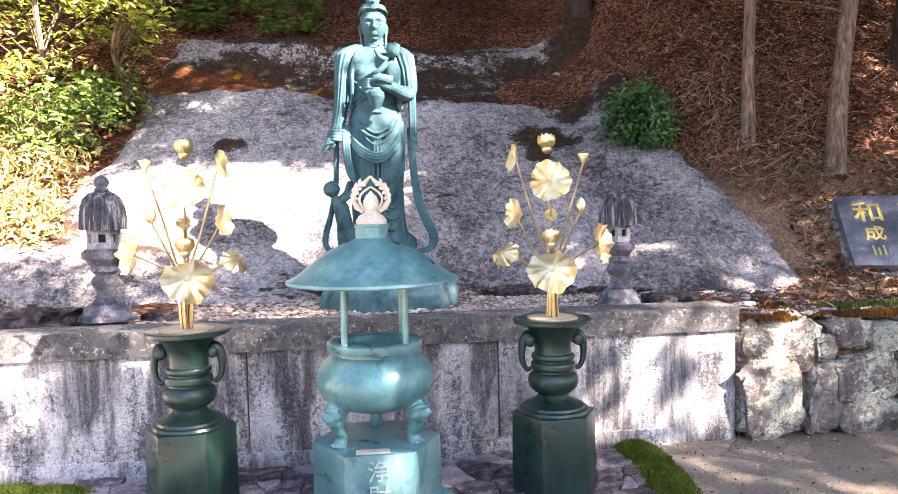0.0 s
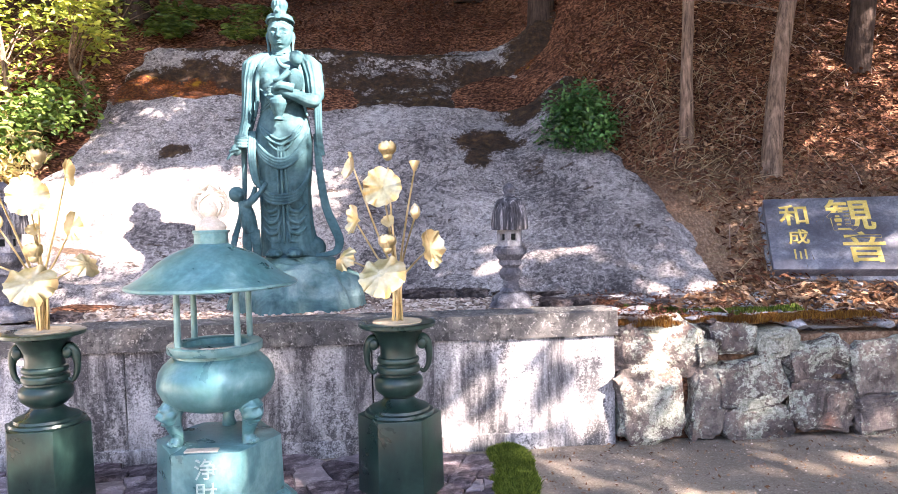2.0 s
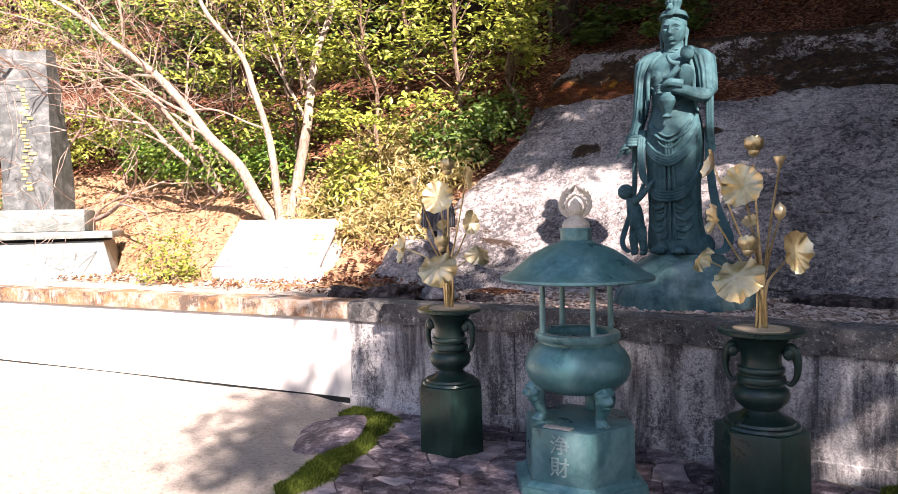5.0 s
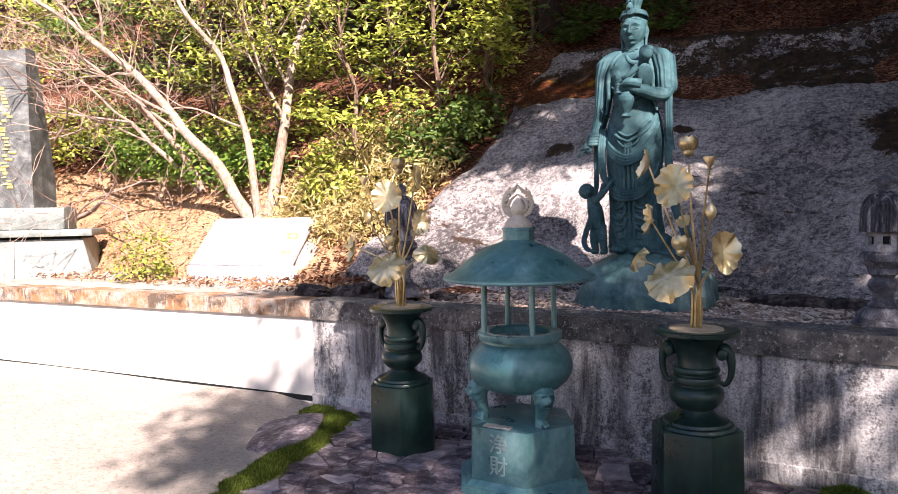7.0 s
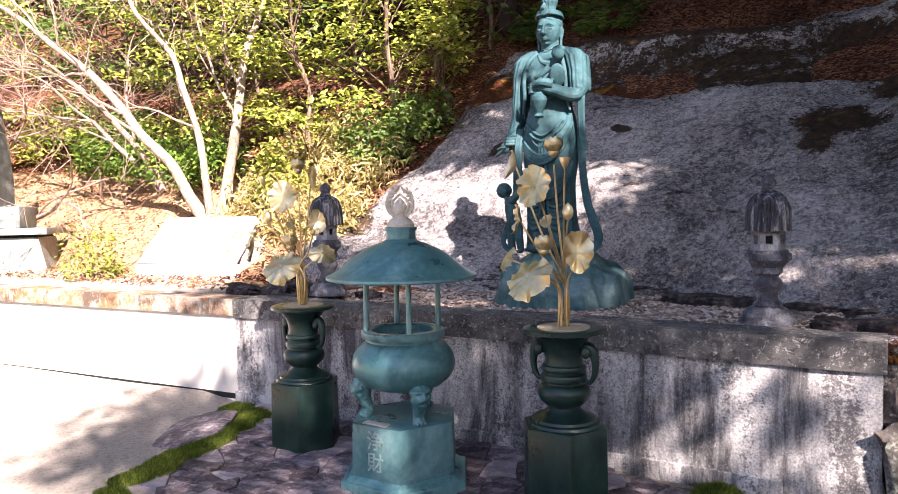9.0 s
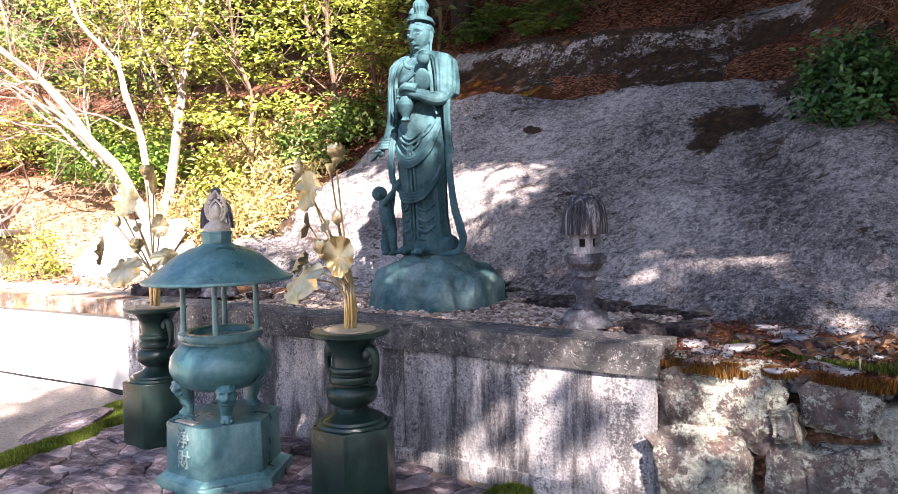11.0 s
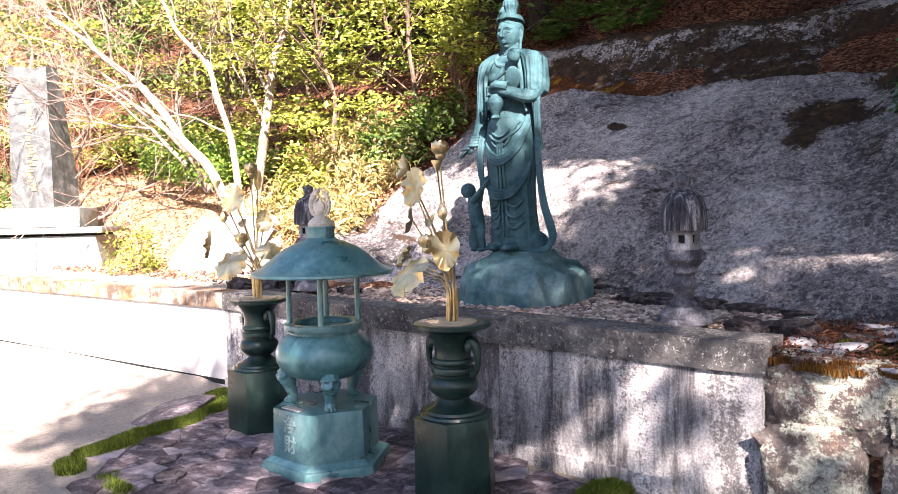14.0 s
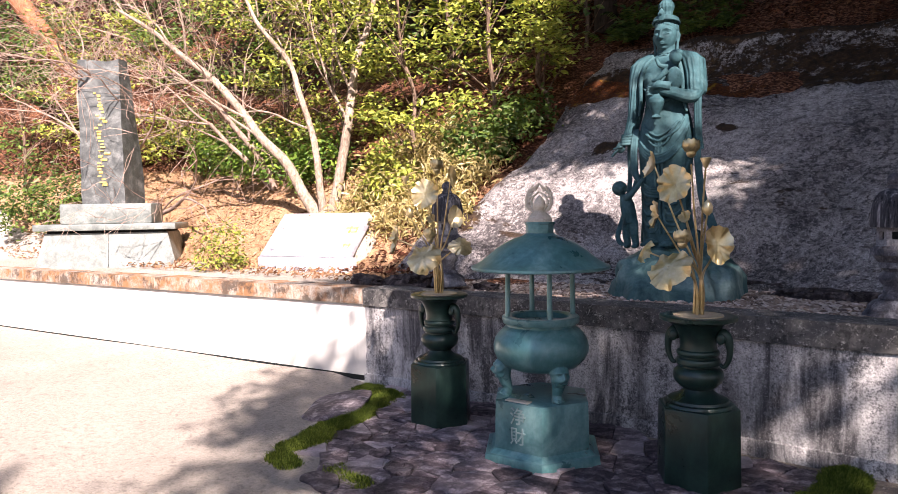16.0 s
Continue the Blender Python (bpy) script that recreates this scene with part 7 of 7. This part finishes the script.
# more clumps, set where their shade falls on the rock and wood behind
for u0, u1, w0, w1, count in ((-1.1, 2.2, 8.2, 14.0, 1250), (-4.2, -1.1, 10.2, 13.5, 600), (-9.0, 3.0, 13.8, 18.5, 2000)):
    for _ in range(count):
        u, w, z = r.uniform(u0, u1), r.uniform(w0, w1), r.uniform(7.5, 10.5)
        z += 0.2 * max(0, w - 9)
        clumps.append((u + z * SUN_DIR.x / SUN_DIR.z, w + z * SUN_DIR.y / SUN_DIR.z, z))
clumps = np.array(clumps)
SHADE_TREES = ((9.5, -3.5), (8.0, -7.0), (13.0, -4.0), (16.0, 1.0), (10.5, 3.0), (12.5, 8.5), (7.5, 10.8), (2.5, 12.5), (-3.5, 13.5), (-9.0, 14.0), (18.0, 7.0), (-14.0, 13.0))
owner = np.argmin([((clumps[:, 0] - x) ** 2 + (clumps[:, 1] - y) ** 2) for x, y in SHADE_TREES], 0)
for k, (x, y) in enumerate(SHADE_TREES):
    z0 = float(land(x, y)) if y > wall_front(x) + 0.3 else 0.0
    mine = clumps[owner == k]
    if len(mine) == 0:
        continue
    top = thing("shade_tree", Matrix.Translation((x, y, z0 - 0.1)), "tall evergreen tree added for shade, its crown laid out to shape it", "tree", "tall trees round the place")
    bm = bmesh.new()
    tube(bm, [(0, 0, 0), (0.1, 0, 3), (0, 0.1, 6), (0, 0, 10.5 - z0)], [0.28, 0.2, 0.15, 0.05], 12, 4)
    part("trunk", bm, BARK_DARK, top)
    bm = bmesh.new()
    for c in mine[::14]:
        q = Vector((c[0] - x, c[1] - y, c[2] - z0))
        tube(bm, [(0, 0, q.z - 1.6), q * 0.5 + Vector((0, 0, q.z * 0.5 - 0.4)), q], [0.045, 0.01], 5, 3)
    tagged(part("branchwork", bm, BARK_DARK, top), kind="stuff")
    pts, nrm = sprays(np.random.RandomState(100 + k), mine - np.array([[x, y, z0]]), 0.22, 15, 0.6, 0.7)
    mesh_part("crown", leaf_cloud("crown", GREEN_MID, pts, nrm, np.full(len(pts), 0.17), 0.5, 0.1, k), top, kind="stuff")
